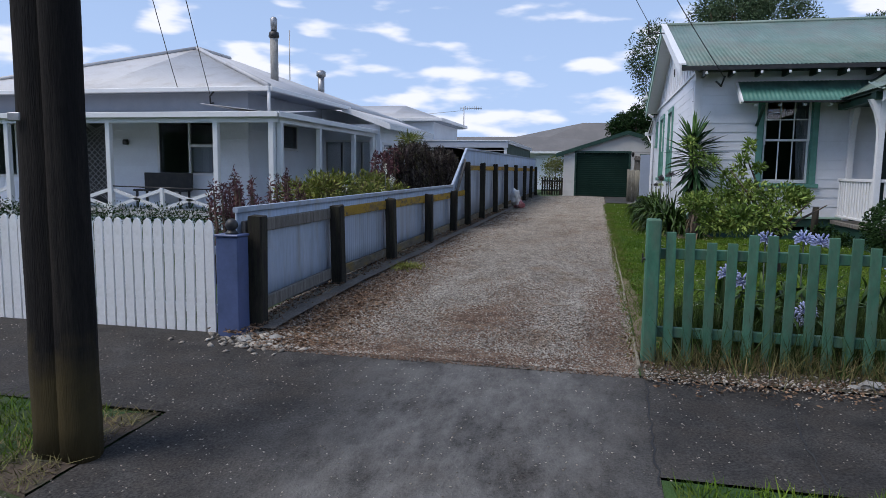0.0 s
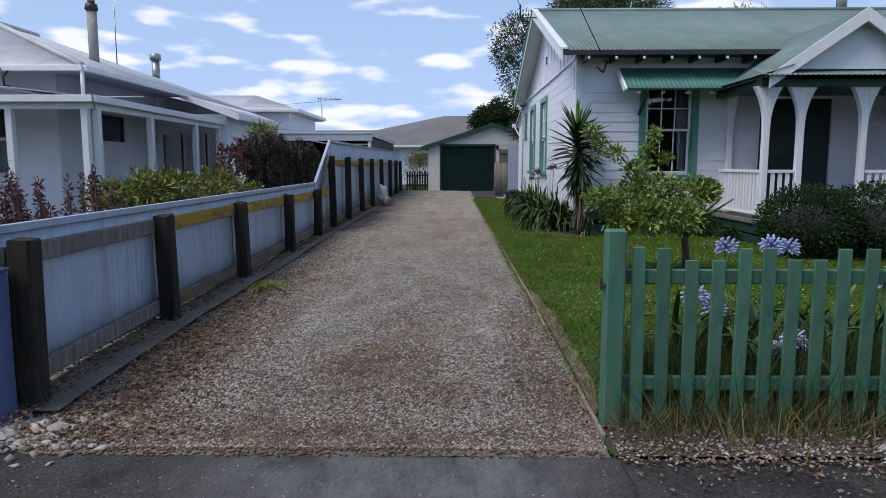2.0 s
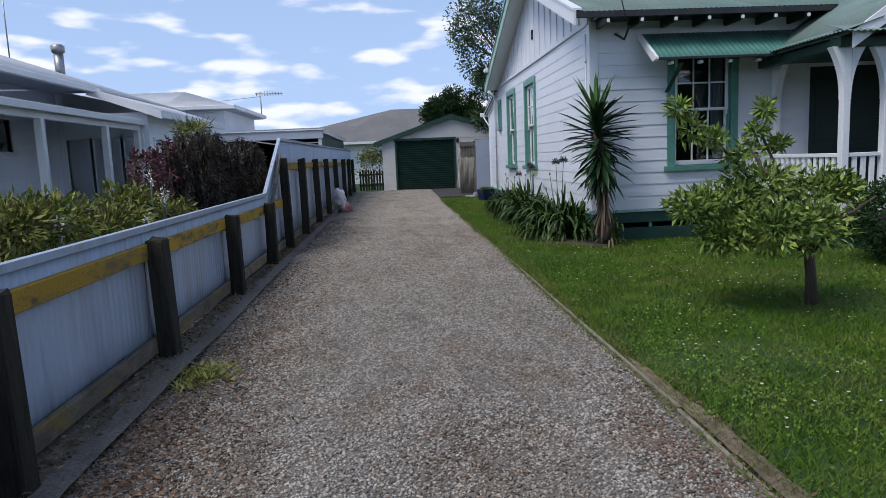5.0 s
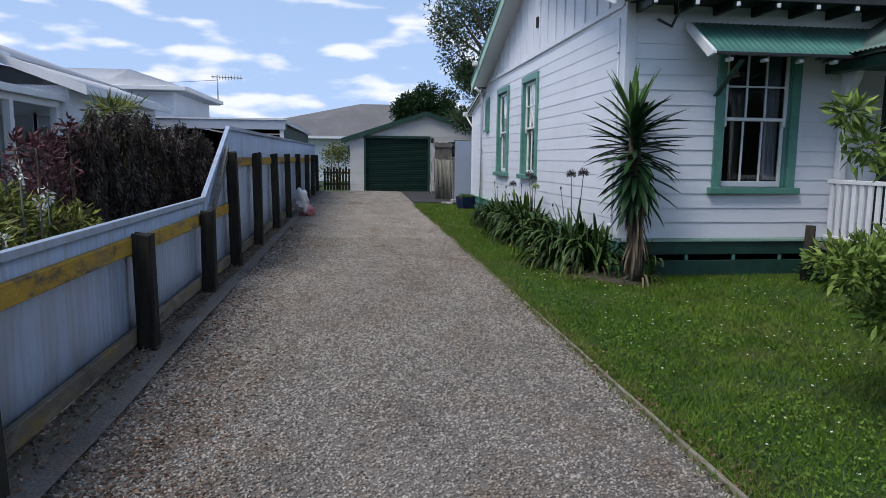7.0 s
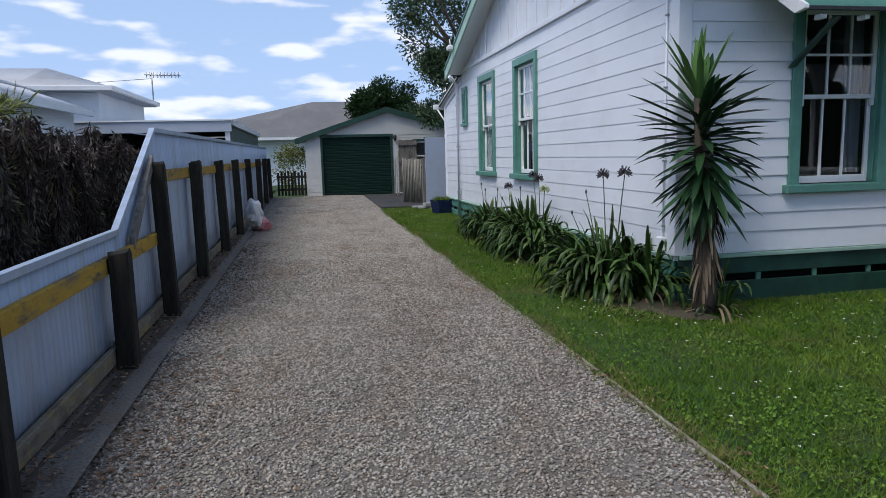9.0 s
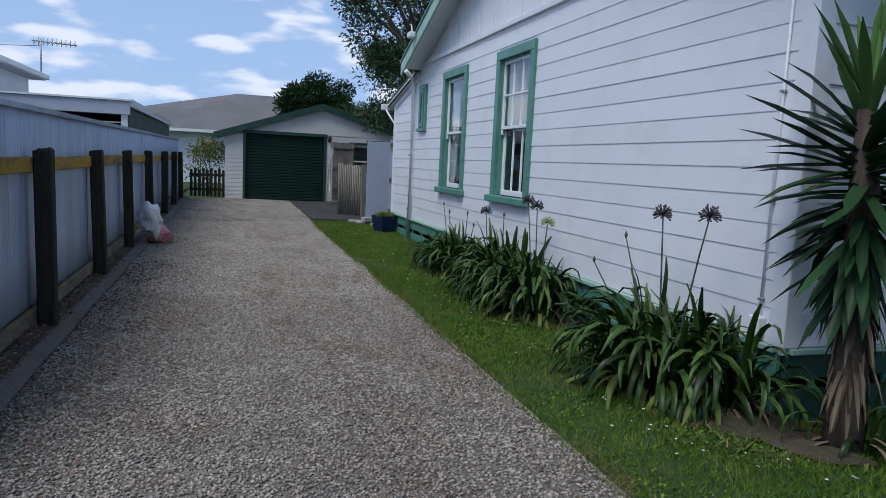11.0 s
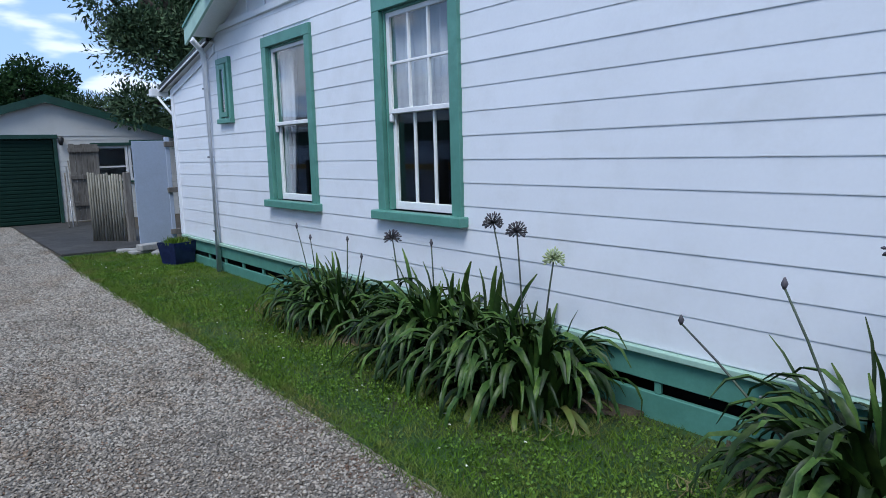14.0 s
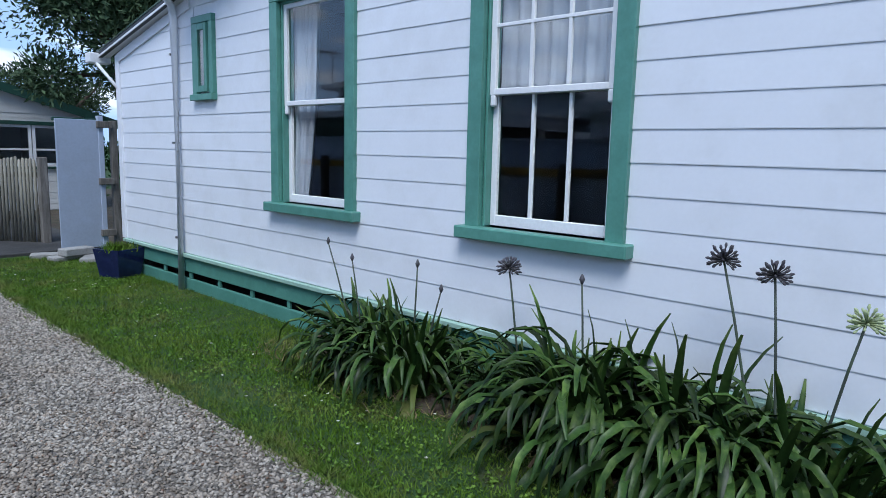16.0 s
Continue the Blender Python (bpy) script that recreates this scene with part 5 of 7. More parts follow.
M_PALING = material("sun_bleached_paling", (0.27, 0.25, 0.195), 0.9, tones=((0.34, 0.32, 0.26), (0.16, 0.145, 0.11)), scale=4, fine=80, bump=0.6, stretch=(3, 3, 0.4), depth=0.005, vary=0.25, grit=0.2)
gp = thing("paling_fence", (1.5, 29.0, 0.35), "weathered grey paling fence with rounded stakes", "fence")
for k in range(13):
    bm = bmesh.new()
    h = 1.66 + random.uniform(-0.05, 0.03)
    px, py = 1.22 + 0.036 * k, 27.98 - 0.046 * k
    tube(bm, [(px + random.uniform(-0.01, 0.01), py, 0.33), (px, py, h - 0.02), (px, py, h)], (0.024, 0.022, 0.01), 6)
    part("paling", bm, M_PALING, gp)
part("corner_post", boxes((1.68, 1.8, 27.3, 27.42, 0.33, 1.66), bevel=0.012), M_GREYWOOD, gp)
for z in (0.7, 1.35):
    bm = bmesh.new()
    prism(bm, [(0, 0, 0), (0.03, 0.03, 0), (0.03, 0.03, 0.08), (0, 0, 0.08)], (1.26, 28.02, z), (1.7, 27.45, z))
    part("rail", bm, M_GREYWOOD, gp)
yg = thing("timber_gate", (1.7, 32.0, 0.39), "old grey boarded gate standing open beside the garage", "gate")
for k in range(5):
    part("board", boxes((1.68 + 0.13 * k, 1.805 + 0.13 * k, 32.3, 32.33, 0.45, 2.3 + random.uniform(-0.02, 0.02)), bevel=0.004), M_GREYWOOD, yg)
for z in (0.8, 1.45, 2.1):
    part("ledge", boxes((1.66, 2.34, 32.26, 32.3, z, z + 0.1), bevel=0.005), M_GREYWOOD, yg)
for k, (dx, c) in enumerate(((0.0, M_GREYWOOD), (0.1, M_METAL), (0.2, M_GREYWOOD))):
    st = thing("garden_stake", (1.55 + dx, 31.6, 0.39), "thin garden pole leaning beside the garage door", "pole", "leaning poles")
    bm = bmesh.new()
    tube(bm, [(1.35 + dx, 31.2 + 0.1 * k, 0.39), (1.62 + dx * 0.5, 32.75, 1.6 + 0.15 * k)], 0.015, 6)
    part("shaft", bm, c, st)

M_POTBLUE = material("glazed_blue_pot", (0.012, 0.016, 0.06), 0.2, tones=((0.02, 0.025, 0.09),), scale=6, fine=40, bump=0.05)
pot = thing("flower_pot", (1.6, 24.15, 0.31), "square dark blue glazed pot with low green plants", "pot")
bm = bmesh.new()
pm = pose(1.6, 24.2, 0.3, 0, 0, 20)
lo = [bm.verts.new(pm @ Vector((x * 0.15, y * 0.15, 0))) for x, y in ((-1, -1), (1, -1), (1, 1), (-1, 1))]
hi = [bm.verts.new(pm @ Vector((x * 0.2, y * 0.2, 0.37))) for x, y in ((-1, -1), (1, -1), (1, 1), (-1, 1))]
inn = [bm.verts.new(pm @ Vector((x * 0.17, y * 0.17, 0.37))) for x, y in ((-1, -1), (1, -1), (1, 1), (-1, 1))]
bot = [bm.verts.new(pm @ Vector((x * 0.155, y * 0.155, 0.31))) for x, y in ((-1, -1), (1, -1), (1, 1), (-1, 1))]
bm.faces.new(lo)
bm.faces.new(bot)
for a, b in ((lo, hi), (hi, inn), (inn, bot)):
    for k in range(4):
        bm.faces.new((a[k], a[(k + 1) % 4], b[(k + 1) % 4], b[k]))
part("body", bm, M_POTBLUE, pot)
for x, y, z, a in ((1.5, 25.75, 0.3, 8), (1.72, 25.5, 0.3, 60), (1.62, 25.72, 0.4, 14), (1.38, 26.1, 0.3, -20)):
    whole("concrete_block", boxes((-0.2, 0.2, -0.1, 0.1, 0, 0.1), bevel=0.012, m=pose(x, y, z, 0, 0, a)), M_CONCRETE, "grey concrete block stacked by the gate", "block", "concrete blocks")
sg = thing("side_picket_gate", (-2.1, 33.15, 0.38), "dark weathered green picket gate beside the garage", "gate")
for k in range(9):
    x = -2.6 + 0.118 * k
    part("picket", boxes((x, x + 0.075, 33.12, 33.14, 0.42, 1.25 + 0.05 * (k % 2)), bevel=0.004), M_POST, sg)
for z in (0.6, 1.05):
    part("rail", boxes((-2.62, -1.55, 33.14, 33.18, z, z + 0.08)), M_POST, sg)

# ---- power pole and lines ----
pole = thing("power_pole", (-2.55, 2.65, 0.05), "old tarred timber power pole with a bare seam and tag", "pole")
def split_timber(points, radii, seed):
    """A rough timber: a tube with many rings whose surface is checked and uneven."""
    bm = bmesh.new()
    tube(bm, points, radii, 16)
    for v in bm.verts:
        a = math.atan2(v.co.y - 2.62, v.co.x + 2.58)
        v.co += Vector((math.cos(a), math.sin(a), 0)) * (0.014 * noise.noise((a * 4 + seed, v.co.z * 0.5, seed)) + 0.007 * noise.noise((a * 11, v.co.z * 3, seed)))
    return bm


part("shaft", split_timber([(-2.605 - 0.0005 * i, 2.66, 0.25 * i) for i in range(40)], [0.155 - 0.0011 * i for i in range(40)], 1.0), M_POLE2, pole)
part("brace_timber", split_timber([(-2.472 - 0.0003 * i, 2.6, 0.25 * i) for i in range(22)], [0.098 - 0.001 * i for i in range(22)], 5.0), M_POLE2, pole, "second timber strapped to the pole")
part("tag", boxes((-2.7, -2.63, 2.495, 2.507, 1.735, 1.775), bevel=0.004), M_METAL, pole, "small metal tag")
part("crossarm", boxes((-3.4, -1.4, 2.5, 2.6, 8.2, 8.32), bevel=0.008), M_POLE, pole)
for x in (-3.2, -2.8, -2.0, -1.6):
    part("insulator", (lambda b: (tube(b, [(x, 2.55, 8.32), (x, 2.55, 8.4), (x, 2.55, 8.46)], (0.03, 0.045, 0.02), 8), b)[1])(bmesh.new()), M_TRIM, pole)


def cable(a, b, sag, label):
    a, b = Vector(a), Vector(b)
    pts = [a.lerp(b, k / 16) - Vector((0, 0, sag * 4 * (k / 16) * (1 - k / 16))) for k in range(17)]
    bm = bmesh.new()
    tube(bm, pts, 0.008, 5)
    whole("overhead_cable", bm, M_BLACK, label, "cable", "overhead cables")


cable((-3.1, 2.55, 8.3), (2.28, 13.63, 3.34), 0.25, "black service cable running down to the white house")
cable((-3.2, 2.55, 8.4), (-8.4, 13.5, 3.15), 0.2, "black service cable running down to the neighbour's eave")
cable((-2.8, 2.55, 8.4), (X0 - 0.4, 17.2, 5.1), 0.3, "thin cable running to the bracket on the gable peak")
cable((-3.4, 2.55, 8.25), (-9.2, 13.5, 3.3), 0.3, "thin second cable to the neighbour's eave")
ins = thing("cable_bracket", (-8.4, 13.5, 3.1), "curled cable bracket under the neighbour's eave", "bracket")
part("arm", (lambda b: (tube(b, [(-8.6, 13.95, 3.0), (-8.45, 13.6, 2.95), (-8.4, 13.5, 3.1), (-8.3, 13.5, 3.2)], 0.02, 6), b)[1])(bmesh.new()), M_BLACK, ins)

# ---- plants ----
M_STRAP = material("strap_leaf", (0.03, 0.064, 0.012), 0.42, tones=((0.095, 0.145, 0.03), (0.014, 0.035, 0.008)), scale=3.0, fine=30, bump=0.1, stretch=(2, 2, 2), vary=0.6, spec=0.25, spread=(0.46, 0.64))
M_STRAPOLD = material("yellowing_strap_leaf", (0.12, 0.165, 0.035), 0.5, tones=((0.2, 0.17, 0.06),), scale=3, fine=30, bump=0.1, vary=0.3, spec=0.2)
M_YUCCA = material("yucca_leaf", (0.02, 0.05, 0.02), 0.35, tones=((0.035, 0.085, 0.03),), scale=2, fine=30, bump=0.1, vary=0.3, spec=0.15)
M_YUCCANEW = material("young_yucca_leaf", (0.1, 0.19, 0.05), 0.4, tones=((0.07, 0.15, 0.04),), scale=2, fine=30, bump=0.1, vary=0.2, spec=0.15)
M_BARK = material("fibrous_bark", (0.09, 0.065, 0.045), 0.95, tones=((0.14, 0.105, 0.075), (0.05, 0.038, 0.027)), scale=5, fine=60, bump=0.8, stretch=(3, 3, 0.5), depth=0.01)
M_STEM = material("flower_stem", (0.06, 0.085, 0.05), 0.6, tones=((0.05, 0.045, 0.05),), scale=5, fine=30, bump=0)
M_SEED = material("spent_flower_head", (0.085, 0.075, 0.09), 0.7, tones=((0.06, 0.06, 0.06),), scale=9, fine=30, bump=0, vary=0.2)
M_PALESEED = material("pale_flower_head", (0.42, 0.48, 0.25), 0.7, tones=((0.3, 0.36, 0.18),), scale=9, fine=30, bump=0)
M_BLOOM = material("blue_bloom", (0.36, 0.40, 0.66), 0.6, tones=((0.5, 0.54, 0.78),), scale=9, fine=30, bump=0, vary=0.2)
M_LEAF = material("shrub_leaf", (0.16, 0.235, 0.045), 0.5, tones=((0.29, 0.35, 0.08), (0.075, 0.135, 0.026)), scale=3.2, fine=30, bump=0, vary=0.5, island=True, spread=(0.45, 0.62), spec=0.2)
M_HEDGE = material("hedge_leaf", (0.02, 0.046, 0.014), 0.85, tones=((0.032, 0.066, 0.018),), scale=2.2, fine=30, bump=0, vary=0.4, island=True, spec=0.15)
M_TREELEAF = material("tree_leaf", (0.06, 0.095, 0.045), 0.6, tones=((0.1, 0.14, 0.07), (0.035, 0.062, 0.028)), scale=0.9, fine=30, bump=0, vary=0.45, island=True, spec=0.15)
M_GOLD = material("golden_leaf", (0.19, 0.22, 0.04), 0.55, tones=((0.33, 0.33, 0.08), (0.07, 0.11, 0.022), (0.13, 0.1, 0.05)), scale=3.5, fine=30, bump=0, vary=0.4, island=True, spread=(0.48, 0.62), spec=0.15)
M_RED = material("purple_leaf", (0.125, 0.05, 0.058), 0.55, tones=((0.2, 0.085, 0.09), (0.07, 0.04, 0.035)), scale=3, fine=30, bump=0, vary=0.4, island=True, spec=0.15)
M_DEAD = material("dead_foliage", (0.04, 0.031, 0.028), 0.9, tones=((0.018, 0.014, 0.013), (0.075, 0.05, 0.05), (0.085, 0.08, 0.03), (0.22, 0.195, 0.17)), scale=2.2, fine=30, bump=0, stretch=(1, 2.4, 0.3), vary=0.5, island=True, spread=(0.52, 0.66), spec=0.12)
M_LITTER = material("dry_leaf_litter", (0.22, 0.135, 0.085), 0.9, tones=((0.3, 0.21, 0.14), (0.1, 0.066, 0.045)), scale=6, fine=30, bump=0, vary=0.5, island=True, spec=0.15)
M_DAISY = material("daisy_petal", (0.75, 0.75, 0.68), 0.7, tones=((0.65, 0.62, 0.5),), scale=8, fine=30, bump=0)
# darker copy of the grass colour, with the shade behind the pickets put in
M_SHADEBLADE = material("shaded_long_grass", (0.05, 0.085, 0.02), 0.7, tones=((0.09, 0.11, 0.04), (0.03, 0.055, 0.012)), scale=3, fine=20, bump=0, vary=0.4, island=True, spec=0.15)
M_EDGEBLADE = material("edge_grass_blade", (0.11, 0.16, 0.025), 0.7, tones=((0.2, 0.17, 0.07), (0.08, 0.15, 0.02)), scale=2, fine=20, bump=0, vary=0.3, island=True, spec=0.12)
M_WEED = material("yellow_weed", (0.3, 0.29, 0.05), 0.7, tones=((0.18, 0.22, 0.05),), scale=8, fine=30, bump=0, vary=0.3, island=True)

rng = np.random.default_rng(7)


def array_mesh(name, verts, per, mat, smooth=False):
    """A mesh of many separate polygons or solids: verts is (count, corners, 3), per lists the faces of one of them."""
    n, k, _ = verts.shape
    per = np.asarray(per)
    faces = (per[None] + (np.arange(n) * k)[:, None, None]).reshape(-1, per.shape[1])
    me = bpy.data.meshes.new(name)
    me.vertices.add(n * k)
    me.vertices.foreach_set("co", verts.astype(np.float32).ravel())
    me.loops.add(faces.size)
    me.loops.foreach_set("vertex_index", faces.astype(np.int32).ravel())
    me.polygons.add(len(faces))
    me.polygons.foreach_set("loop_start", np.arange(0, faces.size, per.shape[1], dtype=np.int32))
    me.update(calc_edges=True)
    me.materials.append(mat)
    return me


def ground_array(y):
    ys = (-40, 2.0, 4.5, 6.0, 9.0, 13.0, 18.0, 24.0, 33.0, 80.0)
    zs = (0.03, 0.05, 0.12, 0.19, 0.215, 0.255, 0.29, 0.315, 0.385, 0.4)
    return np.interp(y, ys, zs)


def leaf_cloud(centres, dirs, length, width):
    """Folded diamond leaves at centres, pointing along dirs: (count, 4, 3)."""
    n = len(centres)
    d = dirs / np.linalg.norm(dirs, axis=1, keepdims=True)
    r = rng.normal(size=(n, 3))
    s = np.cross(d, r)
    s /= np.linalg.norm(s, axis=1, keepdims=True) + 1e-9
    ln = (length * rng.uniform(0.6, 1.3, n))[:, None]
    wd = (width * rng.uniform(0.7, 1.2, n))[:, None]
    up = np.cross(s, d) * wd * 0.25
    return np.stack([centres, centres + d * ln * 0.5 + s * wd * 0.5 + up, centres + d * ln, centres + d * ln * 0.5 - s * wd * 0.5 + up], axis=1)


LEAF_FACES = ((0, 1, 2), (0, 2, 3))


def crown_points(blobs, per_blob, skin=0.55):
    """Points in the outer part of several blobs ((x, y, z), (rx, ry, rz)), with a direction out and slightly up."""
    cs, ds = [], []
    for c, r in blobs:
        u = rng.normal(size=(per_blob, 3))
        u /= np.linalg.norm(u, axis=1, keepdims=True)
        k = rng.uniform(skin, 1.08, per_blob)[:, None]
        cs.append(np.array(c) + u * np.array(r) * k)
        ds.append(u + rng.normal(scale=0.6, size=(per_blob, 3)) + np.array((0, 0, 0.15)))
    return np.concatenate(cs), np.concatenate(ds)


def foliage(name, blobs, per_blob, length, width, mat, parent, skin=0.55, floor=None):
    c, d = crown_points(blobs, per_blob, skin)
    if floor is not None:
        keep = c[:, 2] > floor
        c, d = c[keep], d[keep]
    ob = new(name, array_mesh(name, leaf_cloud(c, d, length, width), LEAF_FACES, mat))
    ob.parent = parent
    ob.matrix_parent_inverse = world_of(parent).inverted()
    return tagged(ob, kind="stuff")


def strap_mesh(name, length, width, start, end, mat, segs=7, taper=0.35, fold=0.25, tip=0.12, curl=1.2):
    """A folded strap leaf that leaves the origin towards +x at angle start and bends to angle end (degrees above level)."""
    bm = bmesh.new()
    p, rows = Vector((0, 0, 0)), []
    for i in range(segs + 1):
        t = i / segs
        a = radians(start + (end - start) * t ** curl)
        w = width * (taper + (1 - taper) * math.sin(math.pi * min(1, 0.25 + 0.6 * t))) * (1 if i < segs else tip) * (1 - 0.35 * max(0, t - 0.7) / 0.3)
        nrm = Vector((-math.sin(a), 0, math.cos(a)))
        rows.append([bm.verts.new(p + Vector((0, -w / 2, 0)) + nrm * w * fold), bm.verts.new(p), bm.verts.new(p + Vector((0, w / 2, 0)) + nrm * w * fold)])
        p = p + Vector((math.cos(a), 0, math.sin(a))) * (length / segs)
    for a, b in zip(rows, rows[1:]):
        for k in range(2):
            f = bm.faces.new((a[k], a[k + 1], b[k + 1], b[k]))
            f.smooth = True
    me = bpy.data.meshes.new(name)
    bm.to_mesh(me)
    bm.free()
    me.materials.append(mat)
    return me


STRAPS = [strap_mesh("leaf", ln, w, s, e, M_STRAP, segs=8, taper=0.5, tip=0.5, curl=c) for ln, w, s, e, c in ((0.74, 0.046, 85, -80, 1.7), (0.76, 0.047, 80, -86, 1.45), (0.66, 0.045, 88, -50, 2.0), (0.68, 0.047, 72, -85, 1.3), (0.54, 0.044, 58, -82, 1.1), (0.64, 0.042, 89, 45, 2.2), (0.74, 0.046, 84, -76, 1.9))]
DEADSTRAP = strap_mesh("dead_leaf", 0.6, 0.034, 30, -60, material("dead_strap_leaf", (0.16, 0.115, 0.07), 0.9, tones=((0.09, 0.065, 0.04),), scale=3, fine=30, bump=0.1, vary=0.3), tip=0.2)
OLDSTRAP = strap_mesh("leaf", 0.6, 0.046, 45, -85, M_STRAPOLD, tip=0.3)


def flower_head(name, parent, at, radius, mat, count=46, spokes=0.0035, bud=0.012):
    """A globe of little stalks with buds."""
    bm = bmesh.new()
    for k in range(count):
        z = 1 - 1.55 * (k + 0.5) / count
        a = k * 2.399963
        u = Vector((math.sqrt(max(0, 1 - z * z)) * math.cos(a), math.sqrt(max(0, 1 - z * z)) * math.sin(a), z)) * radius * random.uniform(0.8, 1.1)
        tube(bm, [Vector(at), Vector(at) + u * 0.7, Vector(at) + u * 0.85, Vector(at) + u], (spokes * 0.6, spokes, bud * 0.6, bud * 0.25), 4)
    return part(name, bm, mat, parent, kind="stuff")


def agapanthus(at, leaves, size, stems=(), label="dark green agapanthus clump with arching strap leaves", spread=0.16, skirt=14):
    th = thing("agapanthus", at, label, "plant", "agapanthus along the wall")
    for k in range(leaves):
        a, r = random.uniform(0, 2 * math.pi), spread * math.sqrt(random.random())
        pick = random.choice((0, 0, 1, 1, 2, 3, 3, 4, 5, 6, 6))
        me = STRAPS[pick] if random.random() > 0.09 else OLDSTRAP
        s = size * random.uniform(0.72, 1.12)
        lean = random.uniform(-12, 26)
        b = a + random.uniform(-0.6, 0.6)
        # leaves on the wall's side stay short and upright
        if math.cos(b) > 0.25:
            s *= 0.8
            lean -= 16
        m = pose(at[0] + r * math.cos(a), at[1] + r * math.sin(a) * 1.2, at[2] - 0.02, random.uniform(-14, 14), lean, math.degrees(b)) @ Matrix.Diagonal((s * 1.0, s * random.uniform(0.85, 1.3), s * 1.34, 1))
        piece("leaf", me, th, m)
    for k in range(skirt):
        a = random.uniform(0, 2 * math.pi)
        m = pose(at[0] + spread * 0.8 * math.cos(a), at[1] + spread * math.sin(a), at[2] + random.uniform(0.0, 0.12), 0, random.uniform(10, 40), math.degrees(a)) @ Matrix.Diagonal((0.55, 0.7, 0.55, 1))
        piece("dead_leaf", DEADSTRAP, th, m)
    for (hx, hy, hz), kind in stems:
        bx, by = at[0] + 0.35 * (hx - at[0]), at[1] + 0.35 * (hy - at[1])
        bm = bmesh.new()
        tube(bm, [(bx, by, at[2]), (bx + 0.3 * (hx - bx), by + 0.25 * (hy - by), at[2] + 0.4 * (hz - at[2])), (bx + 0.75 * (hx - bx), by + 0.7 * (hy - by), at[2] + 0.78 * (hz - at[2])), (hx, hy, hz)], (0.007, 0.0065, 0.006, 0.005), 6)
        part("stem", bm, M_STEM, th)
        if kind == "bud":
            bm = bmesh.new()
            tube(bm, [(hx, hy, hz - 0.01), (hx, hy, hz + 0.015), (hx, hy, hz + 0.045)], (0.006, 0.016, 0.004), 6)
            part("bud", bm, M_SEED, th)
        else:
            flower_head("flower_head", th, (hx, hy, hz), 0.075 if kind == "seed" else 0.07, M_SEED if kind == "seed" else M_PALESEED)
    return th


G = 0.28
agapanthus((1.52, 14.72, G), 290, 1.0, (((1.5, 14.83, 1.48), "seed"), ((1.5, 14.34, 1.51), "seed"), ((1.5, 15.27, 1.27), "bud"), ((1.55, 15.8, 1.0), "bud")), spread=0.34)
agapanthus((1.66, 14.3, G), 100, 0.95, spread=0.2)
agapanthus((1.54, 16.86, G), 270, 0.9, (((1.55, 17.2, 1.42), "seed"), ((1.55, 16.98, 1.38), "seed"), ((1.5, 16.62, 1.25), "pale")), spread=0.27)
agapanthus((1.56, 17.35, G), 280, 0.98, (), spread=0.27)
agapanthus((1.56, 17.85, G), 270, 1.0, (((1.6, 17.95, 1.2), "bud"),), spread=0.26)
agapanthus((1.6, 18.25, G), 160, 0.8, (((1.55, 18.4, 1.22), "seed"),), spread=0.2)
agapanthus((1.54, 19.2, G), 260, 0.84, (((1.6, 19.2, 1.12), "bud"), ((1.62, 19.0, 0.98), "bud")), spread=0.25)
agapanthus((1.56, 19.62, G), 200, 0.8, (((1.55, 20.1, 1.18), "bud"), ((1.55, 19.82, 1.09), "bud")), spread=0.22)
agapanthus((1.95, 13.5, G), 34, 0.62, (), "low yellow-green strap-leaved plant under the yucca", spread=0.1)

tap = thing("garden_tap", (1.8, 15.45, 0.6), "small brass garden tap on the green base board", "tap")
part("pipe", (lambda b: (tube(b, [(1.84, 15.45, 0.6), (1.77, 15.45, 0.6), (1.74, 15.45, 0.57)], 0.011, 8), b)[1])(bmesh.new()), M_METAL, tap)
part("handle", boxes((1.76, 1.78, 15.41, 15.49, 0.63, 0.645), (1.765, 1.775, 15.445, 15.455, 0.6, 0.63), bevel=0.003), M_METAL, tap)

# yucca at the corner
YX, YY = 1.88, 13.55
yucca = thing("yucca", (YX, YY, 0.27), "tall yucca with a shaggy trunk and spiky dark leaves", "plant")
bm = bmesh.new()
tube(bm, [(YX + 0.02, YY, 0.2), (YX, YY, 0.6), (YX - 0.02, YY, 1.1), (YX - 0.06, YY, 1.7), (YX - 0.1, YY, 2.15)], (0.12, 0.085, 0.08, 0.07, 0.045), 12)
for v in bm.verts:
    v.co += Vector((noise.noise(v.co * 9), noise.noise(v.co * 9 + Vector((5, 0, 0))), 0)) * 0.03
part("trunk", bm, M_BARK, yucca, "fibrous brown trunk")
YL = [strap_mesh("leaf", 0.5, 0.058, 3, -3, M_YUCCA, segs=4, taper=0.75), strap_mesh("leaf", 0.46, 0.056, 4, -22, M_YUCCA, segs=4, taper=0.75), strap_mesh("leaf", 0.48, 0.048, 3, 0, M_YUCCANEW, segs=4, taper=0.75)]
YD = strap_mesh("leaf", 0.5, 0.032, -72, -89, material("dead_yucca_leaf", (0.17, 0.125, 0.08), 0.9, tones=((0.1, 0.075, 0.05),), scale=3, fine=30, bump=0.1, vary=0.3), segs=4, taper=0.7)
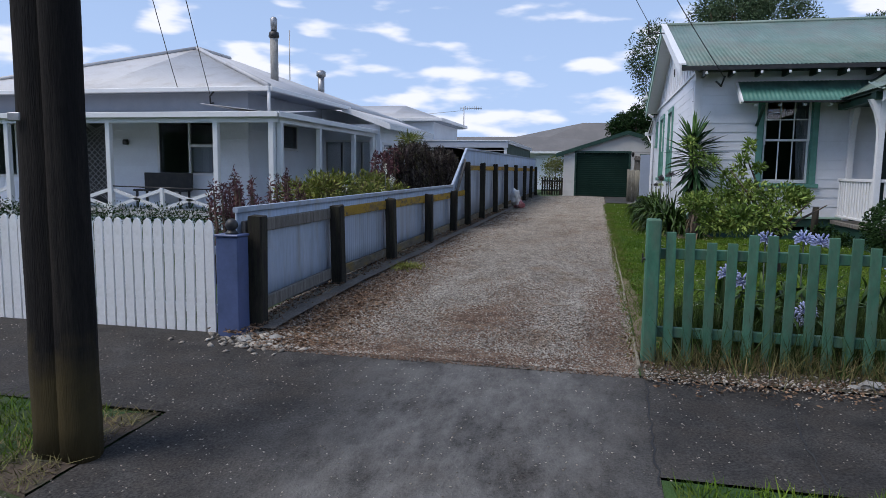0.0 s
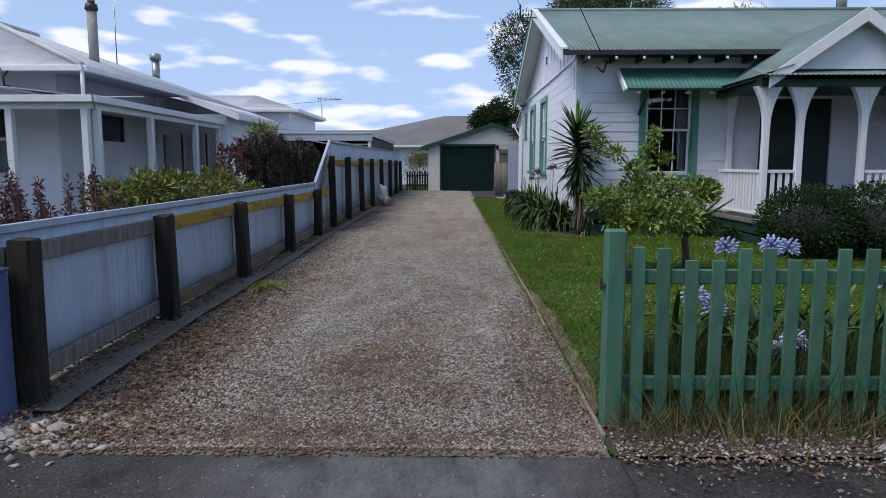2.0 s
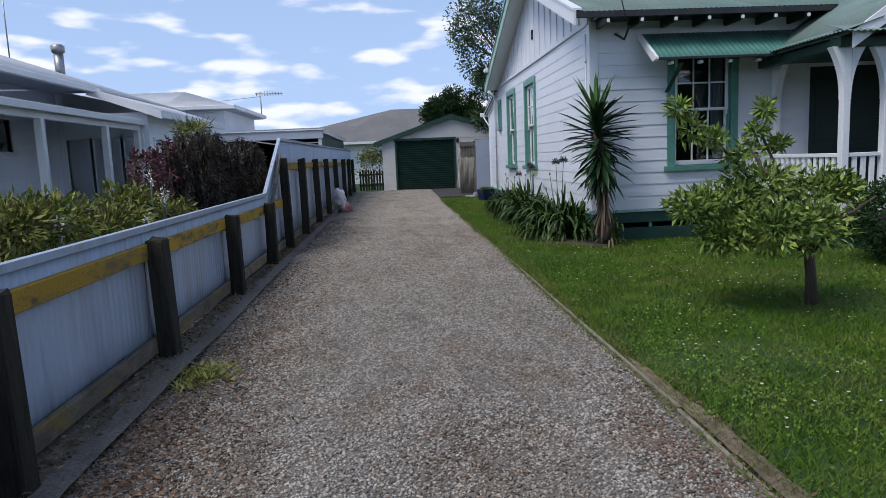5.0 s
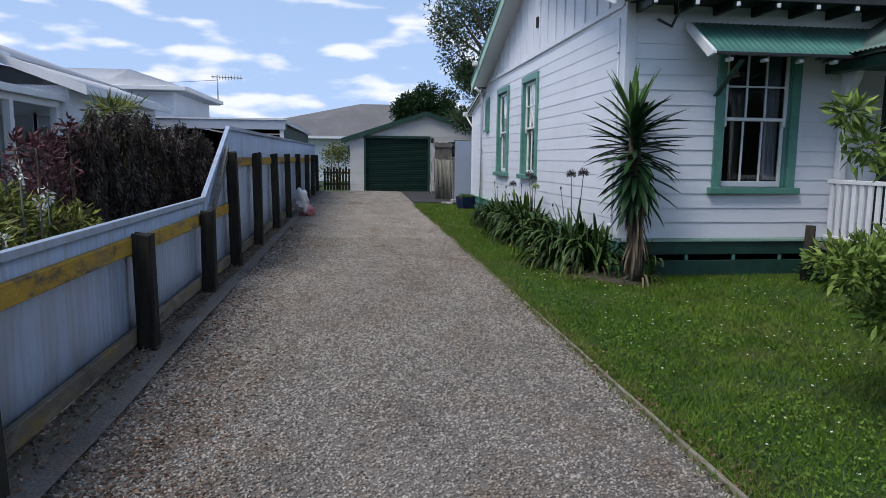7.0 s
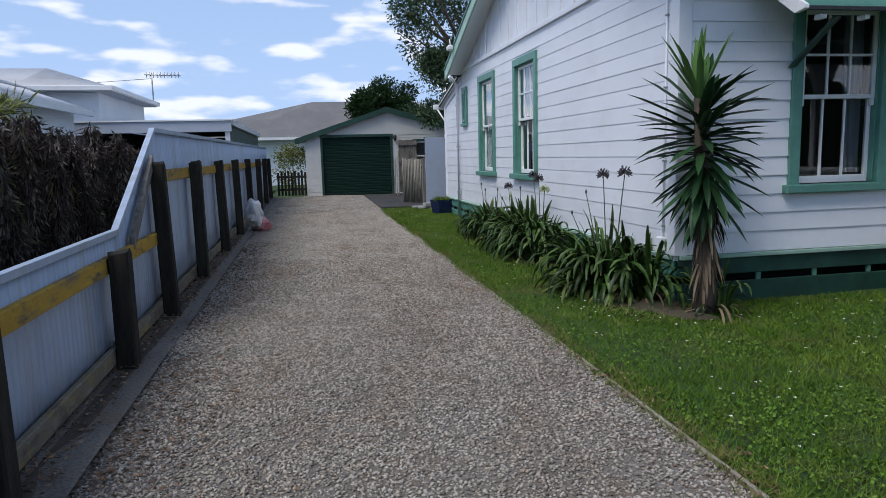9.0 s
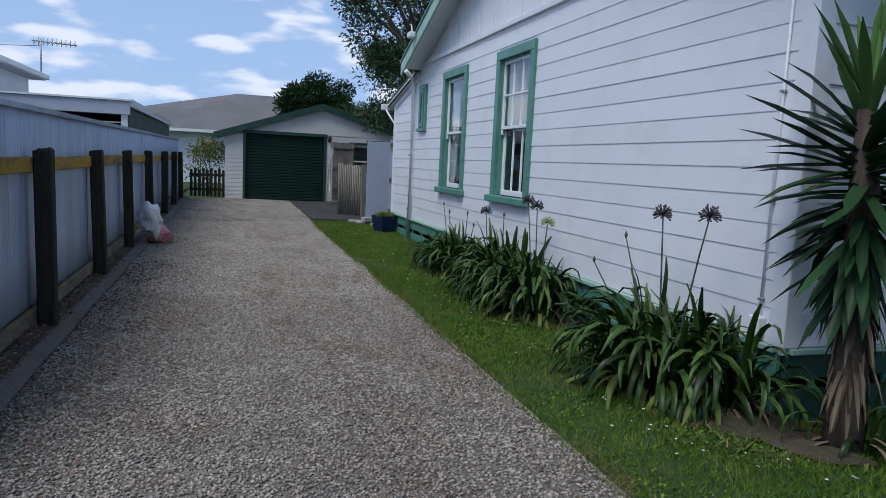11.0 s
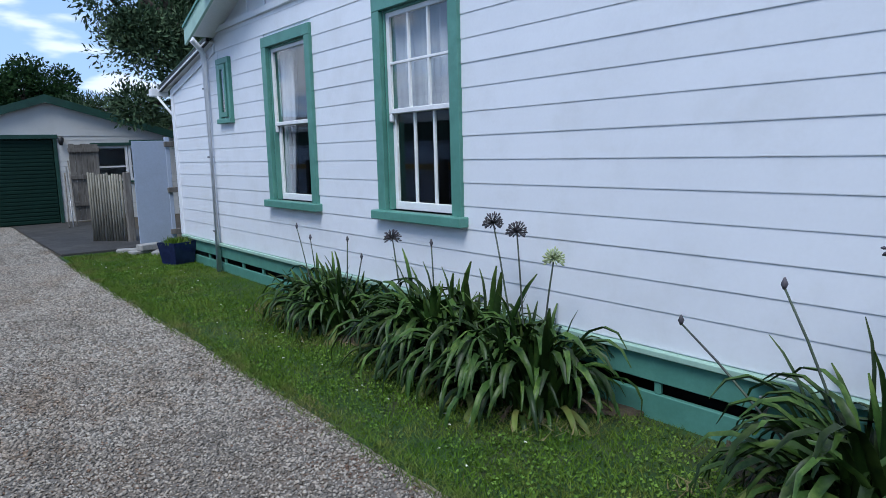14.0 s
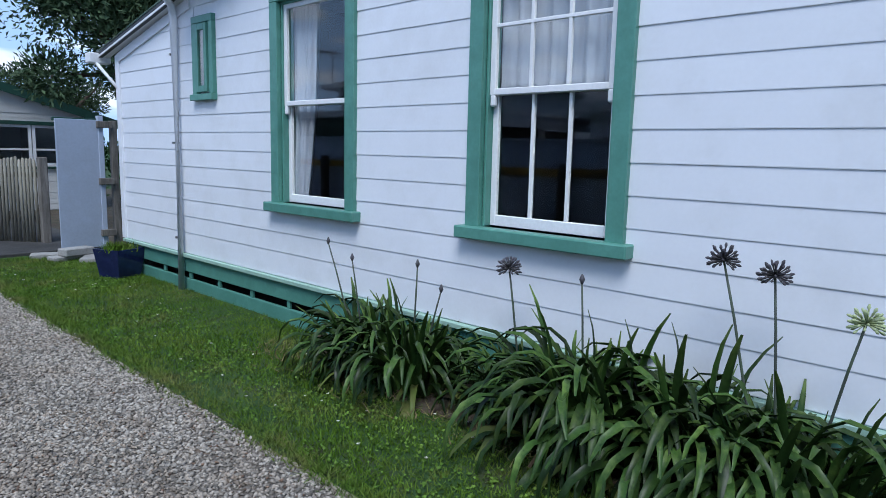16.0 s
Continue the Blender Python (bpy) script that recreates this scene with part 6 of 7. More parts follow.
for k in range(165):
    t = k / 164
    z = 1.3 + 0.84 * t + random.uniform(-0.04, 0.04)
    el = -70 + 120 * t ** 1.05 + random.uniform(-18, 18)
    if t > 0.93:
        el = random.uniform(55, 88)
    me = YL[2] if t > 0.9 else random.choice(YL[:2])
    az_y = random.uniform(0, 360)
    s = random.uniform(0.82, 1.25) * (0.9 + 0.22 * min(1, t / 0.6))
    piece("leaf", me, yucca, pose(YX - 0.02 - 0.08 * t, YY, z, 0, -el, az_y) @ Matrix.Diagonal((s, s, s, 1)))
for k in range(110):
    piece("leaf", YD, yucca, pose(YX - 0.01, YY, random.uniform(0.66, 1.5), 0, random.uniform(-16, 4), random.uniform(0, 360)) @ Matrix.Diagonal((0.8, 0.8, random.uniform(0.6, 1), 1)))

# small leafy tree on the front lawn
tree = thing("small_tree", (2.4, 9.45, 0.22), "small leafy citrus-like tree with a thin trunk on the lawn", "tree")
TX, TY = 2.4, 9.45
bm = bmesh.new()
tube(bm, [(TX, TY, 0.15), (TX - 0.02, TY, 0.5), (TX - 0.05, TY, 0.75)], (0.06, 0.045, 0.04), 8)
for ang, ln, up in ((150, 0.9, 0.5), (200, 0.7, 0.9), (20, 0.7, 0.45), (80, 0.5, 0.6), (300, 0.5, 0.5), (176, 1.0, 1.2), (165, 0.45, 1.15)):
    p0 = Vector((TX - 0.04, TY, 0.68))
    d = Vector((math.cos(radians(ang)) * ln, math.sin(radians(ang)) * ln, up))
    tube(bm, [p0, p0 + d * 0.45 + Vector((0, 0, 0.05)), p0 + d], (0.03, 0.018, 0.007), 6)
part("trunk", bm, M_BARK, tree, "slender brown trunk with limbs")
foliage("crown", [((2.02, 9.45, 1.06), (0.42, 0.5, 0.32)), ((1.62, 9.4, 1.1), (0.3, 0.4, 0.22)), ((2.4, 9.45, 1.2), (0.28, 0.4, 0.22)), ((1.33, 9.4, 1.14), (0.2, 0.3, 0.13)), ((1.9, 9.4, 1.3), (0.3, 0.3, 0.15)), ((2.2, 9.15, 0.95), (0.26, 0.3, 0.2)), ((1.85, 9.75, 0.95), (0.3, 0.3, 0.22)), ((1.85, 9.1, 0.95), (0.26, 0.26, 0.2)), ((2.6, 9.5, 1.25), (0.14, 0.25, 0.1)), ((1.55, 9.3, 0.9), (0.2, 0.25, 0.14))], 620, 0.078, 0.027, M_LEAF, tree, skin=0.3)
foliage("upper_crown", [((1.68, 9.4, 1.5), (0.1, 0.13, 0.1)), ((1.5, 9.4, 1.68), (0.09, 0.1, 0.06)), ((1.3, 9.4, 1.76), (0.1, 0.1, 0.12)), ((1.2, 9.4, 1.93), (0.08, 0.1, 0.07)), ((1.85, 9.5, 1.56), (0.1, 0.12, 0.1)), ((1.9, 9.5, 1.72), (0.08, 0.1, 0.09)), ((1.98, 9.5, 1.9), (0.05, 0.06, 0.08)), ((2.1, 9.5, 1.62), (0.07, 0.08, 0.04))], 105, 0.08, 0.028, M_LEAF, tree, skin=0.1)

# round clipped hedge by the porch
hedge = thing("clipped_bush", (5.2, 10.8, 0.24), "dense dark green clipped rounded bush on the lawn", "bush")
foliage("crown", [((4.6, 10.95, 0.74), (0.64, 0.7, 0.5)), ((5.55, 10.95, 0.76), (0.75, 0.75, 0.52)), ((6.45, 10.95, 0.74), (0.7, 0.7, 0.48))], 9000, 0.05, 0.026, M_HEDGE, hedge, skin=0.72, floor=0.24)
# near-black filler inside the leaves, painting the bush's inner shade
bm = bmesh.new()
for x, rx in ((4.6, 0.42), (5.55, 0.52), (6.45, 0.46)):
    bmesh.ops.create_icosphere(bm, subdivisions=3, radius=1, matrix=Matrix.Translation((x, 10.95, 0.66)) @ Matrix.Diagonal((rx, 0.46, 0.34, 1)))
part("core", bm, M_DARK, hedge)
stump = whole("tree_stump", (lambda b: (tube(b, [(3.97, 13.45, 0.2), (3.97, 13.45, 0.6), (3.98, 13.46, 0.94)], (0.075, 0.06, 0.055), 9), b)[1])(bmesh.new()), M_POST, "dark weathered stub post beside the porch", "post")
lowbush = thing("low_shrub", (4.2, 13.3, 0.25), "dark low shrub at the foot of the porch", "bush")
foliage("crown", [((4.1, 13.35, 0.42), (0.25, 0.22, 0.2)), ((4.3, 12.9, 0.35), (0.2, 0.3, 0.15))], 500, 0.07, 0.03, M_HEDGE, lowbush, skin=0.2)

# blue agapanthus behind the picket fence
bl = thing("flowering_agapanthus", (1.6, 5.6, 0.18), "agapanthus with pale blue flower globes behind green pickets", "plant")
for k in range(210):
    a = random.uniform(0, 360)
    s = random.uniform(0.7, 1.0)
    piece("leaf", random.choice(STRAPS), bl, pose(1.8 + random.uniform(-0.8, 1.3), 5.55 + random.uniform(-0.25, 0.4), 0.17, 0, random.uniform(-10, 15), a) @ Matrix.Diagonal((s, s, s, 1)))
for x, y, z in ((1.5, 5.25, 0.44), (1.6, 5.3, 0.5), (1.16, 5.4, 0.68), (1.06, 5.45, 0.74), (1.42, 5.9, 0.98), (1.7, 5.85, 1.0), (1.86, 5.95, 0.97), (2.3, 5.6, 0.8)):
    bm = bmesh.new()
    tube(bm, [(1.7 + (x - 1.7) * 0.5, 5.6, 0.18), (x, y, z * 0.6), (x, y, z)], 0.006, 5)
    part("stem", bm, M_STEM, bl)
    flower_head("flower_head", bl, (x, y, z), 0.085, M_BLOOM, 40, 0.004, 0.016)

# neighbour's garden
def bush(name, at, label, blobs, per, ln, wd, mat, skin=0.25, stems=0):
    th = thing(name, at, label, "bush")
    bm = bmesh.new()
    for c, r in blobs:
        tube(bm, [(c[0], c[1], at[2] - 0.03), (c[0] + 0.03, c[1], (at[2] + c[2]) / 2), (c[0], c[1], c[2])], (0.03, 0.022, 0.008), 5)
    tagged(part("twig_mass", bm, M_BARK, th), kind="stuff")
    foliage("crown", blobs, per, ln, wd, mat, th, skin)
    return th


spikes = []
for k in range(26):
    x, y = random.uniform(-4.3, -3.75), random.uniform(6.6, 8.2)
    h = random.uniform(1.05, 1.46)
    spikes += [((x, y, h), (0.02, 0.02, 0.12)), ((x + 0.01, y, h - 0.17), (0.032, 0.032, 0.13)), ((x + 0.01, y, h - 0.36), (0.05, 0.05, 0.15)), ((x, y, h - 0.6), (0.09, 0.09, 0.2))]
bush("purple_shrub", (-4.0, 7.4, 0.2), "reddish purple upright shrub behind the iron fence", spikes, 46, 0.05, 0.018, M_RED)
bush("golden_shrub", (-3.95, 9.3, 0.23), "golden green rounded shrub behind the iron fence", [((-3.95 + random.uniform(-0.3, 0.3), y, random.uniform(1.1, 1.28)), (0.24, 0.25, 0.2)) for y in np.linspace(8.75, 9.7, 7)] + [((-3.9, y, 0.85), (0.4, 0.35, 0.35)) for y in np.linspace(8.8, 9.7, 4)], 420, 0.09, 0.028, M_GOLD)
bush("golden_shrub", (-3.9, 11.0, 0.24), "golden green shrub with purple shoots behind the iron fence", [((-3.8 + random.uniform(-0.25, 0.2), y, random.uniform(1.05, 1.3)), (0.2, 0.24, 0.18)) for y in np.linspace(10.1, 12.0, 9)] + [((-3.85, y, 0.85), (0.4, 0.35, 0.38)) for y in np.linspace(9.9, 12.4, 7)], 420, 0.09, 0.028, M_GOLD)
tall = []
for k in range(15):
    x, y = random.uniform(-4.4, -3.95), random.uniform(12.3, 13.4)
    h = random.uniform(1.4, 1.7) + 0.3 * (y - 12.3)
    tall += [((x, y, h), (0.05, 0.05, 0.16)), ((x, y, h - 0.3), (0.1, 0.1, 0.22)), ((x, y, h - 0.7), (0.14, 0.14, 0.28))]
bush("red_shrub", (-4.0, 12.1, 0.25), "tall reddish shrub beside the dead hedge", tall, 50, 0.08, 0.03, M_RED)
lily = thing("white_lily", (-3.55, 11.25, 0.25), "white flower spikes rising among golden shrubs", "flower")
for x, y, z in ((-3.6, 11.2, 1.55), (-3.55, 11.35, 1.3), (-3.5, 10.7, 1.15), (-3.6, 9.2, 1.25), (-3.6, 11.6, 1.35)):
    bm = bmesh.new()
    tube(bm, [(x, y, 0.3), (x, y, z)], 0.008, 5)
    part("stem", bm, M_STEM, lily)
    foliage("bloom", [((x, y, z), (0.025, 0.025, 0.09))], 20, 0.045, 0.022, M_DAISY, lily, skin=0.2)
bush("low_hedge", (-6.8, 11.6, 0.24), "low dark green planting before the verandah", [((x, 11.5, 0.55), (0.45, 0.35, 0.28)) for x in np.linspace(-13, -6.5, 12)], 420, 0.07, 0.025, M_HEDGE)

# dead conifer hedge: hanging brown sprays
dead = thing("dead_hedge", (-3.9, 15.9, 0.27), "dead brown conifer hedge with hanging shaggy sprays", "hedge")
cols = 46
col_y = np.sort(rng.uniform(13.2, 18.4, cols))
col_x = -3.92 + rng.uniform(-0.28, 0.28, cols)
col_top = 2.02 + rng.uniform(-0.2, 0.17, cols)
col_r = rng.uniform(0.06, 0.13, cols)
n = 74000
pick = rng.integers(0, cols, n)
up = rng.uniform(0, 1, n) ** 0.8
ang, rad = rng.uniform(0, 2 * np.pi, n), np.sqrt(rng.uniform(0.15, 1, n))
wide = col_r[pick] * (1.0 - 0.55 * up ** 3) * (1 + 0.25 * np.sin(up * 17 + pick))
z = 0.3 + (col_top[pick] - 0.3) * up + rng.normal(0, 0.025, n)
x = col_x[pick] + wide * rad * np.cos(ang) + 0.05 * np.sin(up * 6 + pick)
y = col_y[pick] + wide * rad * np.sin(ang) + 0.06 * np.sin(up * 5 + pick * 2.1)
d = np.stack([0.35 * np.cos(ang) + rng.normal(0, 0.15, n), 0.35 * np.sin(ang) + rng.normal(0, 0.15, n), rng.normal(-0.75, 0.5, n)], 1)
ob = new("sprays", array_mesh("sprays", leaf_cloud(np.stack([x, y, z], 1), d, 0.095, 0.017), LEAF_FACES, M_DEAD))
ob.parent = dead
ob.matrix_parent_inverse = world_of(dead).inverted()
tagged(ob, kind="stuff")
bm = bmesh.new()
for k in range(18):
    yy = 13.2 + 0.29 * k
    tube(bm, [(-4.0, yy, 0.25), (-3.95 + random.uniform(-0.1, 0.1), yy + 0.1, 1.2), (-3.9, yy + random.uniform(-0.2, 0.2), 2.0)], (0.05, 0.035, 0.012), 6)
tagged(part("branch_mass", bm, M_DEAD, dead), kind="stuff")
# near-black slab inside the sprays, painting the hedge's inner shade
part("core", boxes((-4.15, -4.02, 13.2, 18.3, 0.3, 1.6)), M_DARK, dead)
fern = thing("tree_fern", (-4.3, 15.3, 0.27), "pale green feathery shrub rising behind the dead hedge", "plant")
part("trunk", (lambda b: (tube(b, [(-4.3, 15.3, 0.2), (-4.3, 15.3, 2.1)], (0.05, 0.03), 6), b)[1])(bmesh.new()), M_BARK, fern)
foliage("crown", [((-4.3, 15.3, 2.26), (0.3, 0.4, 0.1)), ((-4.25, 15.0, 2.22), (0.2, 0.25, 0.08))], 170, 0.16, 0.018, M_GOLD, fern, skin=0.1)


def big_tree(name, at, label, trunk_h, blobs, per, ln, wd, mat, skin=0.35):
    th = thing(name, at, label, "tree")
    bm = bmesh.new()
    base = Vector(at)
    fork = base + Vector((0, 0, trunk_h))
    tube(bm, [base - Vector((0, 0, 0.1)), base + Vector((0.05, 0, trunk_h * 0.5)), fork], (0.3, 0.24, 0.2), 10)
    for c, r in blobs:
        c = Vector(c)
        mid = fork.lerp(c, 0.5) + Vector((random.uniform(-0.3, 0.3), random.uniform(-0.3, 0.3), 0.2))
        tube(bm, [fork - Vector((0, 0, 0.3)), mid, c], (0.13, 0.07, 0.02), 6)
    part("trunk", bm, M_BARK, th, "forked brown trunk with limbs")
    foliage("crown", blobs, per, ln, wd, mat, th, skin)
    return th


blobs = []
for k in range(46):
    u = Vector((random.gauss(0, 1), random.gauss(0, 1), random.gauss(0, 1))).normalized() * random.uniform(0.45, 1.0)
    r = random.uniform(0.55, 1.15)
    blobs.append(((5.2 + u.x * 3.4, 30.0 + u.y * 2.6, 6.2 + u.z * 2.9), (r, r, r * 0.75)))
for k in range(34):
    r = random.uniform(0.5, 1.0)
    blobs.append(((random.uniform(4.5, 11.5), 30.0 + random.uniform(-2, 2), random.uniform(5.0, 8.6)), (r, r, r * 0.75)))
blobs += [((random.uniform(2.2, 4.4), 28.5, random.uniform(2.6, 4.6)), (0.5, 0.5, 0.42)) for k in range(12)]
blobs += [((1.9, 28.6, 5.1), (0.6, 0.6, 0.7)), ((1.5, 28.4, 5.9), (0.5, 0.5, 0.6)), ((2.2, 28.5, 6.9), (0.7, 0.6, 0.6)), ((2.6, 28.3, 4.2), (0.7, 0.7, 0.6)), ((3.2, 28.2, 3.6), (0.8, 0.7, 0.6)), ((4.4, 28.2, 3.4), (0.9, 0.7, 0.7)), ((5.6, 28.4, 3.2), (0.9, 0.7, 0.8))]
big_tree("tall_tree", (5.2, 30.5, 0.35), "tall dark leafy tree rising behind the white house", 2.6, blobs, 800, 0.13, 0.05, M_TREELEAF)
blobs = [((2.3 + random.uniform(-1.3, 1.3), 43.5 + random.uniform(-1, 1), random.uniform(3.0, 4.9)), (0.6, 0.6, 0.5)) for k in range(30)] + [((2.5, 43.5, 5.3), (0.7, 0.6, 0.5)), ((1.5, 43.5, 4.7), (0.6, 0.6, 0.5)), ((3.7, 43.5, 5.0), (0.5, 0.5, 0.5))]
big_tree("dark_tree", (2.6, 43.5, 0.38), "rounded dark evergreen tree behind the garage", 2.0, blobs, 620, 0.15, 0.075, M_HEDGE)
blobs = [((5.6 + random.uniform(-2.0, 2.2), 42.0 + random.uniform(-1, 1), random.uniform(2.8, 4.5)), (0.8, 0.8, 0.6)) for k in range(16)]
big_tree("garden_tree", (5.8, 42.0, 0.38), "lighter green tree mass behind the garage roof", 1.6, blobs, 900, 0.16, 0.045, M_TREELEAF)
bush("yard_shrub", (4.0, 29.5, 0.38), "dense dark shrubs in the yard behind the house", [((x, 29.6 + 0.3 * (k % 2), 1.1 + 0.5 * (k % 3)), (0.75, 0.6, 0.7)) for k, x in enumerate(np.linspace(4.3, 7.5, 8))], 420, 0.12, 0.05, M_HEDGE)
bush("yellow_hedge", (-2.3, 35.5, 0.38), "yellow-green shrub behind the picket gate", [((-2.4 + 0.3 * k, 35.4, 1.8 + 0.15 * (k % 2)), (0.45, 0.45, 0.4)) for k in range(3)] + [((-2.3, 35.4, 1.1), (0.7, 0.5, 0.6))], 420, 0.1, 0.05, M_GOLD)
blobs = [((x, 62 + random.uniform(-3, 3), random.uniform(1.0, 1.9)), (2.2, 1.4, 1.1)) for x in np.linspace(-40, 40, 26)]
th = thing("far_trees", (0, 62, 0.4), "distant band of green trees beyond the houses", "trees")
foliage("crown", blobs, 420, 0.5, 0.25, M_HEDGE, th, skin=0.2)

# ---- white and pink bag by the fence ----
M_BAGWHITE = material("white_plastic", (0.75, 0.74, 0.74), 0.4, tones=((0.62, 0.6, 0.6),), scale=6, fine=30, bump=0.1)
M_BAGPINK = material("pink_plastic", (0.5, 0.16, 0.17), 0.45, tones=((0.6, 0.35, 0.35),), scale=5, fine=30, bump=0.1)
bag = thing("plastic_bag", (-2.5, 22.3, 0.31), "crumpled white and pink plastic sack leaning on the fence", "bag")
for nm, c, r, mt in (("upper", (-2.58, 22.1, 0.68), (0.16, 0.2, 0.27), M_BAGWHITE), ("lower", (-2.48, 22.25, 0.44), (0.2, 0.22, 0.17), M_BAGPINK)):
    bm = bmesh.new()
    bmesh.ops.create_icosphere(bm, subdivisions=3, radius=1, matrix=Matrix.Translation(c) @ Matrix.Diagonal((*r, 1)))
    for v in bm.verts:
        v.co += (v.co - Vector(c)) * (0.45 * noise.noise(v.co * 7)) + Vector((0, 0.25 * (0.5 - v.co.z), 0)) * 0.5
    part(nm, bm, mt, bag)

# ---- curtains ----
M_CURTAIN = material("sheer_curtain", (0.36, 0.385, 0.45), 0.9, tones=((0.25, 0.27, 0.32),), scale=4, fine=60, bump=0.1, stretch=(1, 4, 0.3))


def curtain(facing, plane, a, b, z0, z1, label, sweep=0.0):
    bm = bmesh.new()
    rows = []
    for j in range(9):
        t = j / 8
        z = z1 + (z0 - z1) * t
        row = []
        for i in range(31):
            u = a + (b - a) * i / 30 * (1 - sweep * t * t)
            d = 0.035 * math.sin(i * 1.45 + t * 0.6) + 0.01 * math.sin(i * 0.6)
            row.append(bm.verts.new((plane + d, u, z) if facing == "x" else (u, plane + d, z)))
        rows.append(row)
    for p, q in zip(rows, rows[1:]):
        for i in range(30):
            f = bm.faces.new((p[i], p[i + 1], q[i + 1], q[i]))
            f.smooth = True
    whole("curtain", bm, M_CURTAIN, label, "curtain")


curtain("x", HX + 0.14, 21.16, 20.8, 1.45, 3.1, "pale striped curtain drawn aside behind the window glass", 0.45)
curtain("x", HX + 0.14, 18.0, 18.85, 2.255, 3.1, "short pale curtain behind the upper sash")
curtain("y", HY + 0.2, 3.95, 3.72, 1.45, 3.0, "grey curtain at the edge of the front window", 0.3)

pend = thing("pendant_lamp", (3.46, 14.6, 2.86), "orange cloth pendant lampshade hanging inside the window", "lamp")
part("shade", (lambda b: (tube(b, [(3.46, 14.6, 2.76), (3.46, 14.6, 2.86), (3.46, 14.6, 2.94)], (0.15, 0.13, 0.09), 16), b)[1])(bmesh.new()), material("orange_cloth", (0.5, 0.22, 0.08), 0.8, tones=((0.4, 0.18, 0.07),), scale=6, fine=60, bump=0.1), pend)
part("cord", (lambda b: (tube(b, [(3.46, 14.6, 2.94), (3.46, 14.6, 3.3)], 0.005, 5), b)[1])(bmesh.new()), M_BLACK, pend)

# ---- loose ground cover ----
def stuff(name, me, label, category):
    ob = new(name, me)
    return tagged(ob, label, category, kind="stuff")


def stones(n, x, y, size, flat=0.55, lift=0.0):
    r = size * rng.uniform(0.55, 1.35, n)
    o = np.array(((1, 0, 0), (0, 1, 0), (-1, 0, 0), (0, -1, 0), (0.1, 0, 1), (0, 0.1, -1)), float)
    v = o[None] * (1 + rng.uniform(-0.35, 0.35, (n, 6, 1)))
    v[:, :, 2] *= flat
    a = rng.uniform(0, 2 * np.pi, n)
    ca, sa = np.cos(a)[:, None], np.sin(a)[:, None]
    vx, vy = v[:, :, 0] * ca - v[:, :, 1] * sa, v[:, :, 0] * sa + v[:, :, 1] * ca * 0.8
    t1 = rng.normal(0, 0.35, n)[:, None]
    vz = v[:, :, 2] + vx * t1
    out = np.stack([vx, vy, vz], 2) * r[:, None, None]
    out[:, :, 0] += x[:, None]
    out[:, :, 1] += y[:, None]
    out[:, :, 2] += (ground_array(y) + lift + r * flat * 0.35)[:, None]
    return out


OCTA = ((0, 1, 4), (1, 2, 4), (2, 3, 4), (3, 0, 4), (1, 0, 5), (2, 1, 5), (3, 2, 5), (0, 3, 5))


def wavy(x, y):
    return np.array([0.03 * noise.noise((a * 0.9, b * 0.9, 0)) for a, b in zip(x, y)])


n = 300000
yy = 4.6 + 28.2 * rng.uniform(0, 1, n) ** 1.45
xx = rng.uniform(-2.76, 0.36, n)
stuff("gravel", array_mesh("gravel", stones(n, xx, yy, 0.0098 * np.where(yy > 18, 1.5, 1.0), lift=wavy(xx, yy)), OCTA, M_STONE), "loose grey crushed gravel covering the driveway", "gravel")
# paler, larger stones mixed in beyond y = 9.5
n = 80000
yy = 9.5 + 16.5 * rng.uniform(0, 1, n) ** 0.9
xx = rng.uniform(-2.6, 0.35, n)
keep = rng.uniform(0, 1, n) < np.clip((yy - 9.0) / 3.0, 0, 1)
xx, yy = xx[keep], yy[keep]
M_PALESTONE = material("pale_gravel_stone", (0.32, 0.28, 0.232), 0.92, tones=((0.37, 0.335, 0.285), (0.25, 0.19, 0.138), (0.2, 0.178, 0.148)), scale=1.1, fine=120, bump=0.3, stretch=(1.1, 0.55, 1), vary=0.5, island=True, spread=(0.5, 0.72), grit=0.2, spec=0.25)
stuff("fresh_gravel", array_mesh("fresh_gravel", stones(len(xx), xx, yy, 0.0125, lift=wavy(xx, yy) + 0.003), OCTA, M_PALESTONE), "paler loose gravel over the far driveway", "gravel")
n = 4500
xx, yy = rng.uniform(-6, 5, n), rng.uniform(1.5, 4.7, n) ** 1.0
stuff("path_grit", array_mesh("path_grit", stones(n, xx, yy, 0.006), OCTA, M_STONE), "scattered pale grit on the asphalt footpath", "grit")
n = 260
xx, yy = rng.normal(-2.6, 0.2, n), rng.normal(4.75, 0.14, n)
stuff("rubble", array_mesh("rubble", stones(n, xx, yy, 0.03), OCTA, M_STONE), "small pile of broken stones at the foot of the fence", "stones")
n = 2200
xx, yy = rng.uniform(0.4, 6, n), rng.normal(4.58, 0.1, n)
stuff("edge_gravel", array_mesh("edge_gravel", stones(n, xx, yy, 0.011, lift=0.02), OCTA, M_STONE), "gravel and grit along the foot of the picket fence", "gravel")
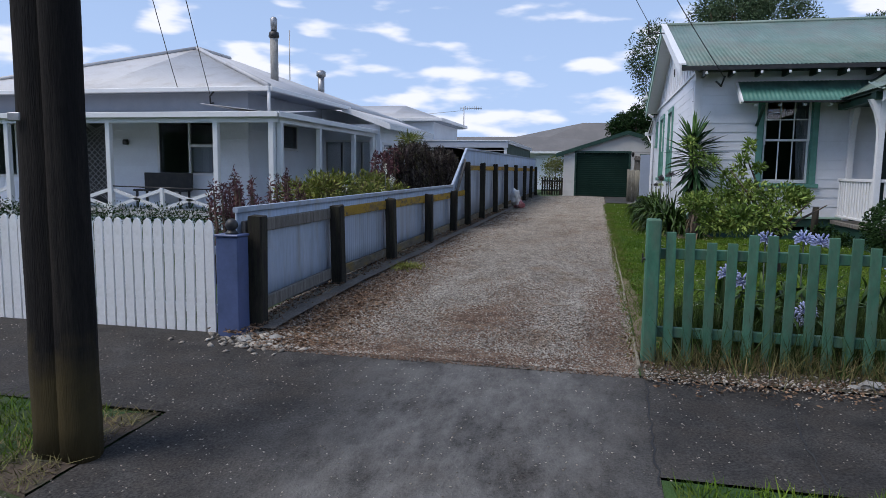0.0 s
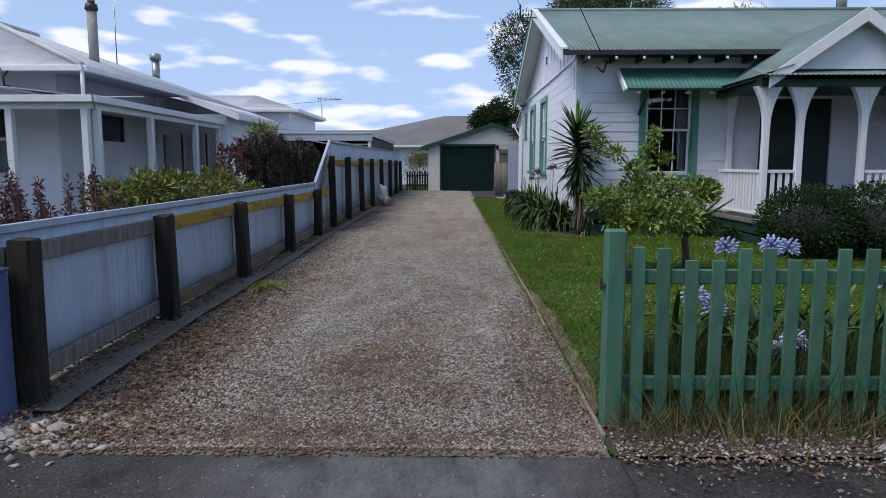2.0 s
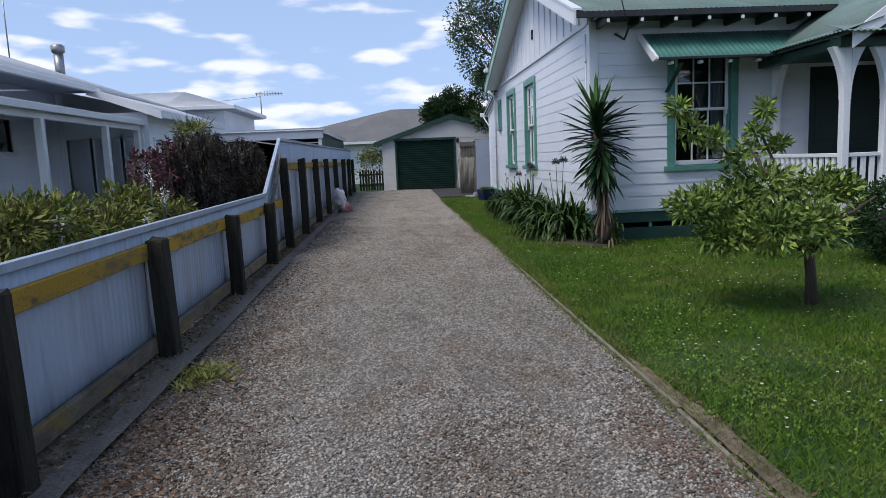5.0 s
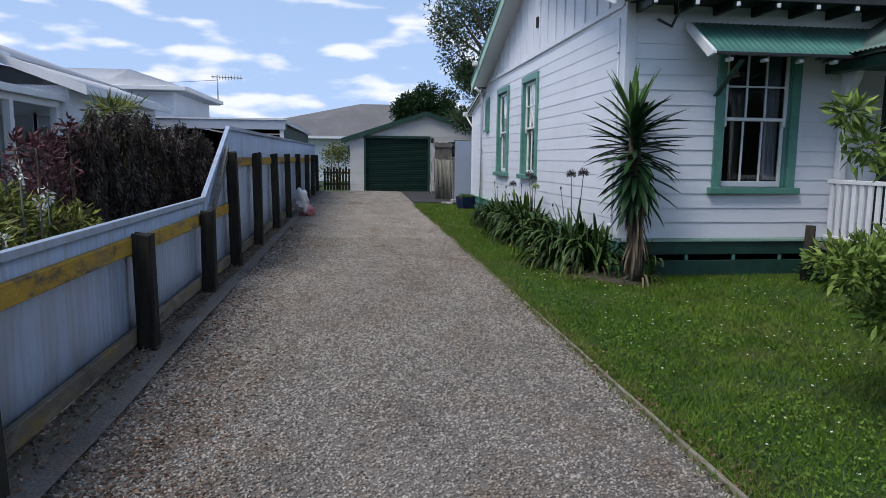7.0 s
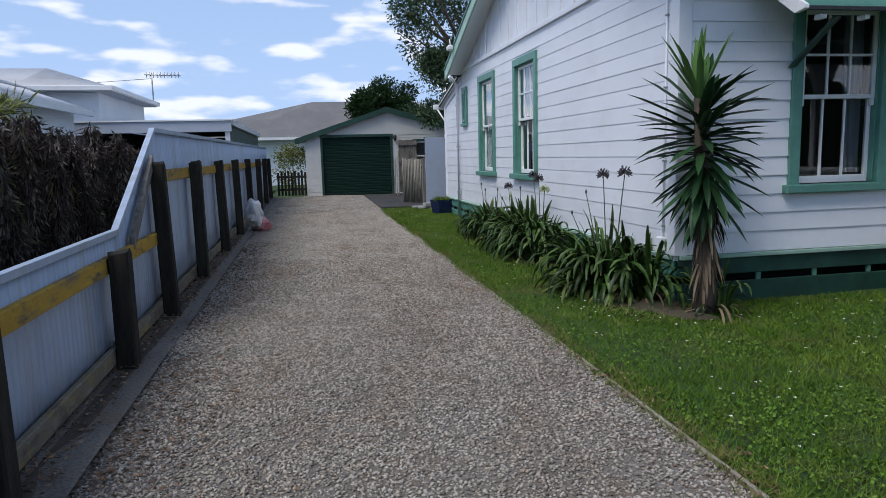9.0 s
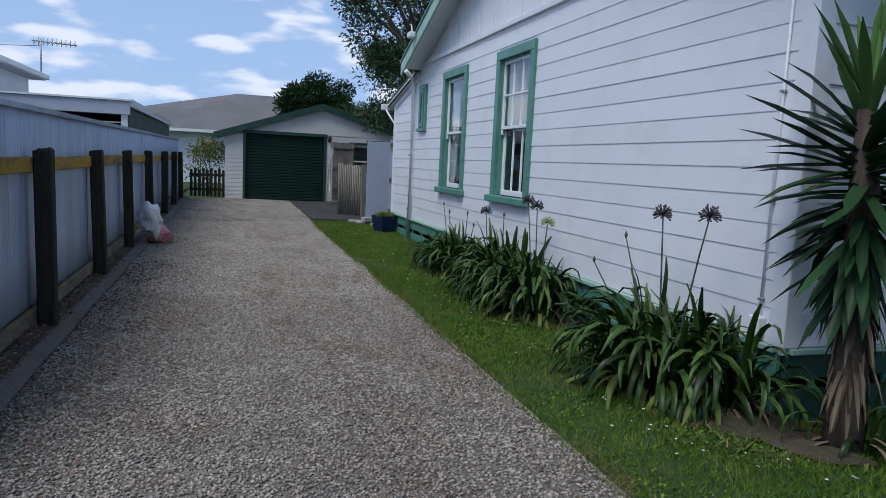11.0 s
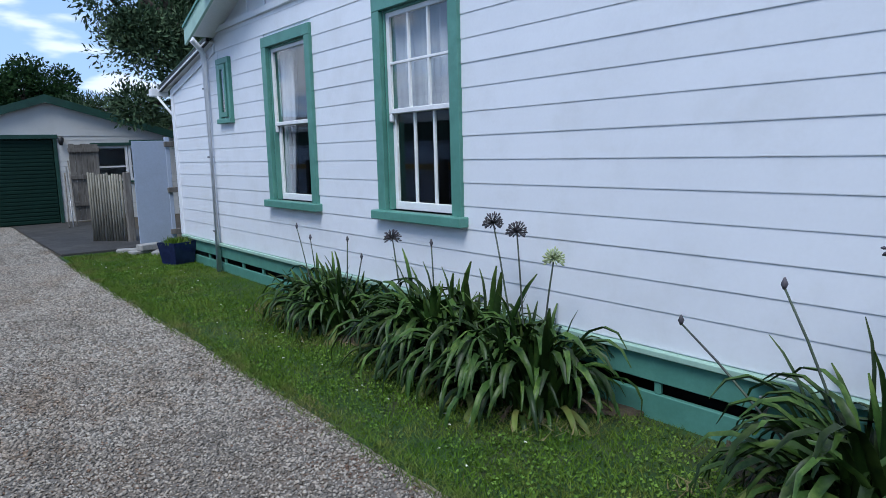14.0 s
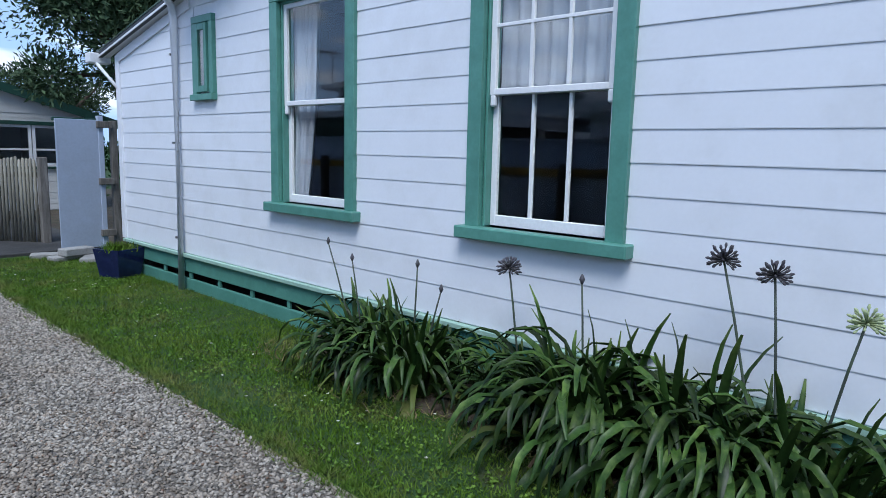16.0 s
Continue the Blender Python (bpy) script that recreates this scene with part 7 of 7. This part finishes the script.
for k, (x, y, r) in enumerate(((1.83, 4.63, 0.06), (-2.73, 4.68, 0.05), (-2.5, 4.78, 0.045), (1.72, 4.6, 0.035))):
    bm = bmesh.new()
    bmesh.ops.create_icosphere(bm, subdivisions=2, radius=r, matrix=Matrix.Translation((x, y, ground_at(y) + r * 0.4)) @ Matrix.Diagonal((1.3, 1, 0.6, 1)))
    for v in bm.verts:
        v.co += Vector((noise.noise(v.co * 30), noise.noise(v.co * 31), noise.noise(v.co * 29))) * r * 0.4
    whole("loose_rock", bm, M_CONCRETE, "pale loose rock on the ground by the fence", "rock", "loose rocks")


def blades(n, x, y, height, width, lean=0.5, lift=0.01):
    h = height * rng.uniform(0.5, 1.3, n)
    a = rng.uniform(0, 2 * np.pi, n)
    w = width * rng.uniform(0.6, 1.3, n)
    g = ground_array(y) + lift
    b0 = np.stack([x - np.cos(a) * w, y - np.sin(a) * w, g], 1)
    b1 = np.stack([x + np.cos(a) * w, y + np.sin(a) * w, g], 1)
    tip = np.stack([x + rng.normal(0, lean, n) * h, y + rng.normal(0, lean, n) * h, g + h], 1)
    return np.stack([b0, b1, tip], 1)


n = 150000
yy = 4.9 + 21.3 * rng.uniform(0, 1, n)
xx = 0.4 + 1.45 * rng.uniform(0, 1, n)
stuff("lawn_grass", array_mesh("lawn_grass", blades(n, xx, yy, 0.04, 0.0035, 0.7), ((0, 1, 2),), M_BLADE), "short green grass of the side lawn", "grass")
n = 150000
xx, yy = 1.85 + 5.2 * rng.uniform(0, 1, n) ** 1.3, 5.0 + 8.9 * rng.uniform(0, 1, n)
stuff("front_grass", array_mesh("front_grass", blades(n, xx, yy, 0.042, 0.004, 0.7), ((0, 1, 2),), M_BLADE), "short green grass of the front lawn", "grass")
n = 26000
xx, yy = np.concatenate([rng.uniform(-5.5, -2.72, n // 2), rng.uniform(0.42, 4.0, n // 2)]), np.concatenate([rng.uniform(0.5, 3.16, n // 2), rng.uniform(1.2, 2.98, n // 2)])
stuff("verge_grass", array_mesh("verge_grass", blades(n, xx, yy, 0.06, 0.004, 0.6), ((0, 1, 2),), M_BLADE), "green grass of the street verge", "grass")
n = 5200
xx, yy = 0.45 + 6.0 * rng.uniform(0, 1, n), rng.normal(4.86, 0.13, n)
stuff("dry_grass", array_mesh("dry_grass", blades(n, xx, yy, 0.17, 0.004, 0.6), ((0, 1, 2),), M_DRYBLADE), "dry yellowed grass along the foot of the picket fence", "grass")
n = 17000
xx, yy = 0.6 + 6.0 * rng.uniform(0, 1, n), rng.normal(5.25, 0.22, n)
stuff("long_grass", array_mesh("long_grass", blades(n, xx, yy, 0.36, 0.005, 0.3), ((0, 1, 2),), M_SHADEBLADE), "long uncut grass behind the picket fence, coloured as if shaded", "grass")
n = 22000
yy = 4.9 + 20.6 * rng.uniform(0, 1, n) ** 0.8
xx = rng.normal(0.4, 0.05, n)
stuff("edge_grass", array_mesh("edge_grass", blades(n, xx, yy, 0.036, 0.004, 0.8), ((0, 1, 2),), M_EDGEBLADE), "yellowish grass spilling over the timber edging", "grass")
n = 13900
yy = np.concatenate([4.7 + 16 * rng.uniform(0, 1, 7000) ** 1.3, rng.normal(4.52, 0.13, 2500), 4.6 + np.abs(rng.normal(0, 1.6, 2400)), 4.8 + 9 * rng.uniform(0, 1, 2000) ** 1.4])
xx = np.concatenate([-2.92 + np.abs(rng.normal(0, 0.42, 7000)), rng.uniform(0.4, 6, 2500), rng.normal(-2.3, 0.24, 2400), rng.normal(0.42, 0.06, 2000)])
c = np.stack([xx, yy, ground_array(yy) + np.where(xx < -2.7, 0.062, 0.02)], 1)
dd = np.stack([rng.normal(size=n), rng.normal(size=n), rng.normal(0.05, 0.15, n)], 1)
stuff("leaf_litter", array_mesh("leaf_litter", leaf_cloud(c, dd, 0.036, 0.016), LEAF_FACES, M_LITTER), "brown dry leaf litter along the fences", "leaves")
n = 560
xx, yy = np.concatenate([rng.uniform(0.6, 6.5, 480), rng.uniform(0.55, 1.4, 80)]), np.concatenate([rng.uniform(5.2, 13.6, 480), rng.uniform(13.5, 25, 80)])
c = np.repeat(np.stack([xx, yy, ground_array(yy) + 0.05], 1), 5, 0)
ang = np.tile(np.arange(5) * 2 * np.pi / 5, n)
dd = np.stack([np.cos(ang), np.sin(ang), np.full(len(ang), 0.2)], 1)
stuff("daisies", array_mesh("daisies", leaf_cloud(c, dd, 0.011, 0.008), LEAF_FACES, M_DAISY), "small white daisies dotted over the lawn", "flowers")
n = 260
xx, yy = rng.normal(-2.45, 0.1, n), rng.normal(8.55, 0.14, n)
stuff("yellow_weed", array_mesh("yellow_weed", blades(n, xx, yy, 0.05, 0.012, 1.2), ((0, 1, 2),), M_WEED), "yellowing weed growing in the gravel by the fence", "weed")
n = 500
xx, yy = rng.normal(1.6, 0.08, n), rng.normal(24.2, 0.08, n)
me = array_mesh("pot_plant", blades(n, xx, yy, 0.1, 0.008, 0.5, lift=0.32), ((0, 1, 2),), M_BLADE)
ob = new("pot_plants", me)
ob.parent = pot
ob.matrix_parent_inverse = world_of(pot).inverted()
tagged(ob, kind="stuff")
# cracks in the footpath
for pts in (((0.36, 2.95), (0.37, 3.6), (0.4, 4.45)), ((1.12, 3.1), (1.16, 3.6), (1.28, 4.46))):
    bm = bmesh.new()
    for (xa, ya), (xb, yb) in zip(pts, pts[1:]):
        steps = 8
        prev = None
        for k in range(steps + 1):
            t = k / steps
            x, y = xa + (xb - xa) * t + random.uniform(-0.012, 0.012), ya + (yb - ya) * t
            w = random.uniform(0.003, 0.008)
            cur = [bm.verts.new((x - w, y, ground_at(y) + 0.004)), bm.verts.new((x + w, y + w, ground_at(y) + 0.004))]
            if prev:
                bm.faces.new((prev[0], prev[1], cur[1], cur[0]))
            prev = cur
    whole("pavement_crack", bm, M_DARK, "thin dark crack across the asphalt footpath", "crack", "pavement cracks", "structure")

tagged(whole("fence_soil", sheet(-2.96, -2.6, 4.95, 32.8, 4, 160, 0.035, 0.02, 3.0), M_GRAVEL, "dark soil strip at the foot of the iron fence", "soil"), kind="structure")
M_DIRT = material("reddish_dirt_crumb", (0.17, 0.105, 0.07), 0.95, tones=((0.24, 0.165, 0.115), (0.09, 0.058, 0.04)), scale=4, fine=60, bump=0.3, vary=0.4, island=True)
spots_x, spots_y = [], []
for cx, cy, rx, ry, k in ((-2.3, 6.0, 0.3, 0.9, 4200), (-0.95, 5.9, 0.22, 0.3, 1500), (-1.0, 4.68, 0.9, 0.08, 1600), (0.2, 5.9, 0.1, 0.9, 1500), (-1.0, 4.75, 0.8, 0.14, 2200), (0.1, 5.2, 0.16, 0.5, 1500), (-0.9, 5.8, 0.3, 0.35, 2000), (-0.8, 7.2, 0.3, 0.5, 1000), (0.12, 7.2, 0.12, 0.6, 800), (-2.35, 9.0, 0.15, 1.5, 1300), (-1.0, 19.0, 0.4, 1.5, 1500), (-2.3, 16, 0.2, 3.0, 1300), (-1.1, 24.0, 0.6, 2.5, 2500), (-2.25, 8.0, 0.28, 2.2, 3500), (-1.2, 5.1, 0.6, 0.35, 2600), (-1.5, 4.7, 0.7, 0.12, 1800), (-0.6, 14.5, 0.2, 1.2, 1200), (0.15, 15.0, 0.12, 3.0, 1800), (-1.9, 20.5, 0.25, 2.5, 1500)):
    spots_x.append(rng.normal(cx, rx, k))
    spots_y.append(rng.normal(cy, ry, k))
xx, yy = np.concatenate(spots_x), np.concatenate(spots_y)
keep = (xx > -2.65) & (xx < 0.33) & (yy > 4.5)
xx, yy = xx[keep], yy[keep]
stuff("dirt_crumbs", array_mesh("dirt_crumbs", stones(len(xx), xx, yy, 0.0095, lift=0.004 + wavy(xx, yy)), OCTA, M_DIRT), "reddish brown dirt and bark scattered over the gravel", "dirt")
tagged(whole("fence_foot_soil", sheet(0.37, 14, 4.5, 5.0, 80, 6, 0.018, 0.02, 5.0), M_SOIL, "dark soil and litter at the foot of the picket fence", "soil"), kind="structure")

# bare earth under the clumps along the wall and round the foot of the pole
def earth_patch(name, x0, x1, y0, y1, seed, label, dz=0.03, mat=None):
    bm = bmesh.new()
    nx, ny = 14, max(20, int((y1 - y0) * 10))
    grid = []
    for j in range(ny + 1):
        y = y0 + (y1 - y0) * j / ny
        ease = min(1.0, 4 * min(j, ny - j) / ny) ** 0.5
        edge = x1 - (x1 - x0) * ease * (0.85 + 0.3 * noise.noise((y * 2.3, seed, 0)) + 0.12 * noise.noise((y * 9, seed, 3)))
        grid.append([bm.verts.new((edge + (x1 - edge) * i / nx, y, ground_at(y) + dz + 0.012 * noise.noise((i * 0.7, y * 6, seed)) - 0.02 * (i == 0))) for i in range(nx + 1)])
    for p, q in zip(grid, grid[1:]):
        for i in range(nx):
            f = bm.faces.new((p[i], p[i + 1], q[i + 1], q[i]))
            f.smooth = True
    return tagged(whole(name, bm, mat or M_SOIL, label, "soil"), kind="structure")


earth_patch("wall_bed", 1.22, 1.86, 16.2, 20.6, 2.0, "dark bare soil under the plants by the wall", 0.045)
earth_patch("corner_bed", 1.2, 1.86, 13.3, 15.7, 7.0, "dark bare soil under the plants at the house corner", 0.045)
earth_patch("pole_foot_soil", -2.95, -2.43, 2.2, 3.18, 11.0, "dry bare earth round the foot of the pole", 0.006)
M_DRYSOIL = material("dry_brown_soil", (0.17, 0.125, 0.08), 0.95, tones=((0.25, 0.195, 0.135), (0.09, 0.065, 0.04)), scale=5, fine=60, bump=1.0, depth=0.02, grit=0.3)
earth_patch("lawn_edge_soil", 0.5, 0.375, 4.95, 8.4, 15.0, "dry brown soil along the lawn edging", 0.03, M_DRYSOIL)
n = 900
xx, yy = rng.uniform(-3.0, -2.45, n), rng.uniform(2.2, 3.16, n)
stuff("pole_litter", array_mesh("pole_litter", blades(n, xx, yy, 0.04, 0.004, 1.4), ((0, 1, 2),), M_DRYBLADE), "dry grass scraps round the foot of the pole", "litter")
n = 1500
xx, yy = np.concatenate([rng.normal(1.25, 0.1, 1000), rng.normal(1.25, 0.1, 500)]), np.concatenate([rng.uniform(16.2, 20.6, 1000), rng.uniform(13.4, 15.6, 500)])
stuff("bed_litter", array_mesh("bed_litter", blades(n, xx, yy, 0.035, 0.005, 1.5, lift=0.045), ((0, 1, 2),), M_DRYBLADE), "dry leaf scraps on the soil under the plants", "litter")

# clover among the grass
n = 60000
xx = np.concatenate([rng.uniform(0.46, 1.75, 34000), rng.uniform(1.6, 7.0, 26000)])
yy = np.concatenate([rng.uniform(5.0, 25.5, 34000), rng.uniform(5.0, 13.6, 26000)])
patch = np.array([noise.noise((a * 1.7, b * 1.7, 4.0)) for a, b in zip(xx, yy)])
keep = patch > rng.uniform(-0.25, 0.35, n)
xx, yy = xx[keep], yy[keep]
c = np.stack([xx, yy, ground_array(yy) + 0.022 + 0.018 * rng.uniform(0, 1, len(xx))], 1)
dd = np.stack([rng.normal(size=len(xx)), rng.normal(size=len(xx)), rng.normal(0.15, 0.2, len(xx))], 1)
M_CLOVER = material("clover_leaf", (0.115, 0.2, 0.028), 0.6, tones=((0.18, 0.27, 0.05), (0.07, 0.14, 0.02)), scale=2, fine=30, bump=0, vary=0.35, island=True, spec=0.12)
stuff("clover", array_mesh("clover", leaf_cloud(c, dd, 0.02, 0.02), LEAF_FACES, M_CLOVER), "patches of small clover leaves in the lawn", "clover")
# unseen dark trees across the street, behind the walk, added to darken glass reflections
row = bmesh.new()
edge = []
for k in range(81):
    x = -60 + 1.5 * k
    h = 6.5 + 2.5 * noise.noise((x * 0.13, 3.0, 0)) + 1.2 * noise.noise((x * 0.6, 1.0, 0))
    edge.append((row.verts.new((x, -26 + 0.8 * noise.noise((x * 0.5, 0, 9)), -0.05)), row.verts.new((x, -26.5, h)), row.verts.new((x, -30, h - 1)), row.verts.new((x, -30, -0.05))))
for p, q in zip(edge, edge[1:]):
    for k in range(3):
        row.faces.new((p[k], q[k], q[k + 1], p[k + 1]))
tagged(whole("backdrop", row, M_HEDGE, "unseen dark green tree row across the street, added to darken reflections", "trees"), kind="structure")
